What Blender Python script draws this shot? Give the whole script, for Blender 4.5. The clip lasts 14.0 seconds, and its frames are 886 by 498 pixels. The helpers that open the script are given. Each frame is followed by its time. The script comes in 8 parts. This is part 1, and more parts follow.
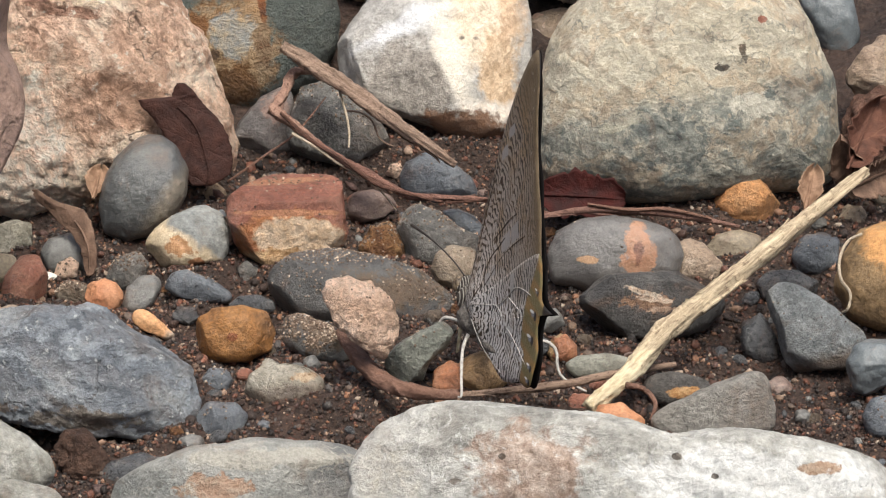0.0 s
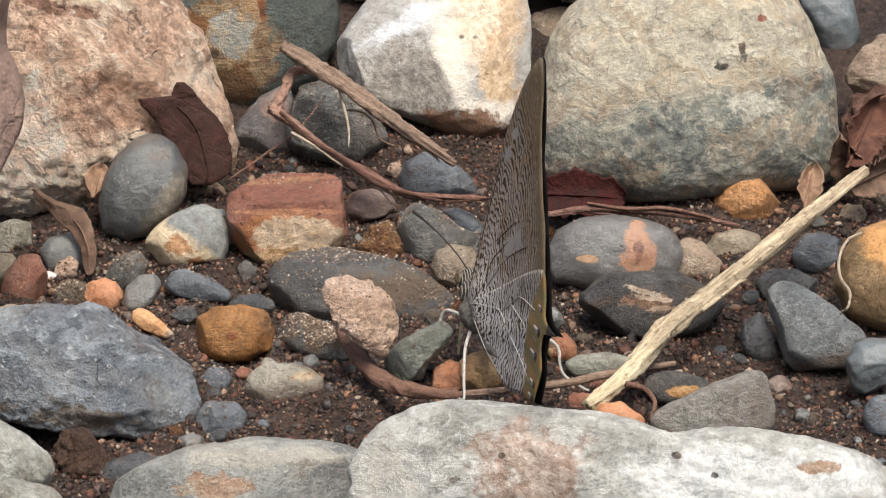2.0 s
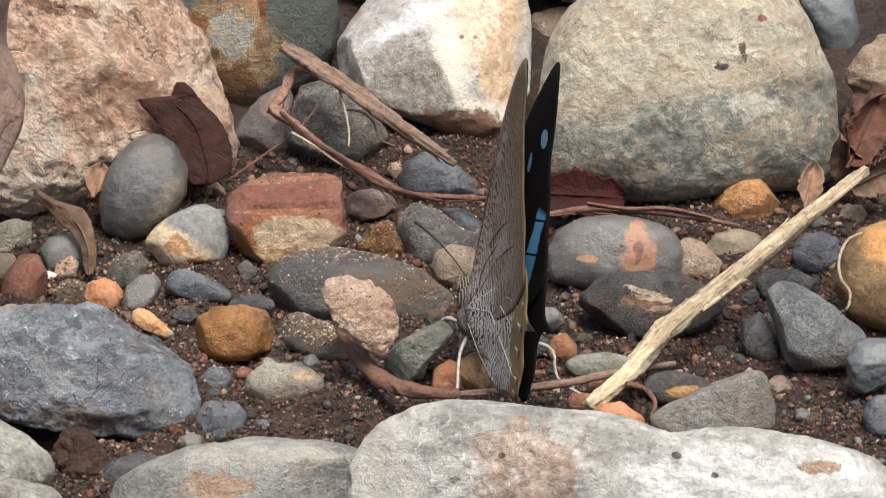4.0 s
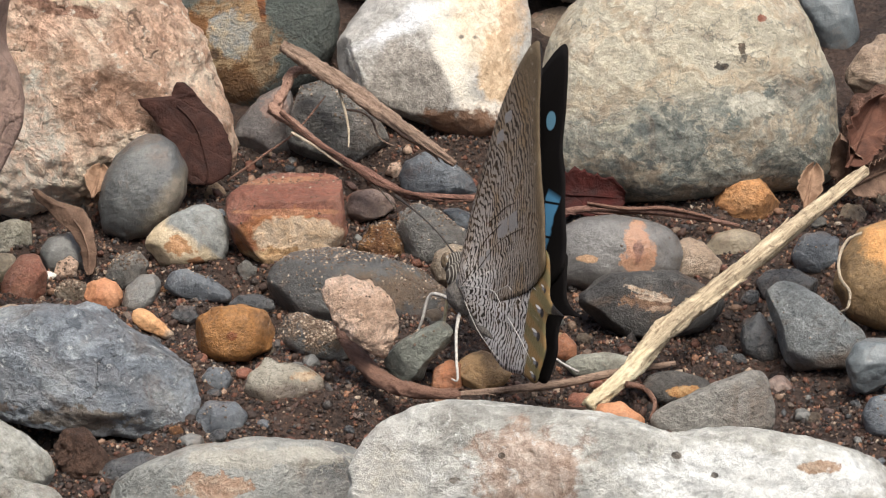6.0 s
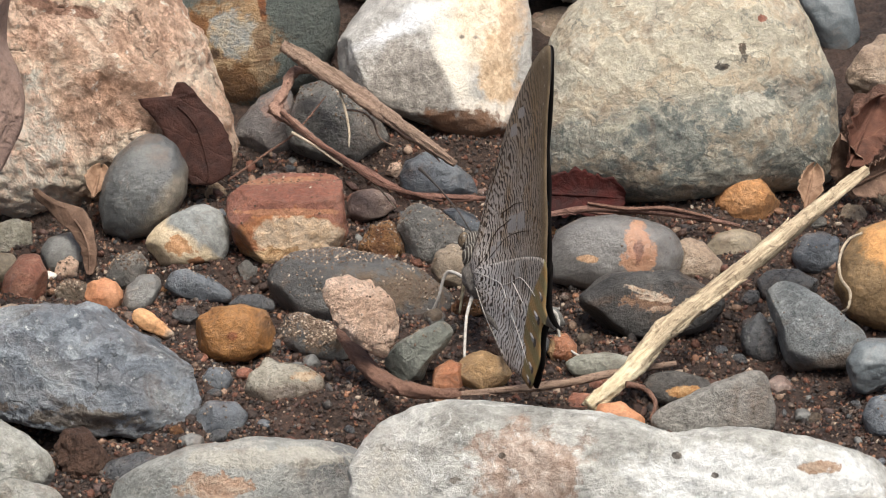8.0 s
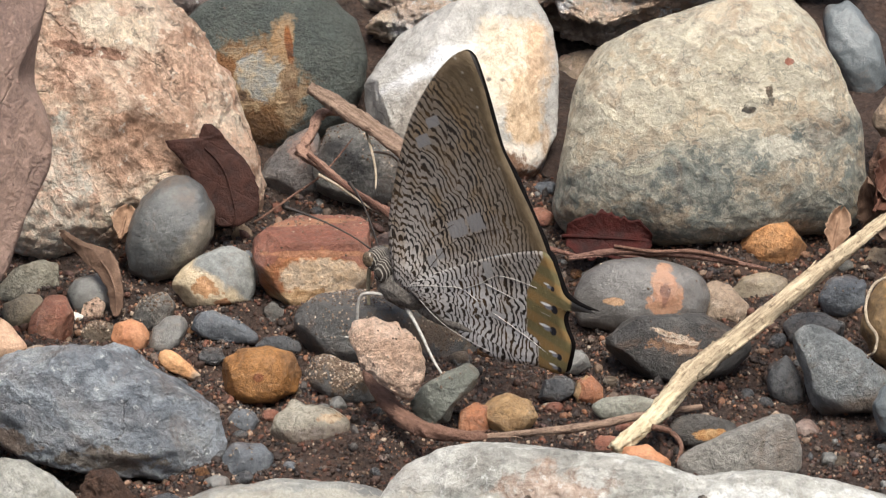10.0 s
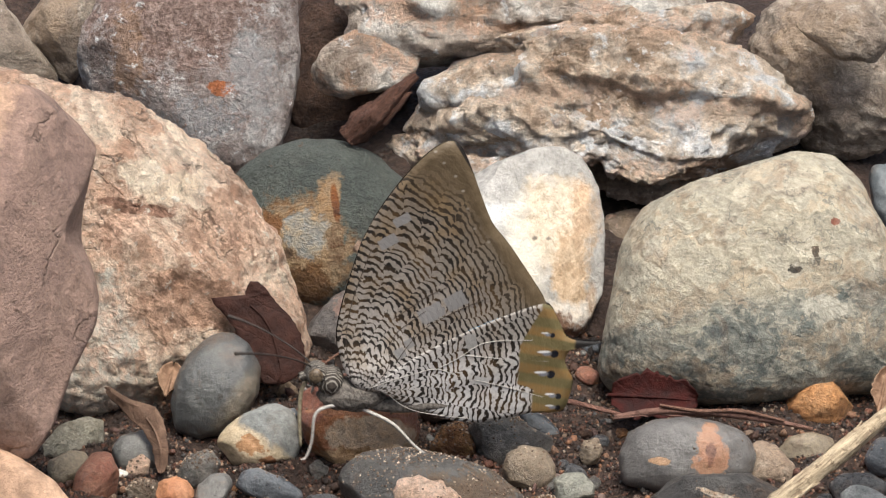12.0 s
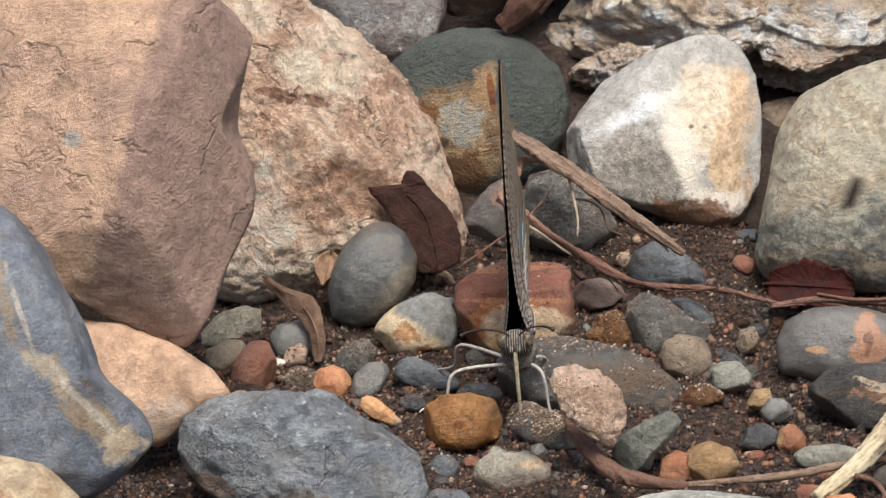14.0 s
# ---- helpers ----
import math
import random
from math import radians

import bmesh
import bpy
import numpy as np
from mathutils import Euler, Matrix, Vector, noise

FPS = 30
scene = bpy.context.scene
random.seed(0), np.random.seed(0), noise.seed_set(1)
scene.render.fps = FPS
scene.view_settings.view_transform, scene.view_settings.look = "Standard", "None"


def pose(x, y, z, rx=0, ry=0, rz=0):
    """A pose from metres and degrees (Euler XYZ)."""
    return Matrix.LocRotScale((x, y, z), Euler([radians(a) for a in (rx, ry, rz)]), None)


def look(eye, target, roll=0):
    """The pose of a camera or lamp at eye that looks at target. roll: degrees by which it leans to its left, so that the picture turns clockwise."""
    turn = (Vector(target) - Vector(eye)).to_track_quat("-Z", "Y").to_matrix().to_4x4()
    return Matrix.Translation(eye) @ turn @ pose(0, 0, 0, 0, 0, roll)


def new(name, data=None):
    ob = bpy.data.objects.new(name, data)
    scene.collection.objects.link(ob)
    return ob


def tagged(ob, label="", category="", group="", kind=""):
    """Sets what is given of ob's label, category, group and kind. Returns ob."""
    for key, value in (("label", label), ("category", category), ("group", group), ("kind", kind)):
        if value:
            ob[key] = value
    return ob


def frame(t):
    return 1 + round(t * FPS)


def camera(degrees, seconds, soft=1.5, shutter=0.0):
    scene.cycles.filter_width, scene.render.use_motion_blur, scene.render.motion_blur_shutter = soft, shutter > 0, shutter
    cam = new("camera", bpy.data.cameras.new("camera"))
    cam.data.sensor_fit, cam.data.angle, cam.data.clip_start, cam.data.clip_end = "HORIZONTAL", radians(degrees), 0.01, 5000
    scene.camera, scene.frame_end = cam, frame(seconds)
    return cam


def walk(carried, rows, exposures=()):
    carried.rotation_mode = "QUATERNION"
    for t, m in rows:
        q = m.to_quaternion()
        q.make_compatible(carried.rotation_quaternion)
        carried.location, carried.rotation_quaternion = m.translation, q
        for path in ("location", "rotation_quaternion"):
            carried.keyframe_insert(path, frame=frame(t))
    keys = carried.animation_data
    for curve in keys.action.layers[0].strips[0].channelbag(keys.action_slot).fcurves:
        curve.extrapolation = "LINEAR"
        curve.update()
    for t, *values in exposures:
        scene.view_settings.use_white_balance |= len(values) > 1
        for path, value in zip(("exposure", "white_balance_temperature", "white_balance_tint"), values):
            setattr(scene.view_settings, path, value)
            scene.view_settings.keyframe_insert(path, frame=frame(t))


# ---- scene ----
cam = camera(14.0, 14.0, soft=1.15, shutter=0.2)
EYE = (0.0000, -0.4906, 0.2486)
# seconds, then the turn of a camera that stands on one spot
TURNS = [
    (0.0, 65.000, 0.000, -0.000),
    (0.5, 64.983, 0.009, 0.007),
    (1.0, 64.986, -0.006, -0.013),
    (1.5, 64.987, -0.004, 0.005),
    (2.0, 64.986, 0.010, -0.011),
    (2.5, 64.986, 0.001, -0.009),
    (3.0, 64.986, 0.004, -0.008),
    (5.5, 64.986, -0.002, -0.002),
    (6.0, 64.986, 0.016, -0.015),
    (6.5, 64.986, 0.009, -0.012),
    (7.0, 64.986, 0.001, -0.001),
    (9.0, 64.986, 0.001, -0.001),
    (9.3, 65.103, -0.009, 0.087),
    (9.5, 65.206, -0.018, 0.166),
    (10.0, 65.658, 0.030, 0.447),
    (10.5, 66.471, 0.015, 0.656),
    (11.0, 66.593, 0.052, 0.719),
    (11.5, 67.159, 0.021, 0.872),
    (12.0, 68.173, 0.093, 1.208),
    (12.5, 68.320, 0.348, 1.846),
    (13.0, 67.460, 0.546, 2.469),
    (13.5, 67.058, 0.707, 2.657),
    (14.0, 66.435, 1.157, 3.450),
]
walk(cam, [(t, pose(*EYE, rx, ry, rz)) for t, rx, ry, rz in TURNS], [(0.0, 0.47), (7.0, 0.50), (9.5, 0.54), (11.5, 0.56), (12.0, 0.44), (12.5, 0.28), (14.0, 0.32)])

# ---------------------------------------------------------------- light
SUN_UP, SUN_ROUND = 70, 158
world = bpy.data.worlds.new("overcast_sky")
scene.world = world
world.use_nodes = True
wt = world.node_tree
sky = wt.nodes.new("ShaderNodeTexSky")
sky.sky_type, sky.sun_disc = "NISHITA", False
sky.sun_elevation, sky.sun_rotation = radians(SUN_UP), radians(SUN_ROUND)
sky.air_density, sky.dust_density, sky.ozone_density = 1.2, 6.0, 1.0
wt.links.new(sky.outputs[0], wt.nodes["Background"].inputs[0])
wt.nodes["Background"].inputs[1].default_value = 0.11
sun_data = bpy.data.lights.new("sun", "SUN")
sun_data.energy, sun_data.angle, sun_data.color = 3.9, radians(30), (1.0, 0.972, 0.90)
sun = new("sun", sun_data)
az, el = radians(SUN_ROUND), radians(SUN_UP)
sun.matrix_world = look((0, 0, 1), (-math.sin(az) * math.cos(el), -math.cos(az) * math.cos(el), 1 - math.sin(el)))


# ---------------------------------------------------------------- materials
class Nodes:
    """A small wrapper that adds nodes to one material."""

    def __init__(self, name):
        self.mat = bpy.data.materials.new(name)
        self.mat.use_nodes = True
        self.t = self.mat.node_tree
        self.out = self.t.nodes["Principled BSDF"]

    def put(self, socket, value):
        if isinstance(value, bpy.types.NodeSocket):
            self.t.links.new(value, socket)
        elif value is not None:
            if isinstance(value, tuple) and len(value) == 3 and socket.type == "RGBA":
                value = (*value, 1)
            socket.default_value = value

    def math(self, op, a, b=None, c=None, clamp=False):
        n = self.t.nodes.new("ShaderNodeMath")
        n.operation, n.use_clamp = op, clamp
        for s, v in zip(n.inputs, (a, b, c)):
            self.put(s, v)
        return n.outputs[0]

    def vec(self, op, a, b=None, scale=None):
        n = self.t.nodes.new("ShaderNodeVectorMath")
        n.operation = op
        self.put(n.inputs[0], a)
        if b is not None:
            self.put(n.inputs[1], b)
        if scale is not None:
            self.put(n.inputs["Scale"], scale)
        return n.outputs["Value"] if op in ("DOT_PRODUCT", "LENGTH", "DISTANCE") else n.outputs[0]

    def noise(self, v, scale, detail=5.0, rough=0.6, twist=0.0):
        n = self.t.nodes.new("ShaderNodeTexNoise")
        self.put(n.inputs["Vector"], v)
        n.inputs["Scale"].default_value, n.inputs["Detail"].default_value = scale, detail
        n.inputs["Roughness"].default_value, n.inputs["Distortion"].default_value = rough, twist
        return n.outputs["Fac"]

    def cells(self, v, scale, feature="F1"):
        n = self.t.nodes.new("ShaderNodeTexVoronoi")
        n.feature = feature
        self.put(n.inputs["Vector"], v)
        n.inputs["Scale"].default_value = scale
        return n.outputs["Distance"]

    def ramp(self, fac, stops):
        n = self.t.nodes.new("ShaderNodeValToRGB")
        self.put(n.inputs[0], fac)
        el = n.color_ramp.elements
        while len(el) < len(stops):
            el.new(0.5)
        for e, (p, c) in zip(el, stops):
            e.position, e.color = p, (*c, 1)
        return n.outputs[0]

    def range(self, v, a, b, lo=0.0, hi=1.0):
        n = self.t.nodes.new("ShaderNodeMapRange")
        for s, x in zip(n.inputs, (v, a, b, lo, hi)):
            self.put(s, x)
        return n.outputs[0]

    def mix(self, fac, a, b, how="MIX"):
        n = self.t.nodes.new("ShaderNodeMix")
        n.data_type, n.blend_type = "RGBA", how
        self.put(n.inputs[0], fac)
        self.put(n.inputs[6], a)
        self.put(n.inputs[7], b)
        return n.outputs[2]

    def place(self):
        """Object coordinates in millimetres."""
        n = self.t.nodes.new("ShaderNodeTexCoord")
        return self.vec("SCALE", n.outputs["Object"], scale=1000.0)

    def chance(self):
        n = self.t.nodes.new("ShaderNodeObjectInfo")
        return n.outputs["Random"]

    def island(self):
        n = self.t.nodes.new("ShaderNodeNewGeometry")
        return n.outputs["Random Per Island"]

    def finish(self, color, rough=0.6, height=None, bump=0.3, deep=0.001, spec=0.4):
        self.put(self.out.inputs["Base Color"], color)
        self.put(self.out.inputs["Roughness"], rough)
        self.out.inputs["Specular IOR Level"].default_value = spec
        if height is not None:
            b = self.t.nodes.new("ShaderNodeBump")
            b.inputs["Strength"].default_value, b.inputs["Distance"].default_value = bump, deep
            self.put(b.inputs["Height"], height)
            self.t.links.new(b.outputs[0], self.out.inputs["Normal"])
        return self.mat


MATS = {}


def rock(name, low, mid, high, size=6.0, contrast=0.16, speck=(), splits=(), patches=(), strata=(), veins=(), rough=0.62, bump=0.5, deep=0.0006, spec=0.35, vary=0.25, cracks=0.0, dirt=0.55, grainy=0.8, crisp=False, blend=0.0):
    """Stone: a three-tone mottling, a fine grain, then halves of another colour (splits), blotches, layers, veins, cracks and specks. Lengths in mm."""
    n = Nodes(name)
    raw = n.place()
    v = n.vec("ADD", raw, n.vec("SCALE", (37.0, 19.0, 53.0), scale=n.chance()))
    bend = n.t.nodes.new("ShaderNodeTexNoise")
    n.put(bend.inputs["Vector"], v)
    bend.inputs["Scale"].default_value, bend.inputs["Detail"].default_value, bend.inputs["Roughness"].default_value = 1.5 / size, 7, 0.62
    shift = n.vec("SCALE", n.vec("SUBTRACT", bend.outputs["Color"], (0.5, 0.5, 0.5)), scale=size * 0.75)
    bent = n.vec("ADD", raw, shift)
    v = n.vec("ADD", v, n.vec("SCALE", shift, scale=0.35))
    coarse = n.noise(v, 1 / size, 12, 0.66, 0.15)
    color = n.ramp(coarse, [(0.5 - contrast, low), (0.5, mid), (0.5 + contrast, high)])
    edge = n.noise(v, 2.2 / size, 9, 0.68, 0.1)
    fine = n.noise(v, 5.5 / size, 9, 0.7, 0.1)
    grain = n.noise(v, 2.2, 6, 0.72)
    streak = n.noise(v, 0.9, 8, 0.7, 0.2)
    height = n.math("ADD", n.math("ADD", n.math("MULTIPLY", fine, 1.0), n.math("MULTIPLY", edge, 1.2)), n.math("ADD", n.math("MULTIPLY", grain, 0.56 * grainy), n.math("MULTIPLY", streak, 0.12)))
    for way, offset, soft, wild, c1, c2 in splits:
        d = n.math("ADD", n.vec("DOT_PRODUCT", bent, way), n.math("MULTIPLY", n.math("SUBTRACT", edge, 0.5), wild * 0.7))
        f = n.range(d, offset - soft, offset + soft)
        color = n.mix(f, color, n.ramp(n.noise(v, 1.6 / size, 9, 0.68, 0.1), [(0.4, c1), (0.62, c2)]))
    for way, period, c, amount, wild in strata:
        d = n.math("ADD", n.vec("DOT_PRODUCT", raw, way), n.math("MULTIPLY", n.math("SUBTRACT", coarse, 0.5), wild))
        s = n.math("ADD", n.math("MULTIPLY", n.math("SINE", n.math("MULTIPLY", d, 6.283 / period)), 0.5), n.math("MULTIPLY", n.math("SUBTRACT", fine, 0.5), 2.2))
        f = n.range(s, 0.05, 0.5, 0.0, amount)
        color = n.mix(f, color, c)
        height = n.math("SUBTRACT", height, n.math("MULTIPLY", f, 0.5))
    for px, py, rx, ry, wild, c1, c2, *slant in patches:
        # an ellipse, its long axis turned by the slant in degrees
        a = radians(slant[0]) if slant else 0.0
        q = n.vec("SUBTRACT", bent if min(rx, ry) > 1.4 else raw, (px, py, 0.0))
        if a:
            q = n.vec("ADD", n.vec("SCALE", (1.0, 0.0, 0.0), scale=n.vec("DOT_PRODUCT", q, (math.cos(a), math.sin(a), 0.0))), n.vec("SCALE", (0.0, 1.0, 0.0), scale=n.vec("DOT_PRODUCT", q, (-math.sin(a), math.cos(a), 0.0))))
        q = n.vec("MULTIPLY", q, (1 / rx, 1 / ry, 0.0))
        d = n.math("ADD", n.vec("LENGTH", q), n.math("MULTIPLY", n.math("SUBTRACT", edge, 0.5), wild * 2.0))
        d = n.math("ADD", d, n.math("MULTIPLY", n.math("SUBTRACT", fine, 0.5), wild * 1.4))
        f = n.range(d, 1.12, 0.78) if min(rx, ry) > 2.8 and not crisp else n.range(d, 1.06 + blend, 0.90 - blend)
        inner = n.math("ADD", n.math("MULTIPLY", fine, 0.6), n.math("MULTIPLY", edge, 0.4))
        color = n.mix(f, color, n.mix(n.range(inner, 0.42, 0.58), c1, c2))
    for scale, width, c, amount in veins:
        w = n.math("ABSOLUTE", n.math("SUBTRACT", n.noise(v, 1 / scale, 6, 0.55, 0.2), 0.5))
        broken = n.range(edge, 0.42, 0.55)
        color = n.mix(n.math("MULTIPLY", n.range(w, width, width * 0.3, 0.0, amount), broken), color, c)
    for c, amount, scale in speck:
        f = n.range(n.noise(v, 0.7 / scale, 8, 0.7, 0.15), 0.70 - amount, 0.76 - amount, 0.0, 0.8)
        color = n.mix(f, color, c)
    if cracks:
        w = n.math("ABSOLUTE", n.math("SUBTRACT", n.noise(v, 0.45 / size, 6, 0.55), 0.5))
        f = n.math("MULTIPLY", n.range(w, 0.010, 0.0, 0.0, cracks), n.range(edge, 0.45, 0.56))
        color = n.mix(f, color, (0.05, 0.035, 0.025))
        height = n.math("SUBTRACT", height, n.math("MULTIPLY", f, 1.2))
    soil = n.math("ADD", n.noise(v, 0.11, 8, 0.7, 1.0), n.math("MULTIPLY", n.math("SUBTRACT", grain, 0.5), 0.25))
    color = n.mix(n.range(soil, 0.52, 0.66, 0.0, dirt), color, (0.12, 0.075, 0.05))
    color = n.mix(1.0, color, n.ramp(fine, [(0.28, (1 - vary * 1.9,) * 3), (0.5, (1.0,) * 3), (0.74, (1 + vary * 1.3,) * 3)]), "MULTIPLY")
    color = n.mix(grainy, color, n.ramp(grain, [(0.3, (0.66,) * 3), (0.7, (1.3,) * 3)]), "MULTIPLY")
    color = n.mix(0.22, color, n.ramp(streak, [(0.3, (0.74,) * 3), (0.7, (1.22,) * 3)]), "MULTIPLY")
    MATS[name] = n.finish(color, n.range(fine, 0.3, 0.7, rough - 0.12, rough + 0.14), height, min(1.0, bump * 1.3), deep * 1.8, spec)
    if rough < 0.45:
        # a film of water
        n.out.inputs["Coat Weight"].default_value, n.out.inputs["Coat Roughness"].default_value, n.out.inputs["Coat IOR"].default_value = 0.22, 0.42, 1.33


CREAM, TAN, RUST = (0.62, 0.47, 0.33), (0.40, 0.25, 0.13), (0.36, 0.13, 0.04)
WHITE, SOIL = (0.74, 0.70, 0.63), (0.06, 0.035, 0.022)
rock("pink_rock", (0.44, 0.262, 0.178), (0.74, 0.50, 0.36), (0.9, 0.74, 0.58), 11, 0.12,
     patches=[(6, -24, 9, 6, 0.9, (0.9, 0.82, 0.70), (0.76, 0.58, 0.45)), (7, -15, 7, 9, 0.9, (0.9, 0.82, 0.70), (0.70, 0.49, 0.37)), (22, -10, 10, 5, 1.0, (0.42, 0.24, 0.155), (0.66, 0.43, 0.31)), (27, 2, 8, 5, 1.1, (0.56, 0.34, 0.235), (0.82, 0.58, 0.43)), (10, 3, 7, 4, 1.1, (0.60, 0.36, 0.25), (0.86, 0.63, 0.48)),
              (18.5, 8.0, 4.8, 2.8, 0.7, (0.9, 0.70, 0.52), (0.9, 0.76, 0.58)), (14, 10.5, 3.6, 3.4, 0.6, (0.9, 0.72, 0.54), (0.9, 0.80, 0.65)), (13, 5.2, 6.5, 1.0, 1.0, (0.28, 0.15, 0.10), (0.46, 0.27, 0.19), -12)],
     speck=[((0.9, 0.85, 0.74), 0.10, 1.8), ((0.22, 0.115, 0.072), 0.06, 1.4)], bump=0.95, deep=0.0013, cracks=0.6, vary=0.27, dirt=0.12, strata=[((0.835, 0.708, 0.101), 7.0, (0.9, 0.75, 0.60), 0.5, 30), ((0.892, 0.55, 0.113), 3.0, (0.46, 0.275, 0.19), 0.42, 12)], grainy=0.6)
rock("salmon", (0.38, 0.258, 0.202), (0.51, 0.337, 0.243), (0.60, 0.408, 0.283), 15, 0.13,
     # right of the middle the stone turns a darker, greyer brown
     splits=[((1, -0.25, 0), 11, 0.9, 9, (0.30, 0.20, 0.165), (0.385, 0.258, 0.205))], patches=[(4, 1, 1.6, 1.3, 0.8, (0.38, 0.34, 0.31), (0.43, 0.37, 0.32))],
     speck=[((0.62, 0.49, 0.38), 0.06, 2.6), ((0.25, 0.15, 0.11), 0.07, 2.0)], bump=0.6, deep=0.001, vary=0.2, cracks=0.4, dirt=0.12)
rock("blue_vein", (0.075, 0.088, 0.112), (0.115, 0.13, 0.158), (0.18, 0.19, 0.21), 10, 0.15,
     patches=[(2.4, 9.6, 7.2, 1.0, 1.7, (0.24, 0.195, 0.145), (0.165, 0.15, 0.135), -74), (4.6, 7.6, 6.0, 0.4, 1.6, (0.36, 0.34, 0.30), (0.24, 0.22, 0.2), -70), (8.3, 0.0, 4.4, 1.3, 1.7, (0.36, 0.31, 0.23), (0.2, 0.17, 0.135), -38), (14.2, -6.2, 6.4, 1.9, 1.6, (0.28, 0.21, 0.14), (0.18, 0.14, 0.10), -52), (13.2, -4.6, 5.0, 0.6, 1.7, (0.44, 0.41, 0.35), (0.28, 0.24, 0.19), -50), (18.0, -10.6, 2.6, 2.4, 1.5, (0.42, 0.35, 0.26), (0.26, 0.19, 0.12))],
     veins=[(16, 0.008, (0.25, 0.255, 0.255), 0.4)], speck=[((0.3, 0.31, 0.32), 0.05, 1.4)], bump=0.4, vary=0.24, rough=0.5, blend=0.25)
rock("tan_slab", (0.36, 0.225, 0.15), (0.50, 0.325, 0.22), (0.60, 0.41, 0.29), 8, 0.2, patches=[(5.5, -5.5, 4.5, 3.0, 1.0, (0.56, 0.45, 0.37), (0.42, 0.29, 0.21))], speck=[((0.26, 0.15, 0.10), 0.06, 1.2)], bump=0.4, vary=0.16, rough=0.45)
rock("slate", (0.126, 0.141, 0.163), (0.233, 0.258, 0.289), (0.369, 0.389, 0.401), 9, 0.14,
     strata=[((0.3, 1, 0.2), 5.0, (0.40, 0.435, 0.47), 0.4, 24), ((0.45, 1, 0.1), 7.0, (0.166, 0.161, 0.168), 0.5, 18)], patches=[(-13, -4, 5, 2.0, 1.0, (0.233, 0.175, 0.14), (0.194, 0.166, 0.149)), (2, -6.5, 7, 1.5, 1.2, (0.194, 0.166, 0.14), (0.292, 0.262, 0.233))], speck=[((0.66, 0.68, 0.68), 0.10, 1.1), ((0.07, 0.075, 0.085), 0.06, 1.4)], cracks=0.35, bump=0.7, deep=0.001, vary=0.22)
rock("cream_rust", (0.288, 0.192, 0.112), (0.44, 0.344, 0.232), (0.496, 0.4, 0.28), 8, 0.18, patches=[(0, -3, 4, 5, 1.0, (0.36, 0.128, 0.08), (0.4, 0.24, 0.176))])
rock("pale_grey", (0.238, 0.23, 0.196), (0.391, 0.383, 0.34), (0.527, 0.518, 0.484), 6, 0.16, speck=[((0.085, 0.0765, 0.0595), 0.05, 1.6)], bump=0.8)
rock("bottom_slab", (0.202, 0.208, 0.195), (0.282, 0.282, 0.262), (0.363, 0.343, 0.303), 10, 0.15, patches=[(-3, 0.5, 5, 1.6, 1.2, (0.336, 0.215, 0.148), (0.309, 0.248, 0.189)), (6, 4.5, 12, 1.4, 1.0, (0.376, 0.357, 0.309), (0.309, 0.296, 0.262))],
     splits=[((1, -0.4, 0), 10, 1.2, 9, (0.148, 0.151, 0.148), (0.229, 0.222, 0.208))], veins=[(12, 0.012, (0.403, 0.383, 0.336), 0.6)], bump=0.6, vary=0.16)
rock("front_rock", (0.236, 0.23, 0.209), (0.347, 0.341, 0.312), (0.487, 0.48, 0.451), 9, 0.13,
     patches=[(12, 4.5, 20, 4.0, 0.9, (0.66, 0.665, 0.645), (0.50, 0.50, 0.48)), (-18, 5.5, 8, 6.5, 1.0, (0.305, 0.216, 0.166), (0.375, 0.312, 0.264)), (21, 6.0, 3.2, 0.9, 0.9, (0.292, 0.18, 0.118), (0.347, 0.264, 0.195)), (-36, 4, 4, 6, 0.9, (0.514, 0.5, 0.459), (0.347, 0.327, 0.278)), (2.0, 7.6, 0.7, 0.5, 0.9, (0.07, 0.06, 0.05), (0.16, 0.14, 0.12)), (7.0, 5.0, 0.5, 0.4, 0.9, (0.09, 0.08, 0.07), (0.18, 0.16, 0.14)), (-21.3, 7.6, 0.5, 0.4, 0.5, (0.0695, 0.0487, 0.0347), (0.111, 0.0829, 0.0626)), (-27.5, 4.2, 0.8, 0.5, 0.5, (0.209, 0.187, 0.166), (0.139, 0.118, 0.0968))],
     veins=[(18, 0.014, (0.529, 0.521, 0.495), 0.6)], speck=[((0.132, 0.0968, 0.0695), 0.03, 0.9), ((0.556, 0.556, 0.535), 0.1, 1.8)], bump=0.5, deep=0.001, vary=0.28, dirt=0.2, grainy=0.55)
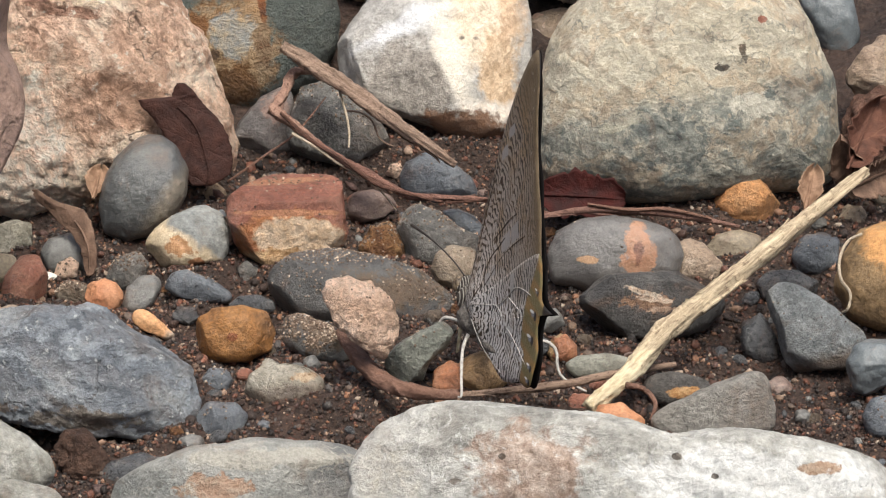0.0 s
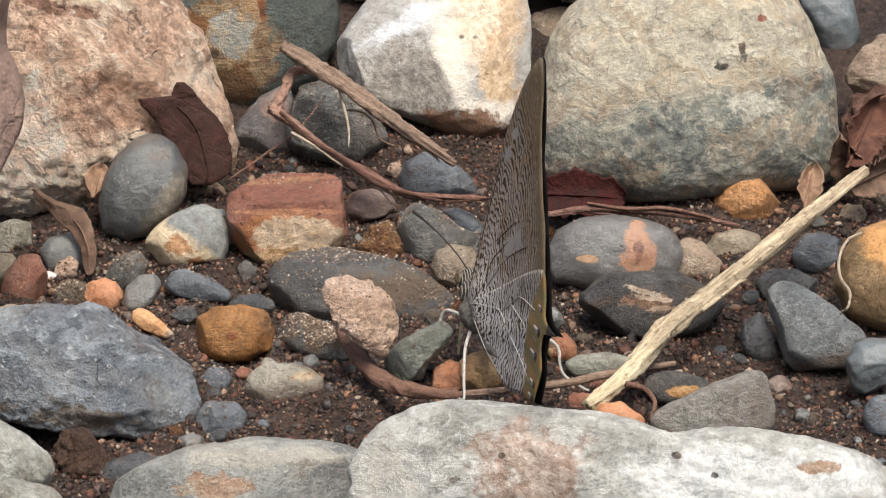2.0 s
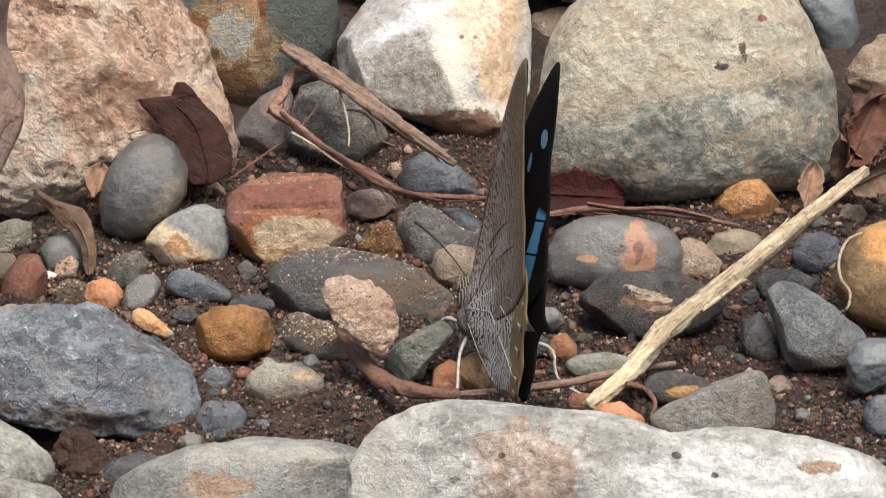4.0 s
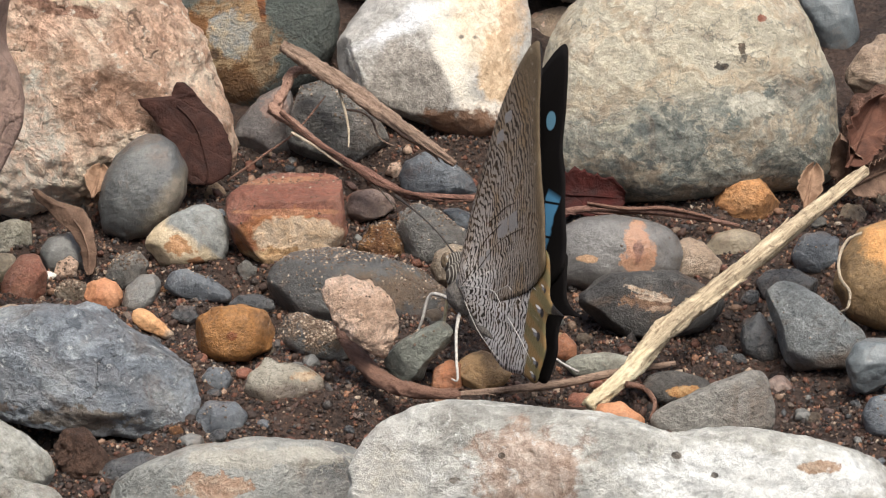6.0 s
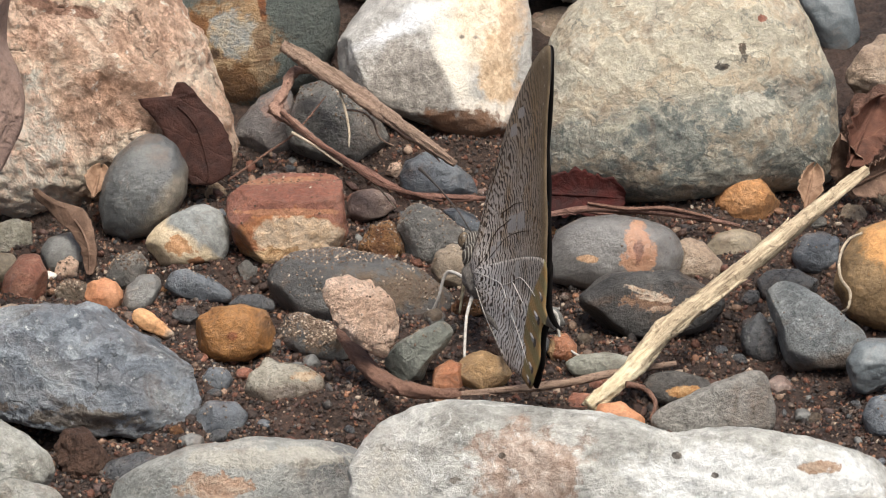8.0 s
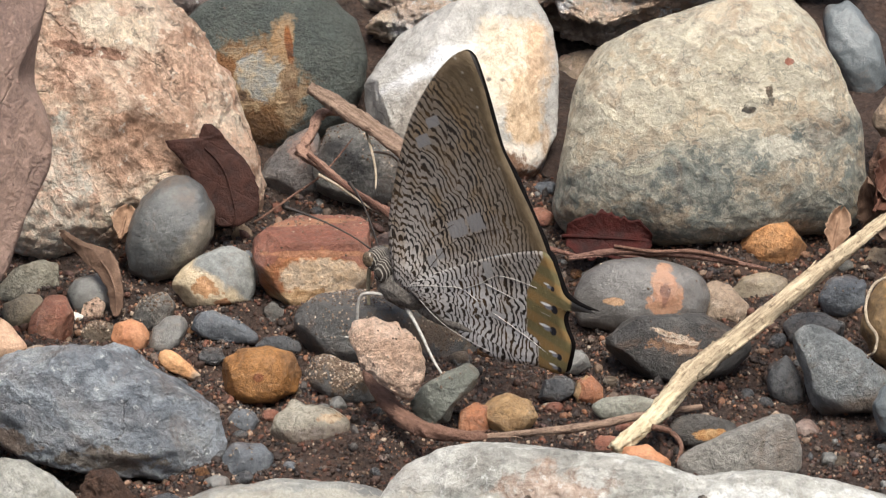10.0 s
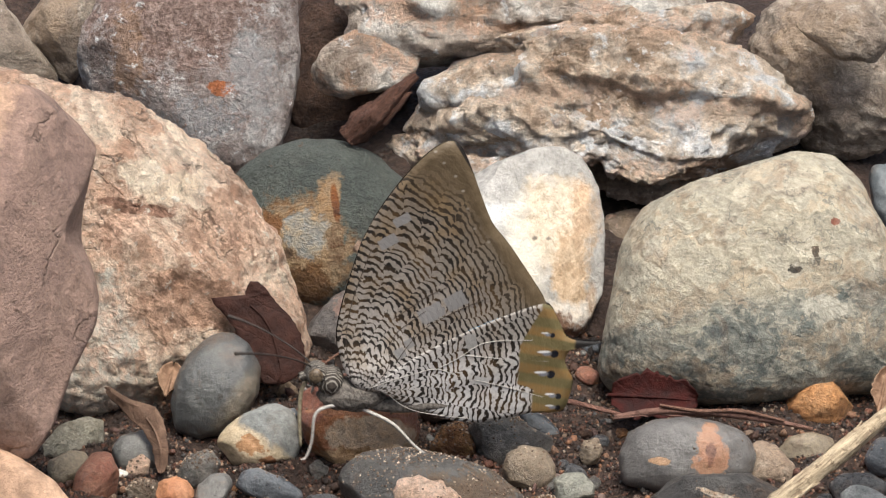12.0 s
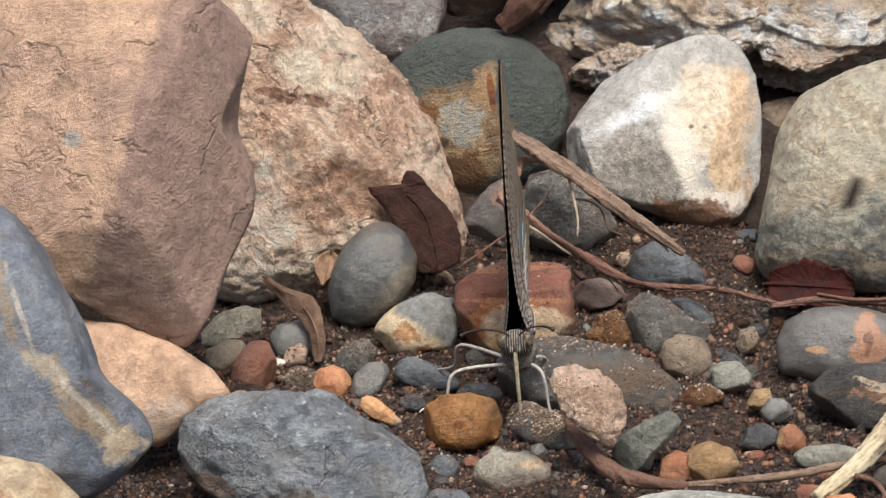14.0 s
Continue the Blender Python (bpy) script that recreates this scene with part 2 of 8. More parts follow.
rock("green_crust", (0.072, 0.084, 0.076), (0.098, 0.112, 0.10), (0.128, 0.142, 0.126), 10, 0.18,
     patches=[(-2.4, -3.4, 8.6, 9.2, 0.75, (0.24, 0.125, 0.05), (0.45, 0.32, 0.19)), (2.6, 5.2, 2.0, 4.6, 0.6, (0.50, 0.36, 0.22), (0.36, 0.22, 0.11)), (-1.2, -1.0, 4.2, 3.4, 1.3, (0.35, 0.36, 0.345), (0.44, 0.36, 0.25)), (-3.5, -9.5, 6.2, 3.4, 1.1, (0.24, 0.12, 0.045), (0.12, 0.062, 0.03)), (-7.4, 0.4, 2.2, 2.4, 1.2, (0.33, 0.15, 0.055), (0.15, 0.075, 0.035)),
              (3.6, 4.0, 0.75, 3.6, 0.8, (0.44, 0.16, 0.045), (0.13, 0.055, 0.028), 8), (3.6, -3.0, 2.0, 4.4, 1.1, (0.42, 0.30, 0.18), (0.15, 0.08, 0.04)), (-4.6, -4.6, 1.5, 1.2, 1.0, (0.09, 0.055, 0.035), (0.17, 0.10, 0.055))],
     speck=[((0.13, 0.06, 0.03), 0.06, 1.6)], bump=0.8, deep=0.0011, vary=0.16, crisp=True, blend=0.08, dirt=0.1)
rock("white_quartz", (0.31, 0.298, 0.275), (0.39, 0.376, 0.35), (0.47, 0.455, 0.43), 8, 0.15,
     # grey lower-left face; the slanted pale streak is a highlight put into the colour
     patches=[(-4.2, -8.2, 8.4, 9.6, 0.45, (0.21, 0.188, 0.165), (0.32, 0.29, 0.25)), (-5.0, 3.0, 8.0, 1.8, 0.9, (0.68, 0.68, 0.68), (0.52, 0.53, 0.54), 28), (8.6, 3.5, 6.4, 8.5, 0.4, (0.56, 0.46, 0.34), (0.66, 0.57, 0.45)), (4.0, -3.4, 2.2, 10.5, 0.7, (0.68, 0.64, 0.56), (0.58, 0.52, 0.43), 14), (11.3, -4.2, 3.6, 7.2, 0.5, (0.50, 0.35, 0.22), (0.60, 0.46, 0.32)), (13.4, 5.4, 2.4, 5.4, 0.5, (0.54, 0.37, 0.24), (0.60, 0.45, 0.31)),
              # brown base with the underside's shade painted in; two dark dots for holes
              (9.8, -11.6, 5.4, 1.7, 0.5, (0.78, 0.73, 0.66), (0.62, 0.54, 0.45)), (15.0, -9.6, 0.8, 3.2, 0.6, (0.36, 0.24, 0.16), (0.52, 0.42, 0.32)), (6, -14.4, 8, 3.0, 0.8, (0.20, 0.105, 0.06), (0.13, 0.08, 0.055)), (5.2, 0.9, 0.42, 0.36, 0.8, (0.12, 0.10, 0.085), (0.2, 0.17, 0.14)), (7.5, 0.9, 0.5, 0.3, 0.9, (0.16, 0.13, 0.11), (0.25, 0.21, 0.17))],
     speck=[((0.70, 0.69, 0.67), 0.05, 1.2), ((0.20, 0.18, 0.16), 0.045, 0.8)], bump=0.5, vary=0.16, dirt=0.12, grainy=0.6, blend=0.3)
rock("beige_green", (0.32, 0.285, 0.215), (0.42, 0.378, 0.287), (0.51, 0.465, 0.368), 9, 0.16,
     splits=[((0.2, -1, 0), 4.0, 1.6, 9, (0.125, 0.138, 0.125), (0.275, 0.265, 0.218))], strata=[((0.35, 1, 0.2), 6.0, (0.17, 0.168, 0.14), 0.4, 34), ((0.5, 1, 0.2), 3.6, (0.48, 0.435, 0.352), 0.4, 26), ((-0.2, 1, 0.3), 11.0, (0.342, 0.237, 0.142), 0.4, 40)],
     veins=[(9, 0.014, (0.42, 0.385, 0.305), 0.7), (7, 0.014, (0.09, 0.10, 0.094), 0.6)],
     patches=[(8.9, 3.8, 0.75, 1.0, 2.4, (0.045, 0.038, 0.028), (0.16, 0.12, 0.085)), (9.3, 2.2, 0.6, 0.7, 2.4, (0.07, 0.055, 0.04), (0.2, 0.16, 0.12)), (5.7, 0.75, 0.9, 0.5, 2.4, (0.05, 0.045, 0.038), (0.14, 0.12, 0.09)), (12.4, 8.6, 0.7, 0.5, 1.8, (0.22, 0.085, 0.055), (0.27, 0.14, 0.10)), (10.5, -5.4, 4.0, 1.9, 1.0, (0.50, 0.47, 0.39), (0.308, 0.294, 0.241)), (-7, -14, 1.3, 4.5, 1.0, (0.40, 0.345, 0.25), (0.263, 0.241, 0.19)), (-10.5, -8.2, 3.6, 1.1, 1.2, (0.44, 0.41, 0.31), (0.25, 0.24, 0.2), 20), (-2.0, -11.5, 7.0, 4.0, 1.2, (0.10, 0.112, 0.105), (0.2, 0.2, 0.17))],
     speck=[((0.53, 0.50, 0.42), 0.08, 1.3), ((0.10, 0.095, 0.08), 0.05, 0.9)], bump=0.5, vary=0.2, grainy=0.6)
rock("grey_spots", (0.27, 0.215, 0.197), (0.42, 0.365, 0.345), (0.64, 0.62, 0.61), 6, 0.13,
     patches=[(-1, 8, 17, 13, 1.2, (0.27, 0.175, 0.145), (0.40, 0.30, 0.26)), (-9, -1, 3.0, 9, 1.1, (0.40, 0.25, 0.165), (0.34, 0.235, 0.185)), (8, -8, 2.6, 1.7, 0.6, (0.52, 0.17, 0.06), (0.44, 0.16, 0.07)), (2.4, -15, 1.7, 1.1, 0.9, (0.472, 0.226, 0.112), (0.41, 0.267, 0.185)), (13, -6, 4, 9, 1.2, (0.52, 0.51, 0.51), (0.36, 0.32, 0.31)), (4.4, -13, 5.5, 3.2, 1.2, (0.44, 0.44, 0.45), (0.30, 0.27, 0.26))],
     strata=[((1, 0.15, 0), 4.2, (0.24, 0.17, 0.145), 0.5, 12)], speck=[((0.85, 0.86, 0.87), 0.10, 1.6), ((0.10, 0.075, 0.065), 0.06, 1.2)], bump=0.8, deep=0.0012, dirt=0.15, vary=0.34)
rock("schist", (0.465, 0.332, 0.233), (0.808, 0.674, 0.539), (0.9, 0.9, 0.9), 12, 0.10,
     strata=[((0.06, 1, 0.1), 12.0, (0.661, 0.441, 0.307), 0.65, 20), ((0.1, 1, 0.1), 9.0, (0.269, 0.22, 0.185), 0.25, 24)], speck=[((0.9, 0.9, 0.9), 0.12, 2.6), ((0.245, 0.172, 0.122), 0.07, 2.0)], bump=0.9, deep=0.0016, dirt=0.1, vary=0.3, grainy=0.7)
rock("schist_top", (0.334, 0.257, 0.2), (0.601, 0.512, 0.435), (0.868, 0.835, 0.779), 13, 0.11,
     strata=[((0.3, 1, 0.1), 12.0, (0.601, 0.346, 0.212), 0.6, 26)], speck=[((0.9, 0.9, 0.9), 0.1, 2.6), ((0.2, 0.145, 0.111), 0.07, 2.0)], bump=0.9, deep=0.0016, dirt=0.12, vary=0.26)
rock("dark_brown", (0.175, 0.135, 0.105), (0.30, 0.243, 0.195), (0.43, 0.37, 0.305), 10, 0.15, patches=[(-4, 4, 6, 9, 1.2, (0.36, 0.27, 0.19), (0.26, 0.20, 0.155))], speck=[((0.56, 0.53, 0.47), 0.05, 2.0)], veins=[(10, 0.01, (0.5, 0.45, 0.38), 0.5)], bump=0.7)
rock("slate_blue", (0.0928, 0.105, 0.111), (0.114, 0.129, 0.135), (0.142, 0.153, 0.159), 8, 0.2, bump=0.25, vary=0.12, rough=0.37, spec=0.55)
rock("egg_grey", (0.06, 0.062, 0.062), (0.083, 0.086, 0.085), (0.115, 0.116, 0.108), 6, 0.2, splits=[((0.75, -0.5, 0), 3.4, 0.9, 2.2, (0.175, 0.155, 0.122), (0.212, 0.178, 0.139))],
     patches=[(1.3, -1.8, 0.45, 0.45, 0.3, (0.0293, 0.0258, 0.0223), (0.0586, 0.0517, 0.0446))], veins=[(9, 0.008, (0.175, 0.172, 0.167), 0.5)], bump=0.3, vary=0.14, rough=0.37, spec=0.55)
rock("two_tone", (0.162, 0.17, 0.166), (0.196, 0.204, 0.196), (0.238, 0.238, 0.221), 6, 0.2, splits=[((-0.55, -0.8, 0), -0.6, 0.5, 2.0, (0.425, 0.34, 0.221), (0.493, 0.399, 0.281))],
     patches=[(-1.0, -1.5, 2.2, 1.6, 1.2, (0.357, 0.187, 0.085), (0.425, 0.255, 0.145)), (1.8, -4, 1.4, 0.9, 0.8, (0.255, 0.111, 0.051), (0.323, 0.17, 0.085))], bump=0.35)
rock("brick_band", (0.14, 0.052, 0.034), (0.205, 0.078, 0.05), (0.28, 0.118, 0.078), 6, 0.2,
     patches=[(0.6, -3.4, 9.6, 4.9, 0.35, (0.36, 0.15, 0.055), (0.28, 0.105, 0.042)), (2.2, -2.8, 7.5, 3.4, 0.4, (0.60, 0.46, 0.33), (0.50, 0.35, 0.22)), (-2.0, -5.6, 4.6, 1.9, 0.8, (0.36, 0.20, 0.085), (0.47, 0.32, 0.18)), (0.5, 1.5, 8.6, 0.55, 0.5, (0.40, 0.19, 0.10), (0.30, 0.13, 0.07)), (-1.0, 6.6, 8.0, 0.5, 0.6, (0.36, 0.18, 0.10), (0.26, 0.11, 0.06), 4)],
     speck=[((0.589, 0.411, 0.291), 0.0, 0.9), ((0.07, 0.035, 0.022), 0.05, 0.7)], bump=0.6, dirt=0.3, rough=0.42, spec=0.5, crisp=True)
rock("dark_dusty", (0.0438, 0.0429, 0.0416), (0.0656, 0.0643, 0.0624), (0.0942, 0.0889, 0.0833), 6, 0.18, patches=[(6, 1.0, 9, 3.0, 1.6, (0.119, 0.0801, 0.0506), (0.0751, 0.0552, 0.0387))], speck=[((0.207, 0.153, 0.107), 0.05, 0.7)], bump=0.5, rough=0.37, spec=0.55)
rock("pink_flake", (0.504, 0.336, 0.24), (0.672, 0.468, 0.348), (0.792, 0.6, 0.48), 4, 0.18, speck=[((0.288, 0.156, 0.108), 0.05, 0.9), ((0.888, 0.744, 0.624), 0.05, 0.7)], bump=0.9, deep=0.0008, dirt=0.15)
rock("dark_pink", (0.0753, 0.0697, 0.0676), (0.117, 0.102, 0.0954), (0.176, 0.148, 0.135), 4, 0.18, patches=[(2.5, 2.5, 2.2, 3, 1.0, (0.251, 0.164, 0.135), (0.217, 0.148, 0.119))], bump=0.5, rough=0.37, spec=0.55)
rock("dark_speck", (0.078, 0.076, 0.072), (0.15, 0.143, 0.13), (0.27, 0.258, 0.235), 4, 0.15, speck=[((0.50, 0.48, 0.44), 0.085, 0.8), ((0.251, 0.123, 0.0557), 0.03, 1.6)], bump=0.9, rough=0.37, spec=0.55)
rock("tan_small", (0.264, 0.184, 0.12), (0.368, 0.264, 0.176), (0.416, 0.32, 0.224), 3, 0.2, bump=0.5)
rock("blue_dark", (0.0627, 0.0697, 0.0795), (0.092, 0.102, 0.115), (0.142, 0.152, 0.159), 5, 0.18, speck=[((0.293, 0.279, 0.262), 0.02, 0.7)], rough=0.36, bump=0.4, spec=0.5)
rock("purple_brown", (0.109, 0.0697, 0.0597), (0.167, 0.115, 0.0954), (0.234, 0.18, 0.151), 4, 0.18, bump=0.4, rough=0.37, spec=0.55)
rock("tan_round", (0.142, 0.105, 0.0709), (0.213, 0.164, 0.115), (0.27, 0.216, 0.156), 4, 0.18, veins=[(4, 0.01, (0.32, 0.265, 0.203), 0.6)], bump=0.5, rough=0.37, spec=0.55)
rock("grey_green", (0.151, 0.152, 0.127), (0.201, 0.201, 0.167), (0.251, 0.246, 0.207), 5, 0.2, bump=0.4, rough=0.37, spec=0.55)
rock("rust", (0.12, 0.05, 0.025), (0.27, 0.13, 0.055), (0.40, 0.22, 0.09), 3, 0.16, speck=[(SOIL, 0.09, 0.9)], bump=1.0, deep=0.001)
rock("dome_grey", (0.088, 0.083, 0.079), (0.115, 0.109, 0.104), (0.145, 0.138, 0.13), 8, 0.2,
     patches=[(3.3, 0.6, 2.5, 4.4, 0.6, (0.337, 0.188, 0.114), (0.289, 0.142, 0.084)), (3.4, 0.4, 0.9, 1.9, 1.1, (0.137, 0.063, 0.042), (0.2, 0.0944, 0.0611)), (-4.5, -0.8, 1.9, 0.7, 0.8, (0.402, 0.236, 0.13), (0.337, 0.205, 0.114))], speck=[((0.241, 0.228, 0.214), 0.02, 0.8)], bump=0.3, vary=0.14, rough=0.37, spec=0.55)
rock("black_flaked", (0.034, 0.032, 0.031), (0.055, 0.052, 0.05), (0.085, 0.08, 0.075), 5, 0.18,
     patches=[(0.8, 0.5, 4.6, 1.35, 1.5, (0.34, 0.20, 0.125), (0.09, 0.055, 0.038), -6), (-0.8, 2.3, 3.4, 0.5, 1.3, (0.62, 0.55, 0.45), (0.36, 0.25, 0.17), -16), (1.6, 1.0, 3.2, 0.42, 1.4, (0.60, 0.50, 0.40), (0.34, 0.22, 0.15), -8), (2.6, -0.4, 2.6, 0.4, 1.4, (0.48, 0.36, 0.27), (0.22, 0.13, 0.085), 4)],
     speck=[((0.3, 0.24, 0.19), 0.03, 0.5)], rough=0.42, bump=0.6)
rock("tan_pink", (0.23, 0.162, 0.119), (0.34, 0.255, 0.187), (0.442, 0.357, 0.281), 4, 0.18, bump=0.6)
rock("olive_brown", (0.167, 0.135, 0.0915), (0.226, 0.184, 0.127), (0.276, 0.23, 0.167), 4, 0.2, bump=0.35, rough=0.37, spec=0.55)
rock("ochre", (0.331, 0.146, 0.0558), (0.436, 0.215, 0.0891), (0.506, 0.284, 0.142), 4, 0.2, bump=0.55)
rock("grey_granular", (0.15, 0.162, 0.166), (0.225, 0.238, 0.24), (0.32, 0.335, 0.335), 3, 0.16, splits=[((0.3, -1, 0), 4.2, 0.8, 3.5, (0.13, 0.10, 0.08), (0.19, 0.165, 0.145))], speck=[((0.66, 0.68, 0.69), 0.075, 0.55), ((0.06, 0.062, 0.066), 0.06, 0.5)], bump=0.8)
rock("brown_orange", (0.14, 0.09, 0.045), (0.2, 0.13, 0.065), (0.28, 0.17, 0.08), 6, 0.2, patches=[(-0.5, 5, 3.5, 4, 0.8, (0.48, 0.25, 0.09), (0.42, 0.21, 0.08))], bump=0.4)
rock("grey_tri", (0.159, 0.148, 0.131), (0.217, 0.205, 0.183), (0.268, 0.254, 0.227), 5, 0.2, veins=[(6, 0.008, (0.335, 0.312, 0.27), 0.5)], bump=0.6, rough=0.37, spec=0.55)
rock("black_wet", (0.035, 0.036, 0.038), (0.06, 0.062, 0.066), (0.10, 0.10, 0.10), 4, 0.18, speck=[((0.3, 0.27, 0.22), 0.02, 0.6)], rough=0.3, bump=0.5, spec=0.5)
rock("mid_grey", (0.107, 0.105, 0.0978), (0.135, 0.133, 0.125), (0.167, 0.164, 0.152), 5, 0.2, bump=0.3, vary=0.14, rough=0.37, spec=0.55)
rock("black_orange", (0.05, 0.045, 0.04), (0.075, 0.07, 0.065), (0.11, 0.10, 0.09), 5, 0.2, patches=[(1.5, -0.5, 3, 0.9, 0.8, (0.45, 0.22, 0.08), (0.4, 0.26, 0.13))], rough=0.5)
rock("orange", (0.32, 0.132, 0.066), (0.40, 0.188, 0.098), (0.44, 0.23, 0.13), 5, 0.2, bump=0.25, vary=0.12)
rock("red_brown", (0.159, 0.0574, 0.0358), (0.234, 0.0943, 0.0597), (0.301, 0.148, 0.0954), 4, 0.18, veins=[(5, 0.01, (0.418, 0.246, 0.175), 0.5)], bump=0.5, rough=0.37, spec=0.55)
rock("orange_pale", (0.42, 0.2, 0.09), (0.5, 0.27, 0.13), (0.54, 0.32, 0.17), 4, 0.2, splits=[((1, -0.7, 0), 3.0, 0.5, 1.0, (0.5, 0.38, 0.28), (0.56, 0.45, 0.35))], bump=0.3)
rock("honey", (0.152, 0.0646, 0.0199), (0.239, 0.11, 0.0342), (0.303, 0.149, 0.0542), 5, 0.18, patches=[(0, -0.3, 0.8, 0.7, 0.8, (0.16, 0.0517, 0.0171), (0.2, 0.0646, 0.0228))], speck=[((0.367, 0.22, 0.114), 0.03, 0.8)], rough=0.42, bump=0.45)
rock("cream_quartz", (0.165, 0.148, 0.115), (0.235, 0.212, 0.168), (0.32, 0.3, 0.25), 4, 0.2, splits=[((0.1, -1, 0), 0.4, 0.4, 2.0, (0.10, 0.078, 0.06), (0.2, 0.165, 0.13))], patches=[(3.2, 0.9, 1.6, 0.8, 1, (0.30, 0.19, 0.11), (0.363, 0.28, 0.19))], rough=0.3, bump=0.4, spec=0.55)
rock("mud_stone", (0.1, 0.0697, 0.0477), (0.151, 0.115, 0.0835), (0.217, 0.176, 0.131), 3, 0.17, speck=[((0.268, 0.205, 0.151), 0.05, 0.7)], bump=0.9, rough=0.37, spec=0.55)
rock("green_wedge", (0.117, 0.123, 0.107), (0.159, 0.168, 0.143), (0.209, 0.213, 0.183), 4, 0.2, bump=0.55, rough=0.37, spec=0.55)
rock("terracotta", (0.217, 0.082, 0.0398), (0.301, 0.123, 0.0597), (0.351, 0.164, 0.0875), 4, 0.2, bump=0.45, rough=0.37, spec=0.55)
rock("ochre_tan", (0.226, 0.131, 0.0597), (0.309, 0.193, 0.0915), (0.376, 0.254, 0.135), 4, 0.2, bump=0.5, rough=0.37, spec=0.55)
rock("cream_rough", (0.25, 0.23, 0.17), (0.40, 0.37, 0.29), (0.55, 0.51, 0.42), 4, 0.17, speck=[((0.14, 0.11, 0.08), 0.06, 1.0)], bump=0.9)
rock("white_chip", (0.6, 0.57, 0.5), (0.7, 0.67, 0.6), (0.75, 0.73, 0.68), 3, 0.2, bump=0.3)
rock("clod", (0.05, 0.028, 0.02), (0.095, 0.052, 0.036), (0.15, 0.085, 0.058), 3, 0.18, bump=1.0, deep=0.001, rough=0.8)
rock("red_litter", (0.09, 0.045, 0.032), (0.18, 0.095, 0.07), (0.30, 0.17, 0.12), 4, 0.17, bump=1.0, deep=0.001, rough=0.75)


def soil_material():
    n = Nodes("damp_soil")
    v = n.place()
    a = n.noise(v, 0.12, 6, 0.65)
    b = n.noise(v, 1.1, 6, 0.75)
    color = n.ramp(b, [(0.34, (0.009, 0.006, 0.005)), (0.5, (0.033, 0.021, 0.016)), (0.62, (0.085, 0.054, 0.039)), (0.76, (0.19, 0.13, 0.096))])
    color = n.mix(n.range(a, 0.4, 0.65), color, n.mix(0.5, color, (0.07, 0.036, 0.024)))
    moist = n.noise(v, 0.05, 5, 0.6)
    color = n.mix(n.range(moist, 0.42, 0.58, 0.0, 0.6), color, n.mix(0.7, color, (0.012, 0.009, 0.008)))
    return n.finish(color, n.range(a, 0.35, 0.65, 0.3, 0.8), n.math("ADD", b, n.math("MULTIPLY", n.cells(v, 0.9), 0.8)), 1.0, 0.0008, 0.4)


def gravel_material():
    n = Nodes("gravel_grains")
    r = n.island()
    c = n.ramp(r, [(0.0, (0.012, 0.009, 0.008)), (0.3, (0.035, 0.022, 0.017)), (0.5, (0.07, 0.035, 0.024)), (0.62, (0.13, 0.05, 0.03)), (0.72, (0.055, 0.056, 0.058)), (0.84, (0.16, 0.105, 0.072)), (0.93, (0.24, 0.11, 0.06)), (1.0, (0.36, 0.30, 0.235))])
    g = n.noise(n.place(), 2.5, 4, 0.7)
    c = n.mix(1.0, c, n.ramp(g, [(0.3, (0.6,) * 3), (0.7, (1.3,) * 3)]), "MULTIPLY")
    return n.finish(c, n.range(g, 0.3, 0.7, 0.3, 0.75), g, 0.8, 0.0004)


def sand_material():
    n = Nodes("pale_sand")
    g = n.noise(n.place(), 2.5, 4, 0.7)
    c = n.ramp(n.island(), [(0.0, (0.07, 0.047, 0.033)), (0.35, (0.11, 0.073, 0.051)), (0.7, (0.2, 0.14, 0.10)), (1.0, (0.46, 0.38, 0.30))])
    return n.finish(c, 0.7, g, 0.4, 0.0003)


def wood_material(name, low, high, grey, stretch=0.12, bump=0.8, change=None):
    """Fibres along the local z of each stick's own texture are approximated by stretched noise."""
    n = Nodes(name)
    v = n.place()
    long = n.vec("MULTIPLY", v, (1.0, 1.0, stretch))
    a = n.noise(long, 2.0, 8, 0.75, 0.3)
    b = n.noise(v, 0.16, 5, 0.65)
    c = n.ramp(a, [(0.32, low), (0.62, high)])
    c = n.mix(n.range(b, 0.42, 0.62, 0.0, 0.85), c, n.mix(n.range(a, 0.3, 0.7), grey, high))
    flake = n.noise(v, 0.9, 7, 0.72, 0.4)
    c = n.mix(n.range(flake, 0.56, 0.62, 0.0, 0.75), c, low)
    c = n.mix(n.range(flake, 0.40, 0.36, 0.0, 0.6), c, high)
    if change:
        # from one length along the stick to another the bark gives way to other wood
        z0, z1, dark, light = change
        z = n.math("ADD", n.vec("DOT_PRODUCT", v, (0.0, 0.0, 1.0)), n.range(n.noise(n.vec("MULTIPLY", v, (1.0, 1.0, 0.35)), 0.8, 4, 0.6), 0.25, 0.75, -5.0, 5.0))
        c = n.mix(n.range(z, z0, z1), c, n.ramp(n.noise(long, 1.4, 6, 0.7), [(0.33, dark), (0.6, light)]))
    return n.finish(c, 0.68, n.math("ADD", a, n.math("MULTIPLY", flake, 1.5)), bump, 0.0009, 0.3)


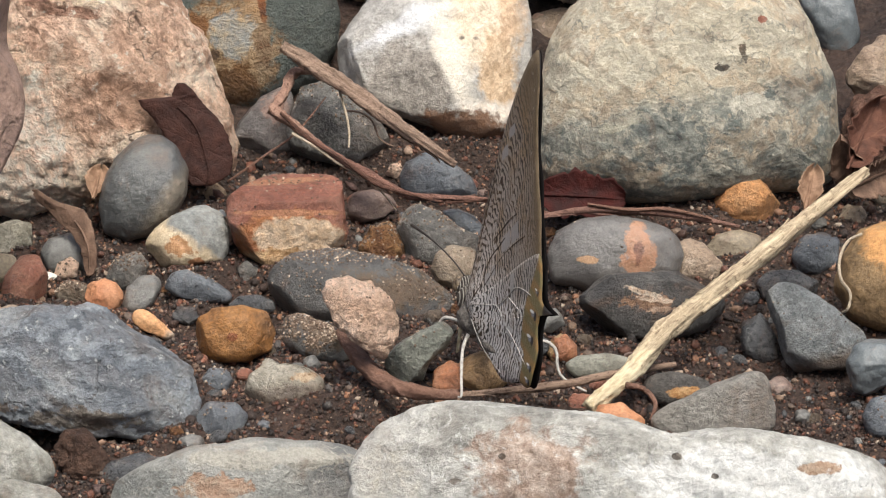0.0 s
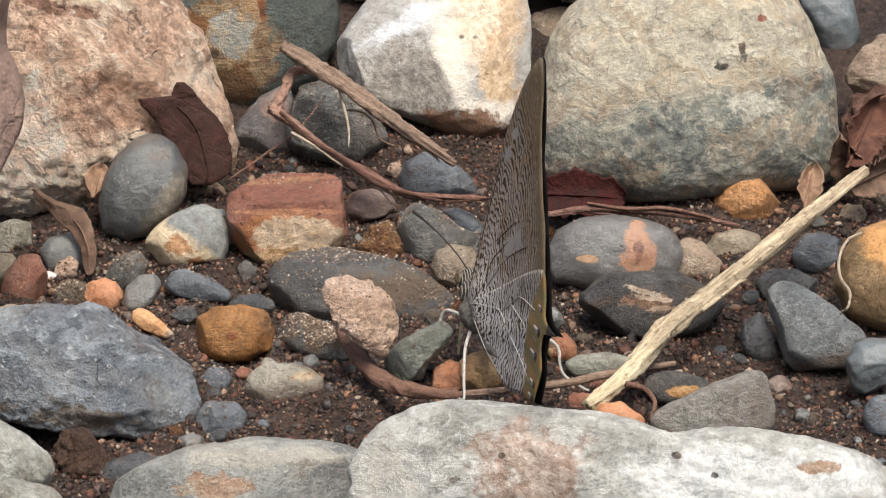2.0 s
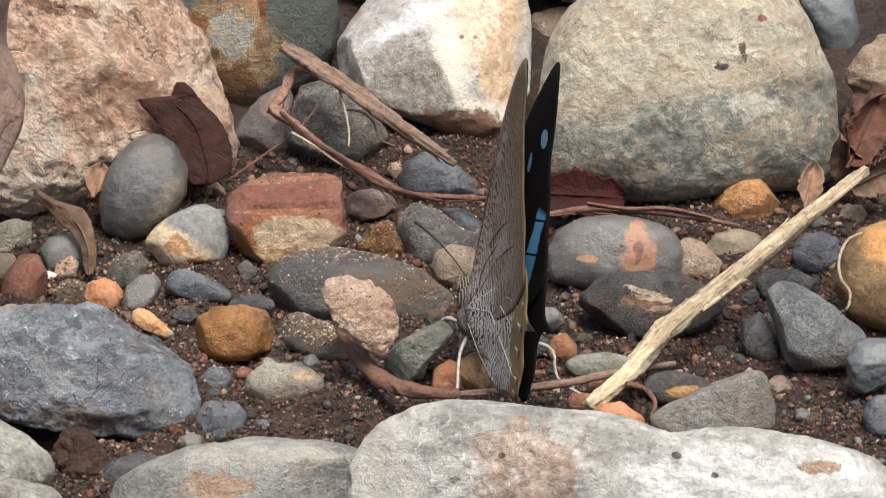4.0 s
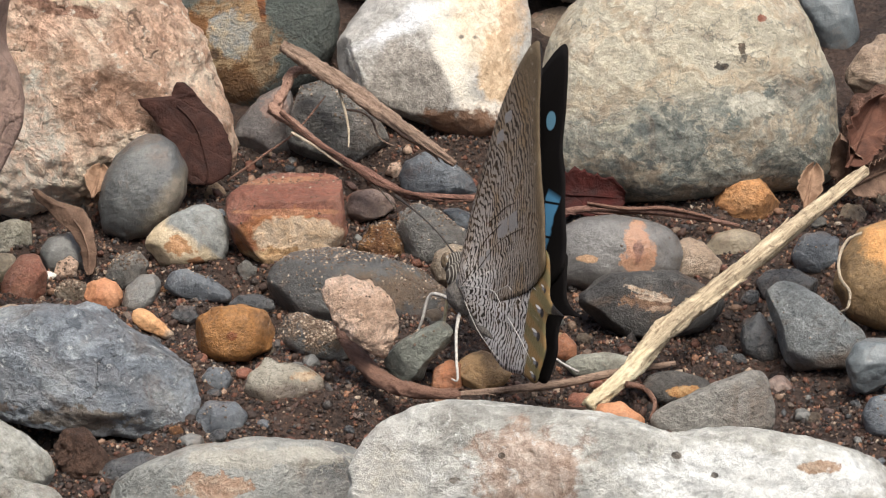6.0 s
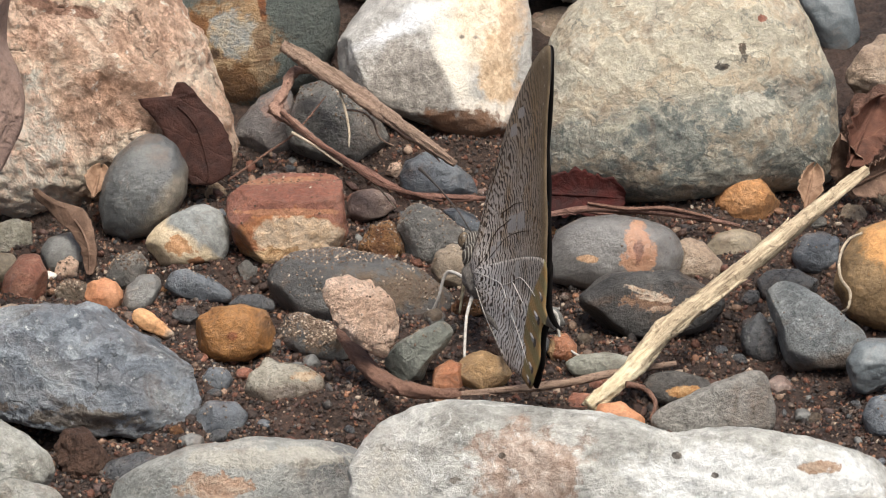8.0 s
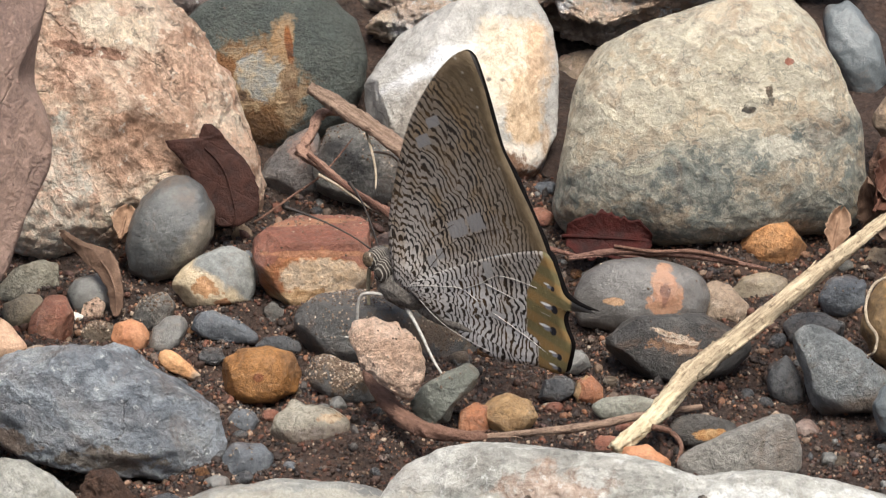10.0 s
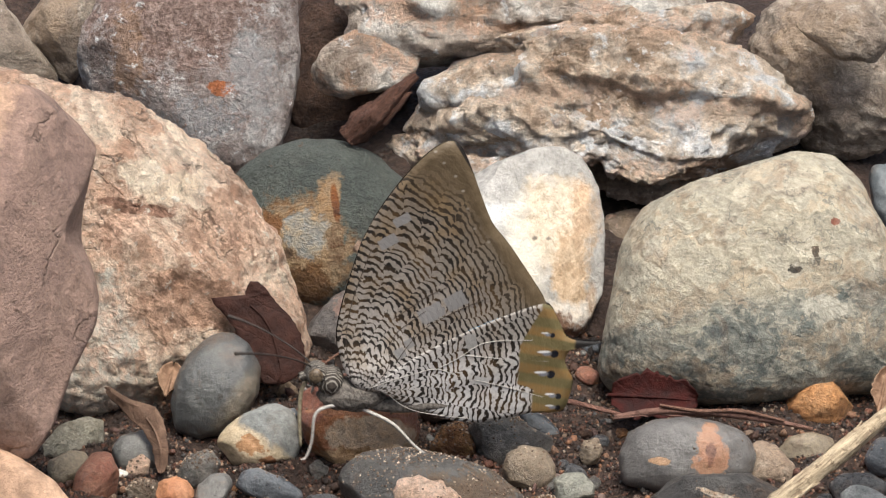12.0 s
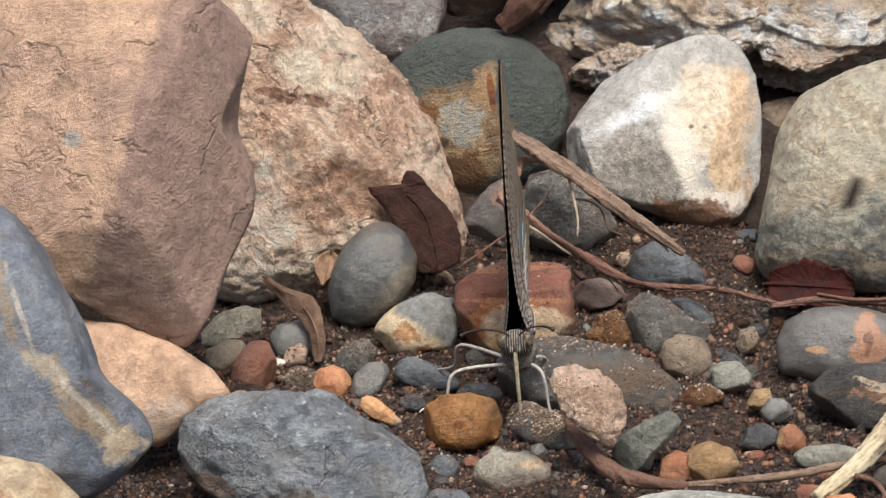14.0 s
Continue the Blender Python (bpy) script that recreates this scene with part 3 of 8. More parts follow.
def leaf_material(name, low, high, vein):
    n = Nodes(name)
    v = n.place()
    a = n.noise(v, 0.35, 6, 0.65)
    x = n.vec("DOT_PRODUCT", v, (0.5, 1.0, 0.0))
    ribs = n.math("ABSOLUTE", n.math("SINE", n.math("ADD", n.math("MULTIPLY", x, 0.55), n.math("MULTIPLY", a, 1.2))))
    c = n.mix(n.range(ribs, 0.06, 0.0, 0.0, 0.55), n.ramp(a, [(0.35, low), (0.65, high)]), vein)
    c = n.mix(n.range(n.noise(v, 1.6, 3, 0.6), 0.68, 0.74, 0.0, 0.3), c, (0.24, 0.16, 0.11))
    return n.finish(c, n.range(a, 0.35, 0.65, 0.55, 0.8), n.math("SUBTRACT", n.math("ADD", a, n.math("MULTIPLY", n.noise(v, 1.6, 4, 0.7), 0.25)), n.math("MULTIPLY", n.range(ribs, 0.1, 0.0), 0.08)), 0.8, 0.0008, 0.15)


SOIL_MAT, GRAVEL_MAT, SAND_MAT = soil_material(), gravel_material(), sand_material()
STRAW = wood_material("pale_dry_wood", (0.13, 0.08, 0.046), (0.78, 0.64, 0.44), (0.2, 0.135, 0.085), 0.05, change=(13.0, 9.5, (0.46, 0.34, 0.19), (0.84, 0.74, 0.52)))
TWIG = wood_material("weathered_twig", (0.11, 0.066, 0.046), (0.38, 0.265, 0.195), (0.27, 0.185, 0.14))
ROOT = wood_material("red_brown_root", (0.12, 0.06, 0.042), (0.25, 0.14, 0.10), (0.16, 0.085, 0.06))
STALK = wood_material("dark_red_stalk", (0.07, 0.032, 0.025), (0.30, 0.17, 0.13), (0.14, 0.066, 0.05))
LIGHT_TWIG = wood_material("pink_brown_twig", (0.16, 0.085, 0.06), (0.44, 0.27, 0.20), (0.30, 0.17, 0.125), change=(7.0, 11.0, (0.075, 0.034, 0.026), (0.26, 0.135, 0.10)))
FIBRE = wood_material("pale_fibre", (0.36, 0.28, 0.19), (0.55, 0.46, 0.35), (0.46, 0.38, 0.28))
BARK = wood_material("dark_bark", (0.035, 0.016, 0.011), (0.13, 0.06, 0.04), (0.08, 0.04, 0.03))
RED_LEAF = leaf_material("maroon_dead_leaf", (0.016, 0.0034, 0.003), (0.042, 0.0085, 0.0068), (0.055, 0.014, 0.011))
CURL_LEAF = leaf_material("dark_brown_leaf", (0.07, 0.042, 0.03), (0.19, 0.12, 0.085), (0.24, 0.16, 0.11))
STUCK_LEAF = leaf_material("dark_red_leaf", (0.019, 0.0078, 0.0062), (0.048, 0.0205, 0.0155), (0.058, 0.027, 0.022))
ORANGE_LEAF = leaf_material("orange_dead_leaf", (0.16, 0.05, 0.022), (0.36, 0.13, 0.06), (0.45, 0.2, 0.1))
LITTER_LEAF = leaf_material("rust_dead_leaf", (0.05, 0.022, 0.015), (0.12, 0.055, 0.038), (0.17, 0.09, 0.06))
BROWN_LEAF = leaf_material("brown_dead_leaf", (0.14, 0.08, 0.05), (0.28, 0.18, 0.12), (0.33, 0.22, 0.15))


# ---------------------------------------------------------------- helpers for shapes
def mesh_of(bm, name, *mats, smooth=True):
    me = bpy.data.meshes.new(name)
    bm.normal_update()
    bm.to_mesh(me)
    bm.free()
    for m in mats:
        me.materials.append(m)
    if smooth:
        me.polygons.foreach_set("use_smooth", [True] * len(me.polygons))
    return me


def part(name, bm, material, parent, label=""):
    """Links a bmesh as one mesh object under a thing or part."""
    mats = material if isinstance(material, tuple) else (material,)
    ob = new(name, mesh_of(bm, name, *mats))
    ob.parent = parent
    if label:
        tagged(ob, label)
    return ob


def ground_at(y):
    q = y - 0.055
    return 0.15 * (q + math.sqrt(q * q + 0.0004)) - 0.15 * (-0.055 + math.sqrt(0.055 ** 2 + 0.0004))


BALLS = {}


def ball(sub):
    """Unit directions and faces of an icosphere."""
    if sub not in BALLS:
        bm = bmesh.new()
        bmesh.ops.create_icosphere(bm, subdivisions=sub, radius=1.0)
        bm.verts.index_update()
        BALLS[sub] = (np.array([v.co[:] for v in bm.verts]), [[v.index for v in f.verts] for f in bm.faces])
        bm.free()
    return BALLS[sub]


# the camera's first turn: stones and leaves are placed facing this view
VIEW_TILT = pose(0, 0, 0, 65, 0, 0)
PLACED, DUSTY = [], []


def ring_value(profile, angle):
    """A smooth closed curve through the radii of a stone's girth."""
    n = len(profile)
    r = np.array(profile)
    u = (angle / (2 * math.pi) * n) % n
    i = np.floor(u).astype(int)
    t = u - i
    p0, p1, p2, p3 = r[(i - 1) % n], r[i % n], r[(i + 1) % n], r[(i + 2) % n]
    return p1 + 0.5 * t * (p2 - p0 + t * (2 * p0 - 5 * p1 + 4 * p2 - p3 + t * (3 * (p1 - p2) + p3 - p0)))


def stone_shape(profile, thick, sub, seed, sq=2.3, lump=0.03, facets=0, cuts=(), beds=(), grit=0.17, crag=0.0):
    """A stone in millimetres: its girth by radii, shaped to fit the camera's view, its thickness, then flats, bulges,
    crags and a fine roughness.
    """
    d, faces = ball(sub)
    rng = random.Random(seed)
    angle = np.arctan2(d[:, 1], d[:, 0])
    flat = np.hypot(d[:, 0], d[:, 1])
    # a rounded superellipse from rim to front; dents of the rim fade towards the front
    k = (flat ** sq + np.abs(d[:, 2]) ** sq) ** (-1 / sq)
    r = np.array(profile)
    m = len(profile) // 6
    calm = sum(np.roll(r, i) for i in range(-m, m + 1)) / (2 * m + 1)
    rim = ring_value(profile, angle)
    girth = (ring_value(calm, angle) * (1 - flat ** 3) + rim * flat ** 3) * k * flat
    p = np.stack([np.cos(angle) * girth, np.sin(angle) * girth, d[:, 2] * k * thick], 1)
    size = float(np.mean(profile))
    planes = [(Vector(c).normalized(), dist) for c, dist in cuts]
    for i in range(facets):
        w = Vector((rng.uniform(-1, 1), rng.uniform(-1, 1), rng.uniform(0.05, 1.2))).normalized()
        planes.append((w, (rng.uniform(0.74, 0.86) if i < facets / 3 else rng.uniform(0.84, 0.95)) if size < 22 else rng.uniform(0.88, 0.97)))
    for w, dist in planes:
        h = p @ np.array(w)
        lim = h.max() * dist
        over = np.maximum(h - lim, 0)
        p -= np.outer(over * 0.92, np.array(w))
    off = Vector((seed * 3.7, seed * 1.9, seed * 5.3))
    out = []
    s1, s2 = 1.1 / size, 3.2 / size
    levels = [rng.uniform(-1, 1) for _ in range(60)]
    for q, n in zip(p, d):
        v = Vector(q)
        a = (noise.noise(v * s1 + off) + noise.noise(v * s2 + off) * 0.6) * lump * size
        a += grit * noise.fractal(v * 0.45 + off, 0.7, 2.0, 6)
        if crag:
            a += crag * (noise.ridged_multi_fractal(v * (2.2 / size) + off, 0.9, 2.1, 5, 1.0, 2.0) - 1.2)
        for wx, wy, deep, amp in beds:
            bed = wx * v.x + wy * v.y + 0.9 * deep * noise.noise(Vector((v.x * 0.05, v.y * 0.04, v.z * 0.05)) + off)
            u = bed / deep + 30 + 0.6 * noise.noise(v * 0.12 + off)
            i, t = int(math.floor(u)), u - math.floor(u)
            t = min(1, max(0, (t - 0.78) / 0.22))
            step = levels[i % 60] * (1 - t) + levels[(i + 1) % 60] * t
            a += amp * step * (0.7 + 0.9 * noise.noise(Vector((v.x * 0.09, v.y * 0.05, i * 3.1)) + off))
        out.append(v + Vector(n) * a)
    me = bpy.data.meshes.new("stone")
    me.from_pydata([v * 0.001 for v in out], [], faces)
    me.polygons.foreach_set("use_smooth", [True] * len(me.polygons))
    return me


def stone(kind, label, material, at, profile, thick, sub=4, seed=1, group="", under=None, **shape):
    if max(profile) < 9:
        shape.setdefault("facets", 3)
    ob = new(kind, stone_shape(profile, thick, sub, seed, **shape))
    ob.data.materials.append(MATS[material])
    ob.matrix_basis = Matrix.Translation(at) @ VIEW_TILT
    if under:
        ob.parent = under
        ob.matrix_basis = under.matrix_basis.inverted() @ ob.matrix_basis
        return ob
    PLACED.append((Vector(at), max(profile) * 0.001))
    if max(profile) < 17:
        DUSTY.append((ob, 1200 if material == "dark_dusty" else 170 if material in ("rust", "mud_stone", "dark_speck", "brick_band") else 22 if material in ("dome_grey", "black_flaked", "grey_granular", "green_wedge", "blue_dark", "two_tone", "tan_round", "pink_flake") else 0))
    return tagged(ob, label, "rock" if max(profile) > 16 else "pebble", group)


def tube(points, radii, sides=10, rough=0.12, seed=0, steps=8):
    """A knotty round stick through points (mm), its ends closed."""
    pts = [Vector(p) for p in points]
    rad = list(radii)
    path, rr = [], []
    for i in range(len(pts) - 1):
        a, b, c, d = pts[max(i - 1, 0)], pts[i], pts[i + 1], pts[min(i + 2, len(pts) - 1)]
        for k in range(steps):
            t = k / steps
            path.append(b + 0.5 * t * (c - a + t * (2 * a - 5 * b + 4 * c - d + t * (3 * (b - c) + d - a))))
            rr.append(rad[i] * (1 - t) + rad[i + 1] * t)
    path.append(pts[-1]), rr.append(rad[-1])
    bm = bmesh.new()
    rings, up = [], Vector((0.3, 0.2, 1))
    for i, p in enumerate(path):
        way = (path[min(i + 1, len(path) - 1)] - path[max(i - 1, 0)]).normalized()
        x = way.cross(up).normalized()
        y = x.cross(way)
        ring = []
        for k in range(sides):
            a = 2 * math.pi * k / sides
            w = x * math.cos(a) + y * math.sin(a)
            q = p + w * rr[i] * (1 + rough * 2 * noise.noise(Vector((k * 0.9, i * 0.12, seed * 3.1))) + rough * 1.3 * noise.noise(Vector((k * 2.3, i * 0.06, seed))) + rough * 0.8 * noise.noise(Vector((k * 1.7, i * 0.9, seed + 5))))
            ring.append(bm.verts.new(q * 0.001))
        rings.append(ring)
    for r1, r2 in zip(rings, rings[1:]):
        for k in range(sides):
            bm.faces.new((r1[k], r1[(k + 1) % sides], r2[(k + 1) % sides], r2[k]))
    bm.faces.new(rings[0][::-1])
    bm.faces.new(rings[-1])
    return bm


def blob(radii, at=(0, 0, 0), sub=4, lump=0.04, seed=1, taper=0.0):
    bm = bmesh.new()
    bmesh.ops.create_icosphere(bm, subdivisions=sub, radius=1.0)
    for v in bm.verts:
        q = v.co.copy()
        k = 1 + lump * noise.noise(q * 3 + Vector((seed, 0, 0))) + lump * 0.6 * noise.noise(q * 9 + Vector((seed, 0, 0)))
        s = 1 - taper * (0.5 - 0.5 * q.x)
        v.co = (Vector((q.x * radii[0], q.y * radii[1] * s, q.z * radii[2] * s)) * k + Vector(at)) * 0.001
    return bm


def stick(name, label, points, radii, material, category="twig", **more):
    turn = (Vector(points[-1]) - Vector(points[0])).to_track_quat("Z", "Y").to_matrix()
    back = turn.inverted()
    ob = new(name)
    ob.matrix_world = Matrix.Translation(Vector(points[0]) * 0.001) @ turn.to_4x4()
    local = [back @ (Vector(p) - Vector(points[0])) for p in points]
    part("stem", tube(local, radii, **more), material, ob)
    rng = random.Random(len(points) * 7 + int(radii[0] * 100))
    if max(radii) > 0.5:
        # loose strips of bark and a knot
        for _ in range(3 if max(radii) > 1 else 2):
            i = rng.randrange(len(local) - 1)
            w = Vector((rng.uniform(-1, 1), rng.uniform(-1, 1), 0)).normalized()
            a, b = local[i] + w * radii[i] * 0.9, local[i + 1] + w * radii[i + 1] * 0.9
            part("bark_strip", tube([a, a.lerp(b, 0.3) + w * 0.12, a.lerp(b, 0.6) + w * 0.2, a.lerp(b, 0.75) + w * 0.7], [radii[i] * 0.3, radii[i] * 0.35, radii[i] * 0.25, 0.08], 6, 0.2, steps=5), material, ob)
        i = len(local) // 2
        part("knot", blob((radii[i] * 0.75, radii[i] * 0.75, radii[i] * 1.0), local[i] + Vector((radii[i] * 0.6, 0, 0)), 3, 0.3, 3), material, ob)
    return tagged(ob, label, category)


def leaf(name, label, at, turn, length, width, material, curl=0.15, jag=0.1, seed=0, thick=0.25, blunt=0.7):
    """A dead leaf: a curled blade with a torn edge and a raised midrib, in mm."""
    bm = bmesh.new()
    rows, cols = 26, 14
    grid = []
    for side in (0, 1):
        layer = []
        for i in range(rows + 1):
            u = i / rows
            half = width / 2 * (math.sin(math.pi * min(1, u * 0.93 + 0.06)) ** blunt)
            row = []
            for j in range(cols + 1):
                v = j / cols * 2 - 1
                torn = 1 + jag * noise.noise(Vector((u * 9, math.copysign(3, v), seed * 2.7))) + jag * 0.8 * noise.noise(Vector((u * 27, math.copysign(3, v), seed)))
                x, y = (u - 0.5) * length, v * half * torn
                z = curl * width * (v * v) + 0.06 * length * math.sin(u * 3.0 + seed) + 0.03 * width * noise.noise(Vector((u * 4, v * 3, seed))) + 0.25 * math.exp(-(v * 9) ** 2)
                row.append(bm.verts.new(Vector((x, y, z - side * thick)) * 0.001))
            layer.append(row)
        grid.append(layer)
    for side, layer in enumerate(grid):
        for i in range(rows):
            for j in range(cols):
                f = (layer[i][j], layer[i][j + 1], layer[i + 1][j + 1], layer[i + 1][j])
                bm.faces.new(f if side == 0 else f[::-1])
    edge = [(i, 0) for i in range(rows + 1)] + [(rows, j) for j in range(1, cols + 1)] + [(i, cols) for i in range(rows - 1, -1, -1)] + [(0, j) for j in range(cols - 1, 0, -1)]
    for a, b in zip(edge, edge[1:] + edge[:1]):
        bm.faces.new((grid[0][a[0]][a[1]], grid[0][b[0]][b[1]], grid[1][b[0]][b[1]], grid[1][a[0]][a[1]]))
    bmesh.ops.recalc_face_normals(bm, faces=bm.faces)
    ob = new(name)
    ob.matrix_world = Matrix.Translation(Vector(at) * 0.001) @ turn
    part("blade", bm, material, ob)
    mid = [((u - 0.5) * length, 0, 0.06 * length * math.sin(u * 3.0 + seed) + 0.03 * width * noise.noise(Vector((u * 4, 0, seed))) + 0.2) for u in (-0.05, 0.1, 0.3, 0.5, 0.7, 0.92)]
    part("midrib", tube(mid, [0.32, 0.34, 0.28, 0.22, 0.16, 0.08], 6, 0.1), material, ob)
    return tagged(ob, label, "leaf")


def torn_leaf(name, label, at, turn, rows, material, seed=0, thick=0.2):
    """A flat dead leaf with a torn rim: rows of height, left and right edge in mm, folded along its midrib."""
    bm = bmesh.new()
    n, cols = 4 * (len(rows) - 1), 16
    sheets = []
    for side in (0, 1):
        sheet = []
        for i in range(n + 1):
            k = min(i // 4, len(rows) - 2)
            t = i / 4 - k
            y, l, r = (a * (1 - t) + b * t for a, b in zip(rows[k], rows[k + 1]))
            row = []
            for j in range(cols + 1):
                v = j / cols
                ragged = 0.28 * noise.noise(Vector((i * 0.7, 5 if v > 0.5 else 0, seed))) * abs(2 * v - 1) ** 3
                x = l + (r - l) * v + ragged
                z = -0.9 * abs(v - 0.55) * min(1, (r - l) / 6) + 0.35 * noise.noise(Vector((x * 0.25, y * 0.25, seed))) + 0.12 * noise.noise(Vector((x, y, seed))) - side * thick
                row.append(bm.verts.new(Vector((x, y, z)) * 0.001))
            sheet.append(row)
        sheets.append(sheet)
    for side, sheet in enumerate(sheets):
        for i in range(n):
            for j in range(cols):
                f = (sheet[i][j], sheet[i][j + 1], sheet[i + 1][j + 1], sheet[i + 1][j])
                bm.faces.new(f[::-1] if side == 0 else f)
    edge = [(i, 0) for i in range(n + 1)] + [(n, j) for j in range(1, cols + 1)] + [(i, cols) for i in range(n - 1, -1, -1)] + [(0, j) for j in range(cols - 1, 0, -1)]
    for a, b in zip(edge, edge[1:] + edge[:1]):
        bm.faces.new((sheets[0][a[0]][a[1]], sheets[0][b[0]][b[1]], sheets[1][b[0]][b[1]], sheets[1][a[0]][a[1]]))
    bmesh.ops.recalc_face_normals(bm, faces=bm.faces)
    ob = new(name)
    ob.matrix_world = Matrix.Translation(Vector(at) * 0.001) @ turn
    part("blade", bm, material, ob)
    mid = [(l + (r - l) * 0.55, y, 0.12 + 0.35 * noise.noise(Vector(((l + (r - l) * 0.55) * 0.25, y * 0.25, seed)))) for y, l, r in rows[4:]]
    part("midrib", tube(mid, [0.16] * (len(mid) - 1) + [0.06], 6, 0.1), material, ob)
    return tagged(ob, label, "leaf")


# ---------------------------------------------------------------- ground
def soil_height(x, y):
    z = ground_at(min(y, 0.6))
    if abs(x) < 0.3 and abs(y) < 0.3:
        z += 0.0035 * noise.noise(Vector((x * 35, y * 35, 1))) + 0.0024 * noise.noise(Vector((x * 110, y * 110, 5))) + 0.0008 * noise.noise(Vector((x * 320, y * 320, 9)))
    return z + 0.0003


def build_ground():
    n = 420
    u = np.linspace(-1, 1, n)
    axis = 0.17 * u + 45 * np.abs(u) ** 15 * np.sign(u)
    verts = [(x, y + 0.03, soil_height(x, y + 0.03)) for y in axis for x in axis]
    faces = [(j * n + i, j * n + i + 1, (j + 1) * n + i + 1, (j + 1) * n + i) for j in range(n - 1) for i in range(n - 1)]
    me = bpy.data.meshes.new("ground")
    me.from_pydata(verts, [], faces)
    me.polygons.foreach_set("use_smooth", [True] * len(me.polygons))
    me.materials.append(SOIL_MAT)
    tagged(new("ground", me), "damp dark brown sandy soil of a stony bank", "ground", kind="structure")


build_ground()

# ---------------------------------------------------------------- stones, the large ones first
lower_ledge = tagged(new("rock_ledge"), "layered brown and cream schist ledge with dark gaps", "rock")
lower_ledge.matrix_basis = Matrix.Translation((0.014, 0.12, 0.02))
upper_ledge = tagged(new("rock_ledge"), "grey and rust layered schist slab on the ledge", "rock")
upper_ledge.matrix_basis = Matrix.Translation((0.003, 0.12, 0.045))
stone("boulder", "pinkish brown weathered boulder with cream crust", "pink_rock", (-0.0752, 0.0718, 0.0236), (35.2, 32.7, 30.9, 28.9, 27.3, 26.4, 25.9, 25.9, 26.2, 25.6, 25.6, 26.0, 27.4, 29.7, 33.0, 37.8, 42.0, 47.0, 44.7, 43.5, 42.3, 40.6, 39.8, 39.8, 40.6, 42.4, 45.1, 42.3, 40.6, 37.3, 33.8, 31.5, 30.0, 30.0, 30.6, 31.9, 33.6, 34.3, 34.4, 36.7, 44.1, 44.0, 40.5, 37.4), 17.5,
      sub=7, seed=1, sq=2.6, lump=0.05, facets=9, beds=((0.55, 0.83, 6.0, 1.3), (0.8, -0.6, 9.0, 0.7)), grit=0.6, crag=1.0)
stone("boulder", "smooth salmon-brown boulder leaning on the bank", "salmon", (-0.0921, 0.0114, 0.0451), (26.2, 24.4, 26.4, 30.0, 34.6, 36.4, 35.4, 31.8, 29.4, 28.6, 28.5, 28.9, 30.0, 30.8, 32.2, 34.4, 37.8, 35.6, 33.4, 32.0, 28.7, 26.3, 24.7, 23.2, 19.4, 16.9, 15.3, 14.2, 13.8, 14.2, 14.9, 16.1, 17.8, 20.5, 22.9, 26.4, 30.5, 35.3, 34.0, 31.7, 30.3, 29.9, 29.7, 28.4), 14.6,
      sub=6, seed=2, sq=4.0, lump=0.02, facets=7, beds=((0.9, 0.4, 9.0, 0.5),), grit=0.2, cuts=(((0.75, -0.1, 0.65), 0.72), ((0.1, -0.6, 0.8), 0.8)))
stone("boulder", "blue-grey boulder with a tan mineral vein", "blue_vein", (-0.0941, -0.0362, 0.0310), (12.8, 12.2, 11.9, 11.8, 12.0, 12.5, 13.3, 14.3, 15.8, 18.1, 20.4, 22.8, 24.3, 25.2, 25.3, 25.9, 27.0, 28.9, 25.9, 23.9, 22.6, 21.9, 21.6, 21.8, 22.5, 23.6, 24.4, 24.5, 25.1, 26.3, 27.2, 25.7, 24.9, 24.6, 24.8, 24.0, 23.0, 22.4, 22.2, 22.5, 23.2, 23.6, 20.6, 15.8), 10.9,
      sub=6, seed=3, sq=3, lump=0.03, facets=6, grit=0.15, crag=0.2)
stone("slab", "flat orange-tan slab of stone", "tan_slab", (-0.0812, -0.0040, 0.0139), (13.7, 12.4, 10.8, 9.7, 8.9, 8.4, 8.0, 7.6, 7.4, 7.4, 7.5, 7.8, 8.3, 9.0, 9.9, 11.0, 12.8, 14.9, 15.5, 16.4, 14.4, 12.5, 11.3, 10.5, 9.7, 9.0, 8.5, 8.2, 8.1, 8.1, 8.3, 8.2, 8.4, 8.7, 9.2, 10.0, 10.9, 10.6, 10.5, 10.6, 11.0, 11.8, 13.2, 15.3), 5.0,
      sub=5, seed=4, sq=3, lump=0.02)
stone("slate_slab", "blue-grey slate slab with quartz flecks", "slate", (-0.0542, -0.0165, 0.0073), (17.9, 16.8, 15.4, 14.1, 12.7, 11.7, 11.1, 10.5, 10.0, 9.8, 9.8, 10.0, 10.1, 10.5, 11.2, 12.2, 13.4, 15.1, 16.8, 18.1, 18.7, 18.9, 18.5, 17.8, 15.7, 13.7, 11.9, 10.4, 9.4, 8.8, 8.4, 8.2, 8.2, 8.3, 8.6, 9.1, 10.0, 11.1, 12.7, 15.2, 18.5, 20.0, 19.6, 19.1), 7.7,
      sub=6, seed=5, sq=3.4, lump=0.03, facets=9, beds=((0.35, 0.94, 3.4, 0.7),), grit=0.3, crag=0.5)
stone("stone", "cream and rust coloured rounded stone", "cream_rust", (-0.0911, -0.0535, 0.0174), (10.4, 10.3, 9.9, 9.0, 8.5, 8.1, 8.0, 8.0, 7.7, 7.5, 7.5, 7.7, 8.0, 8.1, 8.3, 8.7, 9.3, 10.3, 11.7, 11.8, 10.9, 10.4, 10.1, 10.0, 10.1, 10.5, 11.0, 11.2, 9.9, 9.0, 8.4, 8.0, 7.8, 7.8, 7.9, 8.2, 8.8, 8.7, 8.8, 9.0, 9.5, 10.2, 11.3, 10.7), 5.6,
      sub=5, seed=6)
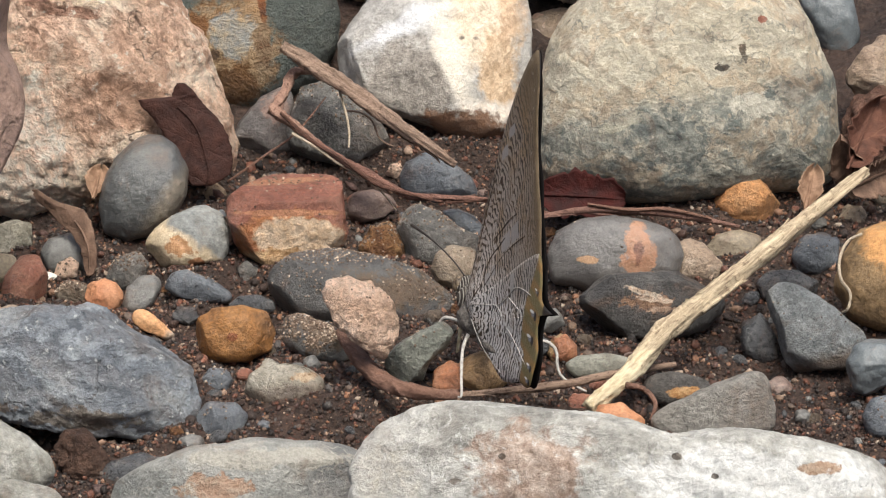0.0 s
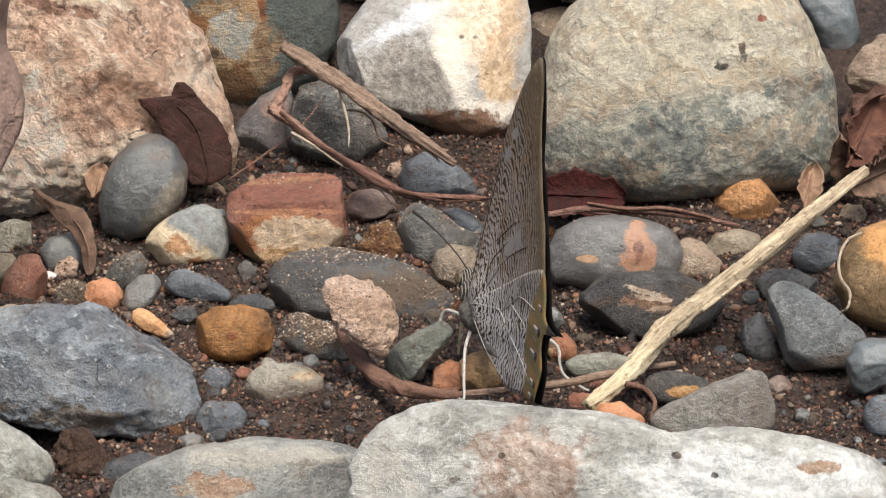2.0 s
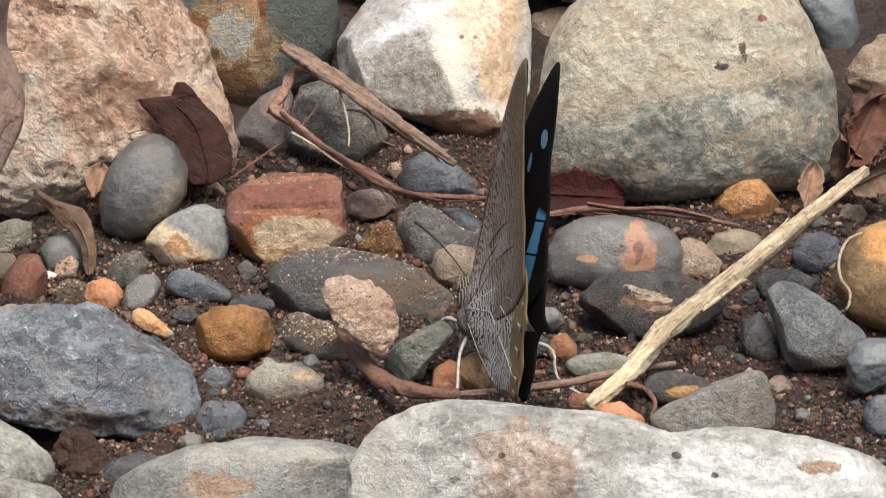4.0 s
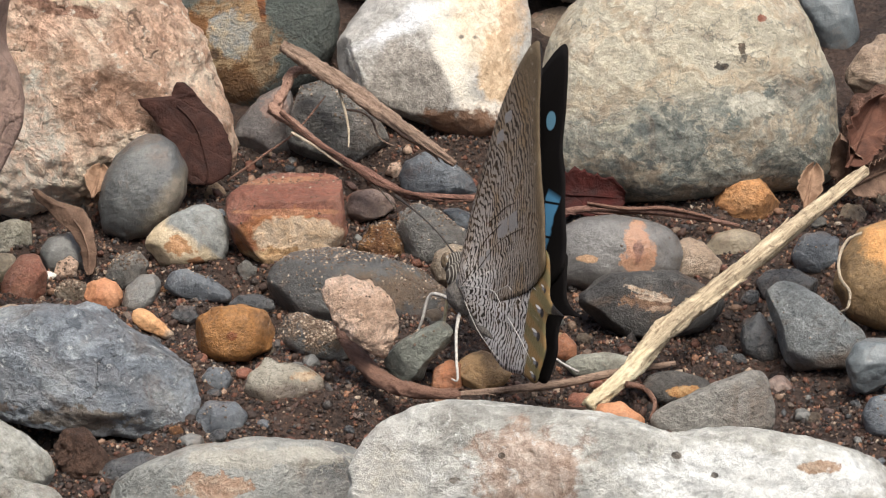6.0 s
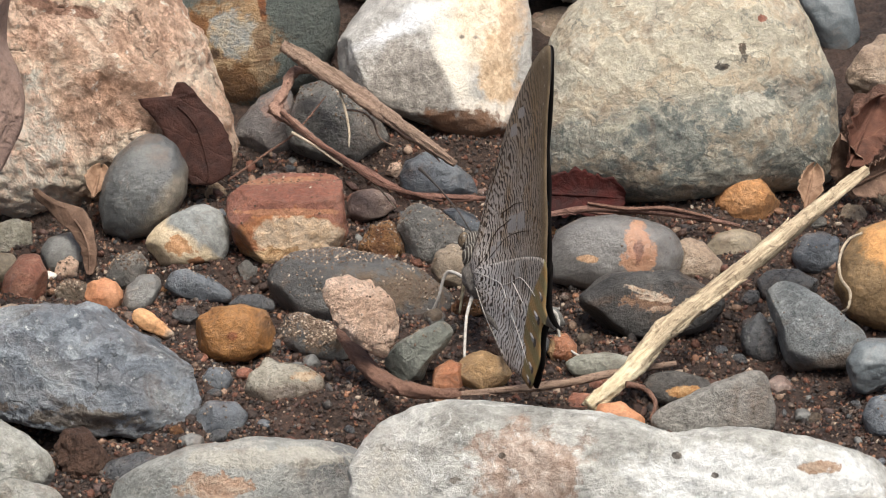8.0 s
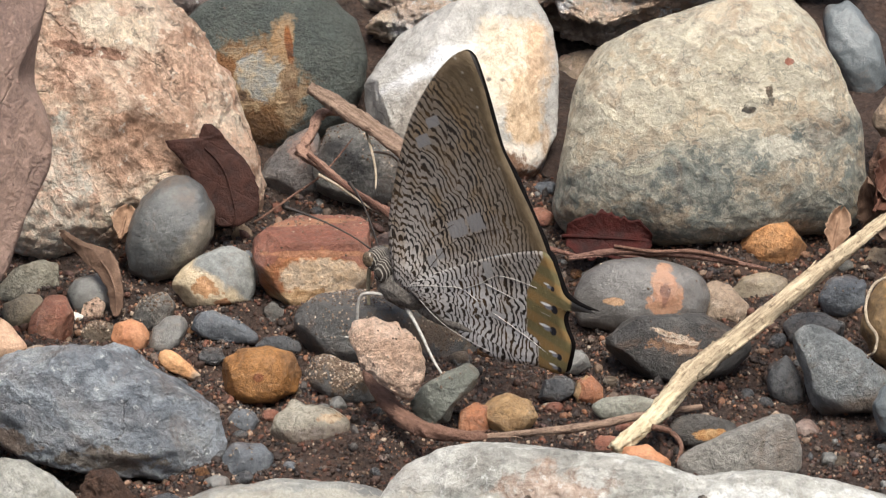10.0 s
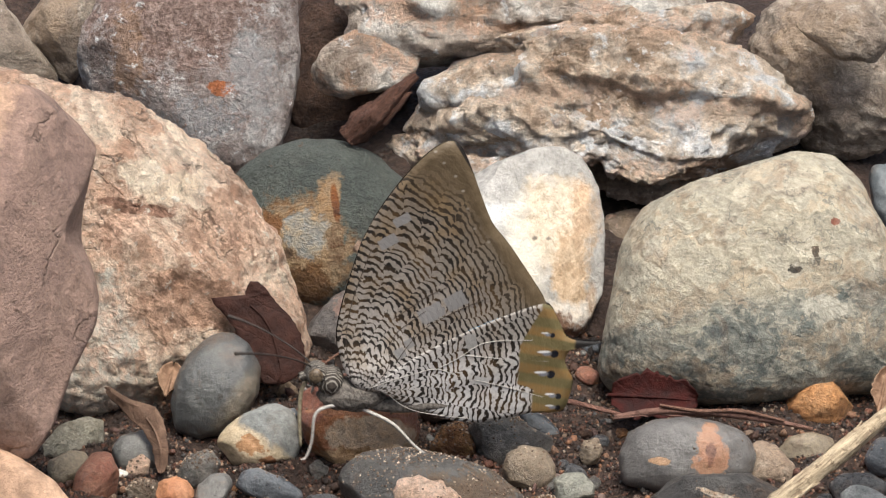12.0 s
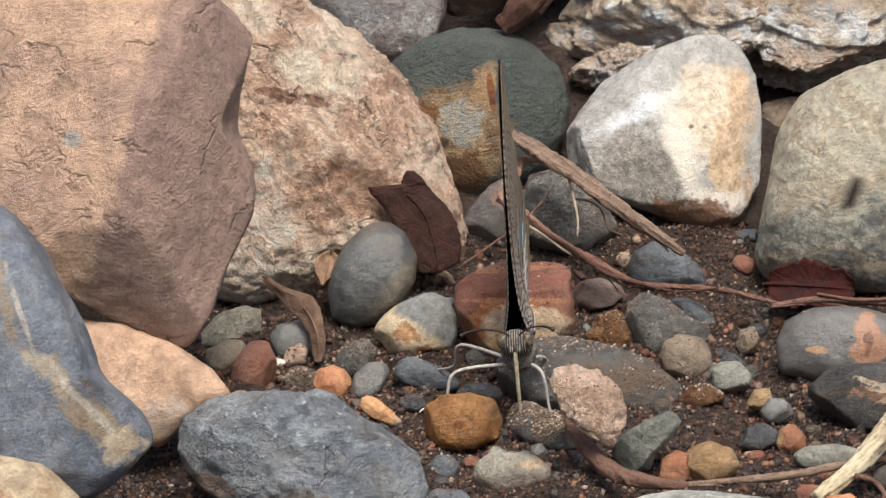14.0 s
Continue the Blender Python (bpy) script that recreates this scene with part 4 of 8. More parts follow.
stone("stone", "pale lichen-stained stone at the water edge", "pale_grey", (-0.0614, -0.0480, 0.0094), (7.1, 6.4, 5.6, 5.2, 5.1, 5.0, 5.0, 5.3, 5.8, 6.2, 7.0, 8.4, 8.4, 7.6, 7.2, 7.1, 7.4, 8.1, 8.4, 7.4, 6.8, 6.6, 6.1, 5.8, 5.7, 5.9, 6.5, 6.7, 7.3, 7.5), 4.4,
      sub=5, seed=7)
stone("stone", "pale grey weathered stone", "pale_grey", (-0.0583, -0.0581, 0.0082), (6.7, 6.2, 5.5, 4.6, 3.9, 3.5, 3.4, 3.3, 3.5, 3.6, 3.8, 4.2, 4.9, 6.3, 7.2, 7.0, 7.2, 7.7, 6.0, 4.7, 4.1, 3.7, 3.5, 3.5, 3.7, 4.1, 4.7, 5.2, 5.4, 5.9), 2.5,
      sub=5, seed=8)
stone("slab", "greenish grey flat slab with rusty stains", "bottom_slab", (-0.0295, -0.0488, 0.0057), (17.6, 19.1, 19.4, 15.6, 12.4, 10.2, 8.8, 7.9, 7.2, 6.8, 6.5, 6.3, 6.2, 6.2, 6.4, 6.7, 7.2, 8.0, 9.1, 10.6, 12.4, 14.8, 17.4, 18.8, 17.1, 13.8, 11.8, 10.2, 8.7, 7.8, 7.1, 6.7, 6.5, 6.4, 6.4, 6.6, 6.9, 7.4, 8.2, 9.3, 11.1, 13.5, 14.5, 16.0), 6.7,
      sub=6, seed=9, sq=3.0, lump=0.03, facets=6, grit=0.2)
stone("boulder", "large pale grey boulder with rusty and white crust", "front_rock", (0.0292, -0.0633, 0.0104), (41.3, 37.3, 28.0, 22.6, 19.0, 16.3, 14.0, 12.5, 11.2, 10.4, 10.0, 10.2, 10.6, 11.3, 12.4, 14.2, 16.9, 21.1, 27.1, 34.8, 39.4, 42.1, 41.9, 38.9, 34.3, 27.8, 23.2, 20.3, 18.3, 17.0, 16.2, 15.6, 14.9, 14.5, 14.5, 14.7, 15.3, 16.2, 17.7, 19.9, 23.3, 28.5, 32.9, 39.9), 7.5,
      sub=7, seed=10, sq=2.6, lump=0.035, facets=7, beds=((0.25, 0.97, 5.0, 0.6),), grit=0.3, crag=0.35)
stone("stone", "dark green-grey round stone with rusty tan crust", "green_crust", (-0.0344, 0.0930, 0.0178), (16.3, 16.7, 16.8, 17.0, 17.4, 16.9, 16.8, 16.8, 16.4, 16.4, 16.2, 16.0, 16.2, 16.3, 16.4, 16.8, 17.0, 17.4, 17.7, 17.5, 17.1, 15.9, 15.1, 14.4, 13.6, 13.2, 13.0, 13.1, 13.4, 14.1, 14.8, 15.2, 15.9, 15.6, 15.1, 14.9, 14.7, 14.6, 14.8, 15.2, 15.7, 15.6, 15.9, 16.2), 12.9,
      sub=6, seed=11, sq=2.3, lump=0.012)
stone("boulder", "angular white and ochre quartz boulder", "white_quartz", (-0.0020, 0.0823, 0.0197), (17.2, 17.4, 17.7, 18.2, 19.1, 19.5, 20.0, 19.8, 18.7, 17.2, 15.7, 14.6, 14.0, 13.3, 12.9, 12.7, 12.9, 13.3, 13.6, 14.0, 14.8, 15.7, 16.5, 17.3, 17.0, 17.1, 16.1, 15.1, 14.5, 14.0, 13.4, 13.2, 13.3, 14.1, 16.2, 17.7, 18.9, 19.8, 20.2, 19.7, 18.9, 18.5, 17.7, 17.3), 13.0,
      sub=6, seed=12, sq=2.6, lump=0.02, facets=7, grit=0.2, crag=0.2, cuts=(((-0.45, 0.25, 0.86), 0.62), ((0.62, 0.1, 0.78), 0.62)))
stone("boulder", "large beige and grey-green rounded boulder", "beige_green", (0.0397, 0.0648, 0.0213), (24.6, 23.4, 22.7, 22.5, 22.8, 23.5, 23.6, 23.8, 23.0, 21.7, 19.9, 18.8, 18.0, 17.6, 17.6, 18.1, 19.0, 20.1, 21.6, 22.1, 22.5, 22.8, 23.1, 23.8, 25.4, 27.9, 30.3, 29.8, 26.6, 24.2, 22.7, 21.8, 21.0, 20.6, 20.6, 21.0, 22.0, 23.6, 25.7, 28.8, 30.0, 28.8, 27.1, 25.8), 14.7,
      sub=7, seed=13, sq=2.6, lump=0.035, beds=((-0.3, 0.95, 8.0, 0.2),), grit=0.2, crag=0.15)
stone("slab", "upright grey slab with rust spots and white streaks", "grey_spots", (-0.0604, 0.1254, 0.0403), (20.7, 21.1, 21.8, 22.9, 24.7, 27.3, 28.4, 26.2, 24.7, 23.9, 23.4, 22.5, 22.0, 22.1, 22.6, 22.2, 20.0, 18.6, 17.7, 17.4, 17.4, 17.8, 18.6, 20.0, 21.6, 19.3, 17.8, 16.8, 16.3, 16.3, 16.6, 17.2, 18.3, 20.0, 21.2, 23.0, 25.6, 25.5, 25.9, 24.5, 23.1, 22.1, 21.1, 20.7), 8.4,
      sub=6, seed=14, sq=3.4, lump=0.03, facets=8, beds=((0.1, 1, 6.0, 0.8),), grit=0.3)
stone("layer", "", "schist", (0.0166, 0.1232, 0.0354), (32.0, 28.7, 24.9, 15.7, 10.9, 9.0, 7.8, 7.1, 6.6, 6.2, 6.0, 6.0, 6.1, 6.3, 6.6, 7.1, 7.8, 8.9, 10.6, 13.4, 18.3, 26.0, 32.9, 33.9, 26.8, 17.5, 13.2, 10.8, 9.3, 8.3, 7.6, 7.2, 6.9, 6.9, 6.9, 7.1, 7.5, 8.0, 8.9, 10.2, 12.2, 15.7, 22.4, 32.6), 11.4,
      sub=6, seed=15, sq=6.0, lump=0.05, facets=6, beds=((0.08, 1, 2.6, 1.1),), grit=0.8, crag=1.0, under=lower_ledge)
stone("layer", "", "schist", (0.0158, 0.1162, 0.0289), (37.8, 35.5, 23.3, 15.7, 12.0, 9.7, 8.3, 7.4, 6.8, 6.4, 6.1, 6.0, 6.1, 6.2, 6.5, 7.0, 7.7, 9.0, 11.0, 14.7, 22.1, 33.4, 37.7, 24.0, 10.6, 6.7, 5.0, 4.2, 3.7, 3.3, 3.1, 2.9, 2.8, 2.8, 2.8, 2.9, 3.1, 3.4, 3.8, 4.4, 5.3, 7.7, 22.8, 27.1), 10.9,
      sub=6, seed=16, sq=6.0, lump=0.05, facets=6, beds=((0.08, 1, 2.6, 1.1),), grit=0.8, crag=1.0, under=lower_ledge)
stone("layer", "", "schist", (0.0086, 0.1224, 0.0209), (32.0, 22.7, 16.1, 10.8, 8.5, 7.4, 6.7, 6.2, 5.9, 5.7, 5.6, 5.7, 5.9, 6.2, 6.4, 6.8, 7.4, 8.3, 9.7, 12.0, 19.2, 31.0, 31.9, 21.4, 3.8, 2.5, 1.9, 1.6, 1.4, 1.2, 1.1, 1.1, 1.0, 1.0, 1.0, 1.1, 1.1, 1.2, 1.4, 1.6, 1.9, 2.5, 15.6, 28.4), 8.9,
      sub=6, seed=17, sq=6.0, lump=0.05, facets=6, beds=((0.08, 1, 2.6, 1.1),), grit=0.8, crag=1.0, under=lower_ledge)
stone("layer", "", "schist", (0.0153, 0.1204, 0.0303), (35.9, 33.8, 30.3, 26.0, 21.6, 18.1, 15.5, 13.8, 12.7, 11.9, 11.5, 11.3, 11.4, 11.6, 12.0, 12.8, 13.9, 15.7, 18.3, 22.1, 26.6, 32.6, 35.6, 36.6, 34.9, 27.2, 20.0, 16.1, 13.8, 12.6, 11.9, 11.5, 11.3, 11.3, 11.6, 12.2, 13.0, 14.2, 15.8, 18.1, 21.9, 25.7, 29.9, 34.3), 17.9,
      sub=7, seed=18, sq=5.0, lump=0.06, facets=8, beds=((0.1, 1, 3.2, 1.5), (0.35, 0.93, 7.0, 1.2)), grit=0.8, crag=1.3, under=lower_ledge)
stone("layer", "", "schist_top", (0.0207, 0.1161, 0.0190), (14.1, 11.3, 7.9, 6.2, 5.2, 4.5, 4.1, 3.8, 3.6, 3.5, 3.5, 3.5, 3.6, 3.8, 4.1, 4.5, 5.2, 6.2, 8.0, 11.4, 12.7, 14.5, 10.1, 7.3, 5.9, 4.8, 4.1, 3.6, 3.3, 3.1, 2.9, 2.9, 2.8, 2.9, 3.0, 3.2, 3.5, 4.0, 4.6, 5.7, 7.5, 11.3, 12.3, 13.5), 7.1,
      sub=6, seed=19, sq=6.0, lump=0.05, facets=6, beds=((0.08, 1, 2.6, 1.1),), grit=0.8, crag=1.0, under=lower_ledge)
stone("layer", "", "schist", (-0.0096, 0.1089, 0.0218), (6.4, 8.8, 9.2, 5.9, 4.5, 3.7, 3.3, 3.1, 2.9, 2.8, 2.9, 3.1, 3.5, 4.2, 5.4, 6.7, 8.6, 7.2, 6.4, 3.7, 2.7, 2.2, 1.9, 1.7, 1.7, 1.7, 1.9, 2.2, 2.7, 3.7), 5.6,
      sub=6, seed=20, sq=6.0, lump=0.05, facets=6, beds=((0.08, 1, 2.6, 1.1),), grit=0.8, crag=1.0, under=lower_ledge)
stone("layer", "", "schist_top", (0.0010, 0.1331, 0.0487), (36.3, 35.7, 32.3, 27.9, 25.0, 20.8, 18.1, 16.3, 15.1, 14.4, 14.0, 13.9, 14.0, 14.5, 15.3, 16.6, 18.2, 19.8, 22.1, 25.7, 31.4, 35.0, 33.9, 31.2, 32.4, 33.2, 25.9, 18.6, 14.6, 12.2, 10.6, 9.6, 8.9, 8.5, 8.4, 8.6, 8.9, 9.4, 10.3, 11.5, 13.4, 16.3, 21.3, 31.5), 8.4,
      sub=6, seed=21, sq=6.0, lump=0.05, facets=6, beds=((0.08, 1, 2.6, 1.1),), grit=0.8, crag=1.0, under=upper_ledge)
stone("layer", "", "schist", (0.0151, 0.1253, 0.0430), (27.5, 26.8, 22.5, 6.6, 4.6, 3.6, 3.0, 2.6, 2.3, 2.2, 2.1, 2.1, 2.1, 2.1, 2.2, 2.4, 2.6, 3.0, 3.5, 4.4, 6.1, 10.4, 19.5, 26.1, 14.7, 9.4, 7.0, 5.7, 5.0, 4.5, 4.2, 4.0, 3.9, 3.8, 3.9, 4.0, 4.3, 4.6, 5.2, 6.1, 7.4, 9.8, 14.9, 23.3), 9.8,
      sub=6, seed=22, sq=6.0, lump=0.05, facets=6, beds=((0.08, 1, 2.6, 1.1),), grit=0.8, crag=1.0, under=upper_ledge)
stone("stone", "knobbly brown stone under the ledge", "schist_top", (-0.0271, 0.1245, 0.0385), (9.7, 10.8, 9.8, 9.1, 8.7, 7.3, 6.3, 5.8, 5.6, 5.6, 5.8, 6.0, 6.5, 7.4, 8.4, 9.2, 10.7, 10.5, 9.9, 8.5, 7.7, 6.7, 6.1, 5.8, 5.8, 6.1, 6.4, 7.0, 8.0, 9.2), 4.7,
      sub=5, seed=23, sq=2.6, lump=0.05, facets=6, grit=0.3)
stone("stone", "slate-blue rounded stone bedded in damp gravel", "slate_blue", (0.0674, 0.1008, 0.0188), (4.9, 4.8, 4.8, 5.1, 5.3, 5.7, 6.5, 7.9, 9.5, 9.4, 9.7, 8.2, 6.3, 5.2, 4.7, 4.3, 4.0, 3.9, 3.9, 4.2, 4.6, 5.5, 6.8, 8.8, 9.5, 9.3, 7.9, 7.2, 6.1, 5.3), 4.7,
      sub=5, seed=24)
stone("boulder", "dark grey-brown boulder in the shade", "dark_brown", (0.0570, 0.1289, 0.0364), (15.4, 15.6, 16.1, 16.9, 16.7, 16.2, 16.1, 16.3, 16.9, 17.8, 16.7, 16.0, 15.7, 15.7, 15.6, 15.5, 15.8, 16.4, 15.7, 15.4, 15.3, 15.4, 14.0, 13.1, 12.6, 12.3, 12.3, 12.4, 12.8, 13.4, 14.5, 16.1, 16.4, 16.5, 17.0, 17.8, 17.6, 17.6, 18.1, 19.0, 18.3, 16.9, 16.1, 15.6), 9.2,
      sub=6, seed=25, facets=8, grit=0.5, crag=0.8)
stone("stone", "grey mottled stone bedded in damp gravel", "dark_brown", (0.0574, 0.1146, 0.0476), (8.5, 7.2, 6.5, 6.1, 6.0, 6.3, 5.7, 5.4, 5.3, 5.5, 5.9, 6.8, 7.2, 7.8, 8.8, 7.1, 5.6, 4.9, 4.4, 4.3, 4.3, 4.5, 4.7, 4.8, 5.1, 5.8, 7.1, 8.8, 8.6, 8.7), 3.9,
      sub=5, seed=26, facets=6, grit=0.3)
stone("boulder", "dark grey-brown rock behind the pink boulder", "dark_brown", (-0.0999, 0.1443, 0.0381), (7.8, 7.1, 6.6, 6.2, 6.1, 6.1, 6.4, 6.8, 7.5, 8.6, 10.2, 12.9, 13.5, 14.0, 14.7, 15.9, 17.1, 16.3, 15.8, 15.7, 15.9, 16.5, 17.1, 16.7, 16.6, 16.8, 15.7, 13.8, 12.5, 11.7, 11.2, 11.0, 11.0, 11.3, 11.8, 12.7, 14.0, 15.9, 17.1, 18.8, 19.3, 13.8, 10.8, 9.0), 9.4,
      sub=5, seed=27, facets=8, grit=0.3)
stone("boulder", "dark shaded rock at the back", "dark_brown", (-0.0836, 0.1479, 0.0381), (5.6, 6.2, 7.2, 9.1, 13.0, 14.3, 13.0, 10.3, 8.3, 7.2, 6.7, 6.4, 6.5, 6.8, 7.6, 9.0, 9.0, 8.6, 8.6, 9.0, 9.7, 10.1, 11.1, 11.4, 8.3, 6.7, 5.9, 5.4, 5.3, 5.3), 6.7,
      sub=5, seed=28, facets=8, grit=0.3)
stone("pebble", "smooth blue-grey egg-shaped pebble standing on end", "egg_grey", (-0.0488, 0.0462, 0.0092), (7.1, 7.4, 7.9, 8.1, 8.6, 8.9, 9.0, 8.7, 8.2, 7.5, 6.9, 6.7, 6.4, 6.4, 6.6, 6.9, 7.2, 8.0, 8.5, 9.6, 9.4, 9.3, 8.5, 8.1, 7.4, 7.1, 7.0, 6.7, 6.7, 7.0), 6.2,
      sub=5, seed=29, sq=2.2, lump=0.01, group="pebbles on the gravel")
stone("pebble", "two-tone grey and buff rounded pebble", "two_tone", (-0.0413, 0.0360, 0.0050), (6.9, 7.0, 6.8, 6.9, 6.5, 6.1, 5.5, 4.8, 4.4, 4.2, 4.2, 4.2, 4.4, 4.8, 5.4, 6.2, 6.7, 6.2, 6.0, 6.1, 5.5, 5.3, 5.2, 5.4, 5.7, 6.1, 7.0, 7.3, 7.2, 7.1), 4.4,
      sub=5, seed=30, lump=0.012, group="pebbles on the gravel")
stone("stone", "brick-red and cream blocky banded stone", "brick_band", (-0.0252, 0.0376, 0.0070), (9.5, 9.5, 10.0, 11.0, 10.7, 9.1, 8.2, 7.7, 7.5, 7.7, 8.2, 8.8, 9.5, 10.2, 9.9, 9.2, 8.9, 8.9, 9.4, 9.6, 8.7, 7.3, 6.5, 6.2, 6.2, 6.6, 7.3, 8.4, 9.6, 10.0), 6.4,
      sub=6, seed=31, sq=5, lump=0.02, facets=3, grit=0.25, cuts=(((0, 0.9, 0.45), 0.62), ((0, -0.3, 0.95), 0.8)), group="pebbles on the gravel")
stone("stone", "large dark half-buried stone dusted with sand", "dark_dusty", (-0.0131, 0.0212, 0.0018), (14.6, 12.7, 11.2, 10.2, 9.0, 8.1, 7.5, 7.2, 7.0, 6.9, 6.8, 6.9, 7.1, 7.5, 8.1, 9.1, 9.8, 10.9, 12.4, 13.6, 14.6, 14.9, 14.5, 13.8, 12.7, 10.9, 9.8, 9.0, 8.2, 7.6, 7.3, 7.1, 7.1, 7.2, 7.5, 8.0, 8.3, 8.8, 9.6, 10.8, 12.7, 14.0, 14.8, 15.0), 6.9,
      sub=5, seed=32, lump=0.02, facets=5, grit=0.15, group="pebbles on the gravel")
stone("stone_flake", "flat flake of pinkish cream stone", "pink_flake", (-0.0123, -0.0105, 0.0137), (5.6, 5.5, 5.2, 5.2, 5.1, 5.2, 5.4, 5.7, 5.8, 6.3, 6.6, 7.1, 6.8, 5.6, 4.5, 3.9, 3.6, 3.5, 3.3, 3.2, 3.3, 3.5, 3.9, 4.6, 5.8, 6.9, 6.6, 6.4, 6.3, 5.8), 2.0,
      sub=5, seed=33, sq=3.5, lump=0.05, facets=7, grit=0.3, crag=0.6, group="pebbles on the gravel")
stone("stone", "dark grey stone with a pink tinge", "dark_pink", (-0.0306, 0.0724, 0.0094), (5.2, 5.4, 5.8, 6.6, 7.4, 7.4, 5.9, 4.9, 4.3, 3.6, 3.3, 3.2, 3.1, 3.3, 3.6, 4.0, 4.5, 5.6, 6.1, 6.4, 6.7, 6.4, 6.3, 6.5, 6.6, 6.9, 7.0, 6.0, 5.5, 5.3), 3.8,
      sub=5, seed=34, lump=0.03, facets=7, grit=0.12, group="pebbles on the gravel")
stone("stone", "dark grey angular stone with white edges", "dark_speck", (-0.0175, 0.0692, 0.0110), (7.1, 6.4, 6.0, 5.6, 5.6, 5.8, 5.8, 6.0, 6.6, 7.4, 7.9, 8.8, 9.1, 9.1, 8.7, 8.6, 8.9, 9.1, 9.6, 8.6, 7.6, 7.1, 7.0, 7.0, 7.4, 8.1, 9.1, 9.5, 9.4, 8.3), 5.0,
      sub=5, seed=35, lump=0.03, facets=9, grit=0.15, crag=0.15, group="pebbles on the gravel")
stone("pebble", "small tan pebble bedded in damp gravel", "tan_small", (-0.0377, 0.0549, 0.0043), (1.8, 1.7, 1.8, 1.9, 1.9, 1.8, 1.8, 1.9, 2.2, 1.9, 1.7, 1.6, 1.5, 1.5, 1.6, 1.8, 1.9, 1.9, 2.0, 2.3, 2.3, 2.1, 2.1, 2.2, 2.2, 2.0, 2.0, 2.0, 2.1, 1.9), 1.5,
      sub=4, seed=36, facets=7, group="pebbles on the gravel")
stone("pebble", "smooth blue-grey wet pebble", "blue_dark", (-0.0007, 0.0581, 0.0058), (5.4, 4.4, 3.9, 3.6, 3.5, 3.4, 3.4, 3.4, 3.7, 4.2, 4.7, 4.9, 5.3, 6.1, 6.2, 6.5, 6.5, 6.5, 5.7, 5.2, 4.9, 4.4, 4.3, 4.3, 4.4, 4.9, 5.7, 6.3, 7.1, 6.2), 3.4,
      sub=5, seed=37, group="pebbles on the gravel")
stone("pebble", "purplish brown pebble bedded in damp gravel", "purple_brown", (-0.0118, 0.0507, 0.0039), (4.1, 3.9, 3.8, 3.3, 3.0, 2.8, 2.8, 2.9, 2.9, 2.9, 3.1, 3.4, 3.8, 3.8, 3.9, 4.2, 4.1, 4.3, 4.0, 3.6, 3.3, 2.8, 2.5, 2.4, 2.3, 2.3, 2.5, 2.8, 3.0, 3.5), 2.3,
      sub=4, seed=38, group="pebbles on the gravel")
stone("stone", "grey speckled stone with rusty end", "dark_speck", (-0.0010, 0.0378, 0.0044), (6.9, 4.9, 4.0, 3.6, 3.5, 3.5, 3.7, 4.1, 4.5, 5.1, 6.1, 6.5, 7.0, 8.0, 7.2, 6.6, 6.2, 6.1, 6.1, 6.0, 6.1, 5.6, 5.3, 5.2, 5.3, 5.4, 5.6, 6.1, 7.1, 7.5), 3.8,
      sub=5, seed=39, lump=0.03, facets=9, grit=0.15, group="pebbles on the gravel")
stone("pebble", "dark wet oblong pebble", "blue_dark", (0.0038, 0.0477, 0.0017), (2.9, 2.5, 2.2, 2.1, 2.1, 2.0, 2.0, 2.2, 2.4, 2.9, 3.9, 4.5, 5.0, 3.6, 2.3, 1.7, 1.4, 1.3, 1.1, 1.1, 1.1, 1.2, 1.3, 1.5, 1.9, 2.8, 4.3, 5.7, 4.7, 3.8), 2.9,
      sub=4, seed=40, group="pebbles on the gravel")
stone("pebble", "tan-brown rounded pebble with fine scratches", "tan_round", (0.0023, 0.0272, 0.0036), (4.2, 4.2, 4.0, 3.9, 3.9, 3.9, 3.7, 3.7, 3.9, 4.1, 3.9, 4.0, 4.2, 4.1, 4.1, 4.2, 4.0, 3.9, 4.0, 3.8, 3.7, 3.8, 4.1, 3.9, 3.9, 4.2, 4.4, 4.3, 4.5, 4.4), 3.4,
      sub=5, seed=41, group="pebbles on the gravel")
stone("pebble", "greenish grey pebble bedded in damp gravel", "grey_green", (0.0095, 0.0226, 0.0024), (3.2, 3.2, 2.9, 2.8, 2.8, 2.9, 2.8, 2.7, 2.7, 2.8, 3.1, 3.2, 3.2, 3.5, 3.3, 3.1, 3.1, 3.2, 3.2, 2.9, 2.7, 2.7, 2.6, 2.5, 2.5, 2.5, 2.8, 3.2, 3.3, 3.2), 2.1,
      sub=4, seed=42, group="pebbles on the gravel")
stone("clod", "rusty orange crumbling stone", "rust", (-0.0099, 0.0383, 0.0027), (3.5, 3.5, 3.7, 3.6, 3.6, 3.7, 3.9, 3.5, 3.3, 3.2, 3.3, 3.5, 3.3, 3.3, 3.4, 3.7, 3.5, 3.4, 3.5, 3.7, 3.7, 3.5, 3.5, 3.6, 3.9, 3.8, 3.8, 3.9, 4.0, 3.7), 3.0,
      sub=5, seed=43, lump=0.1, grit=0.4, group="pebbles on the gravel")
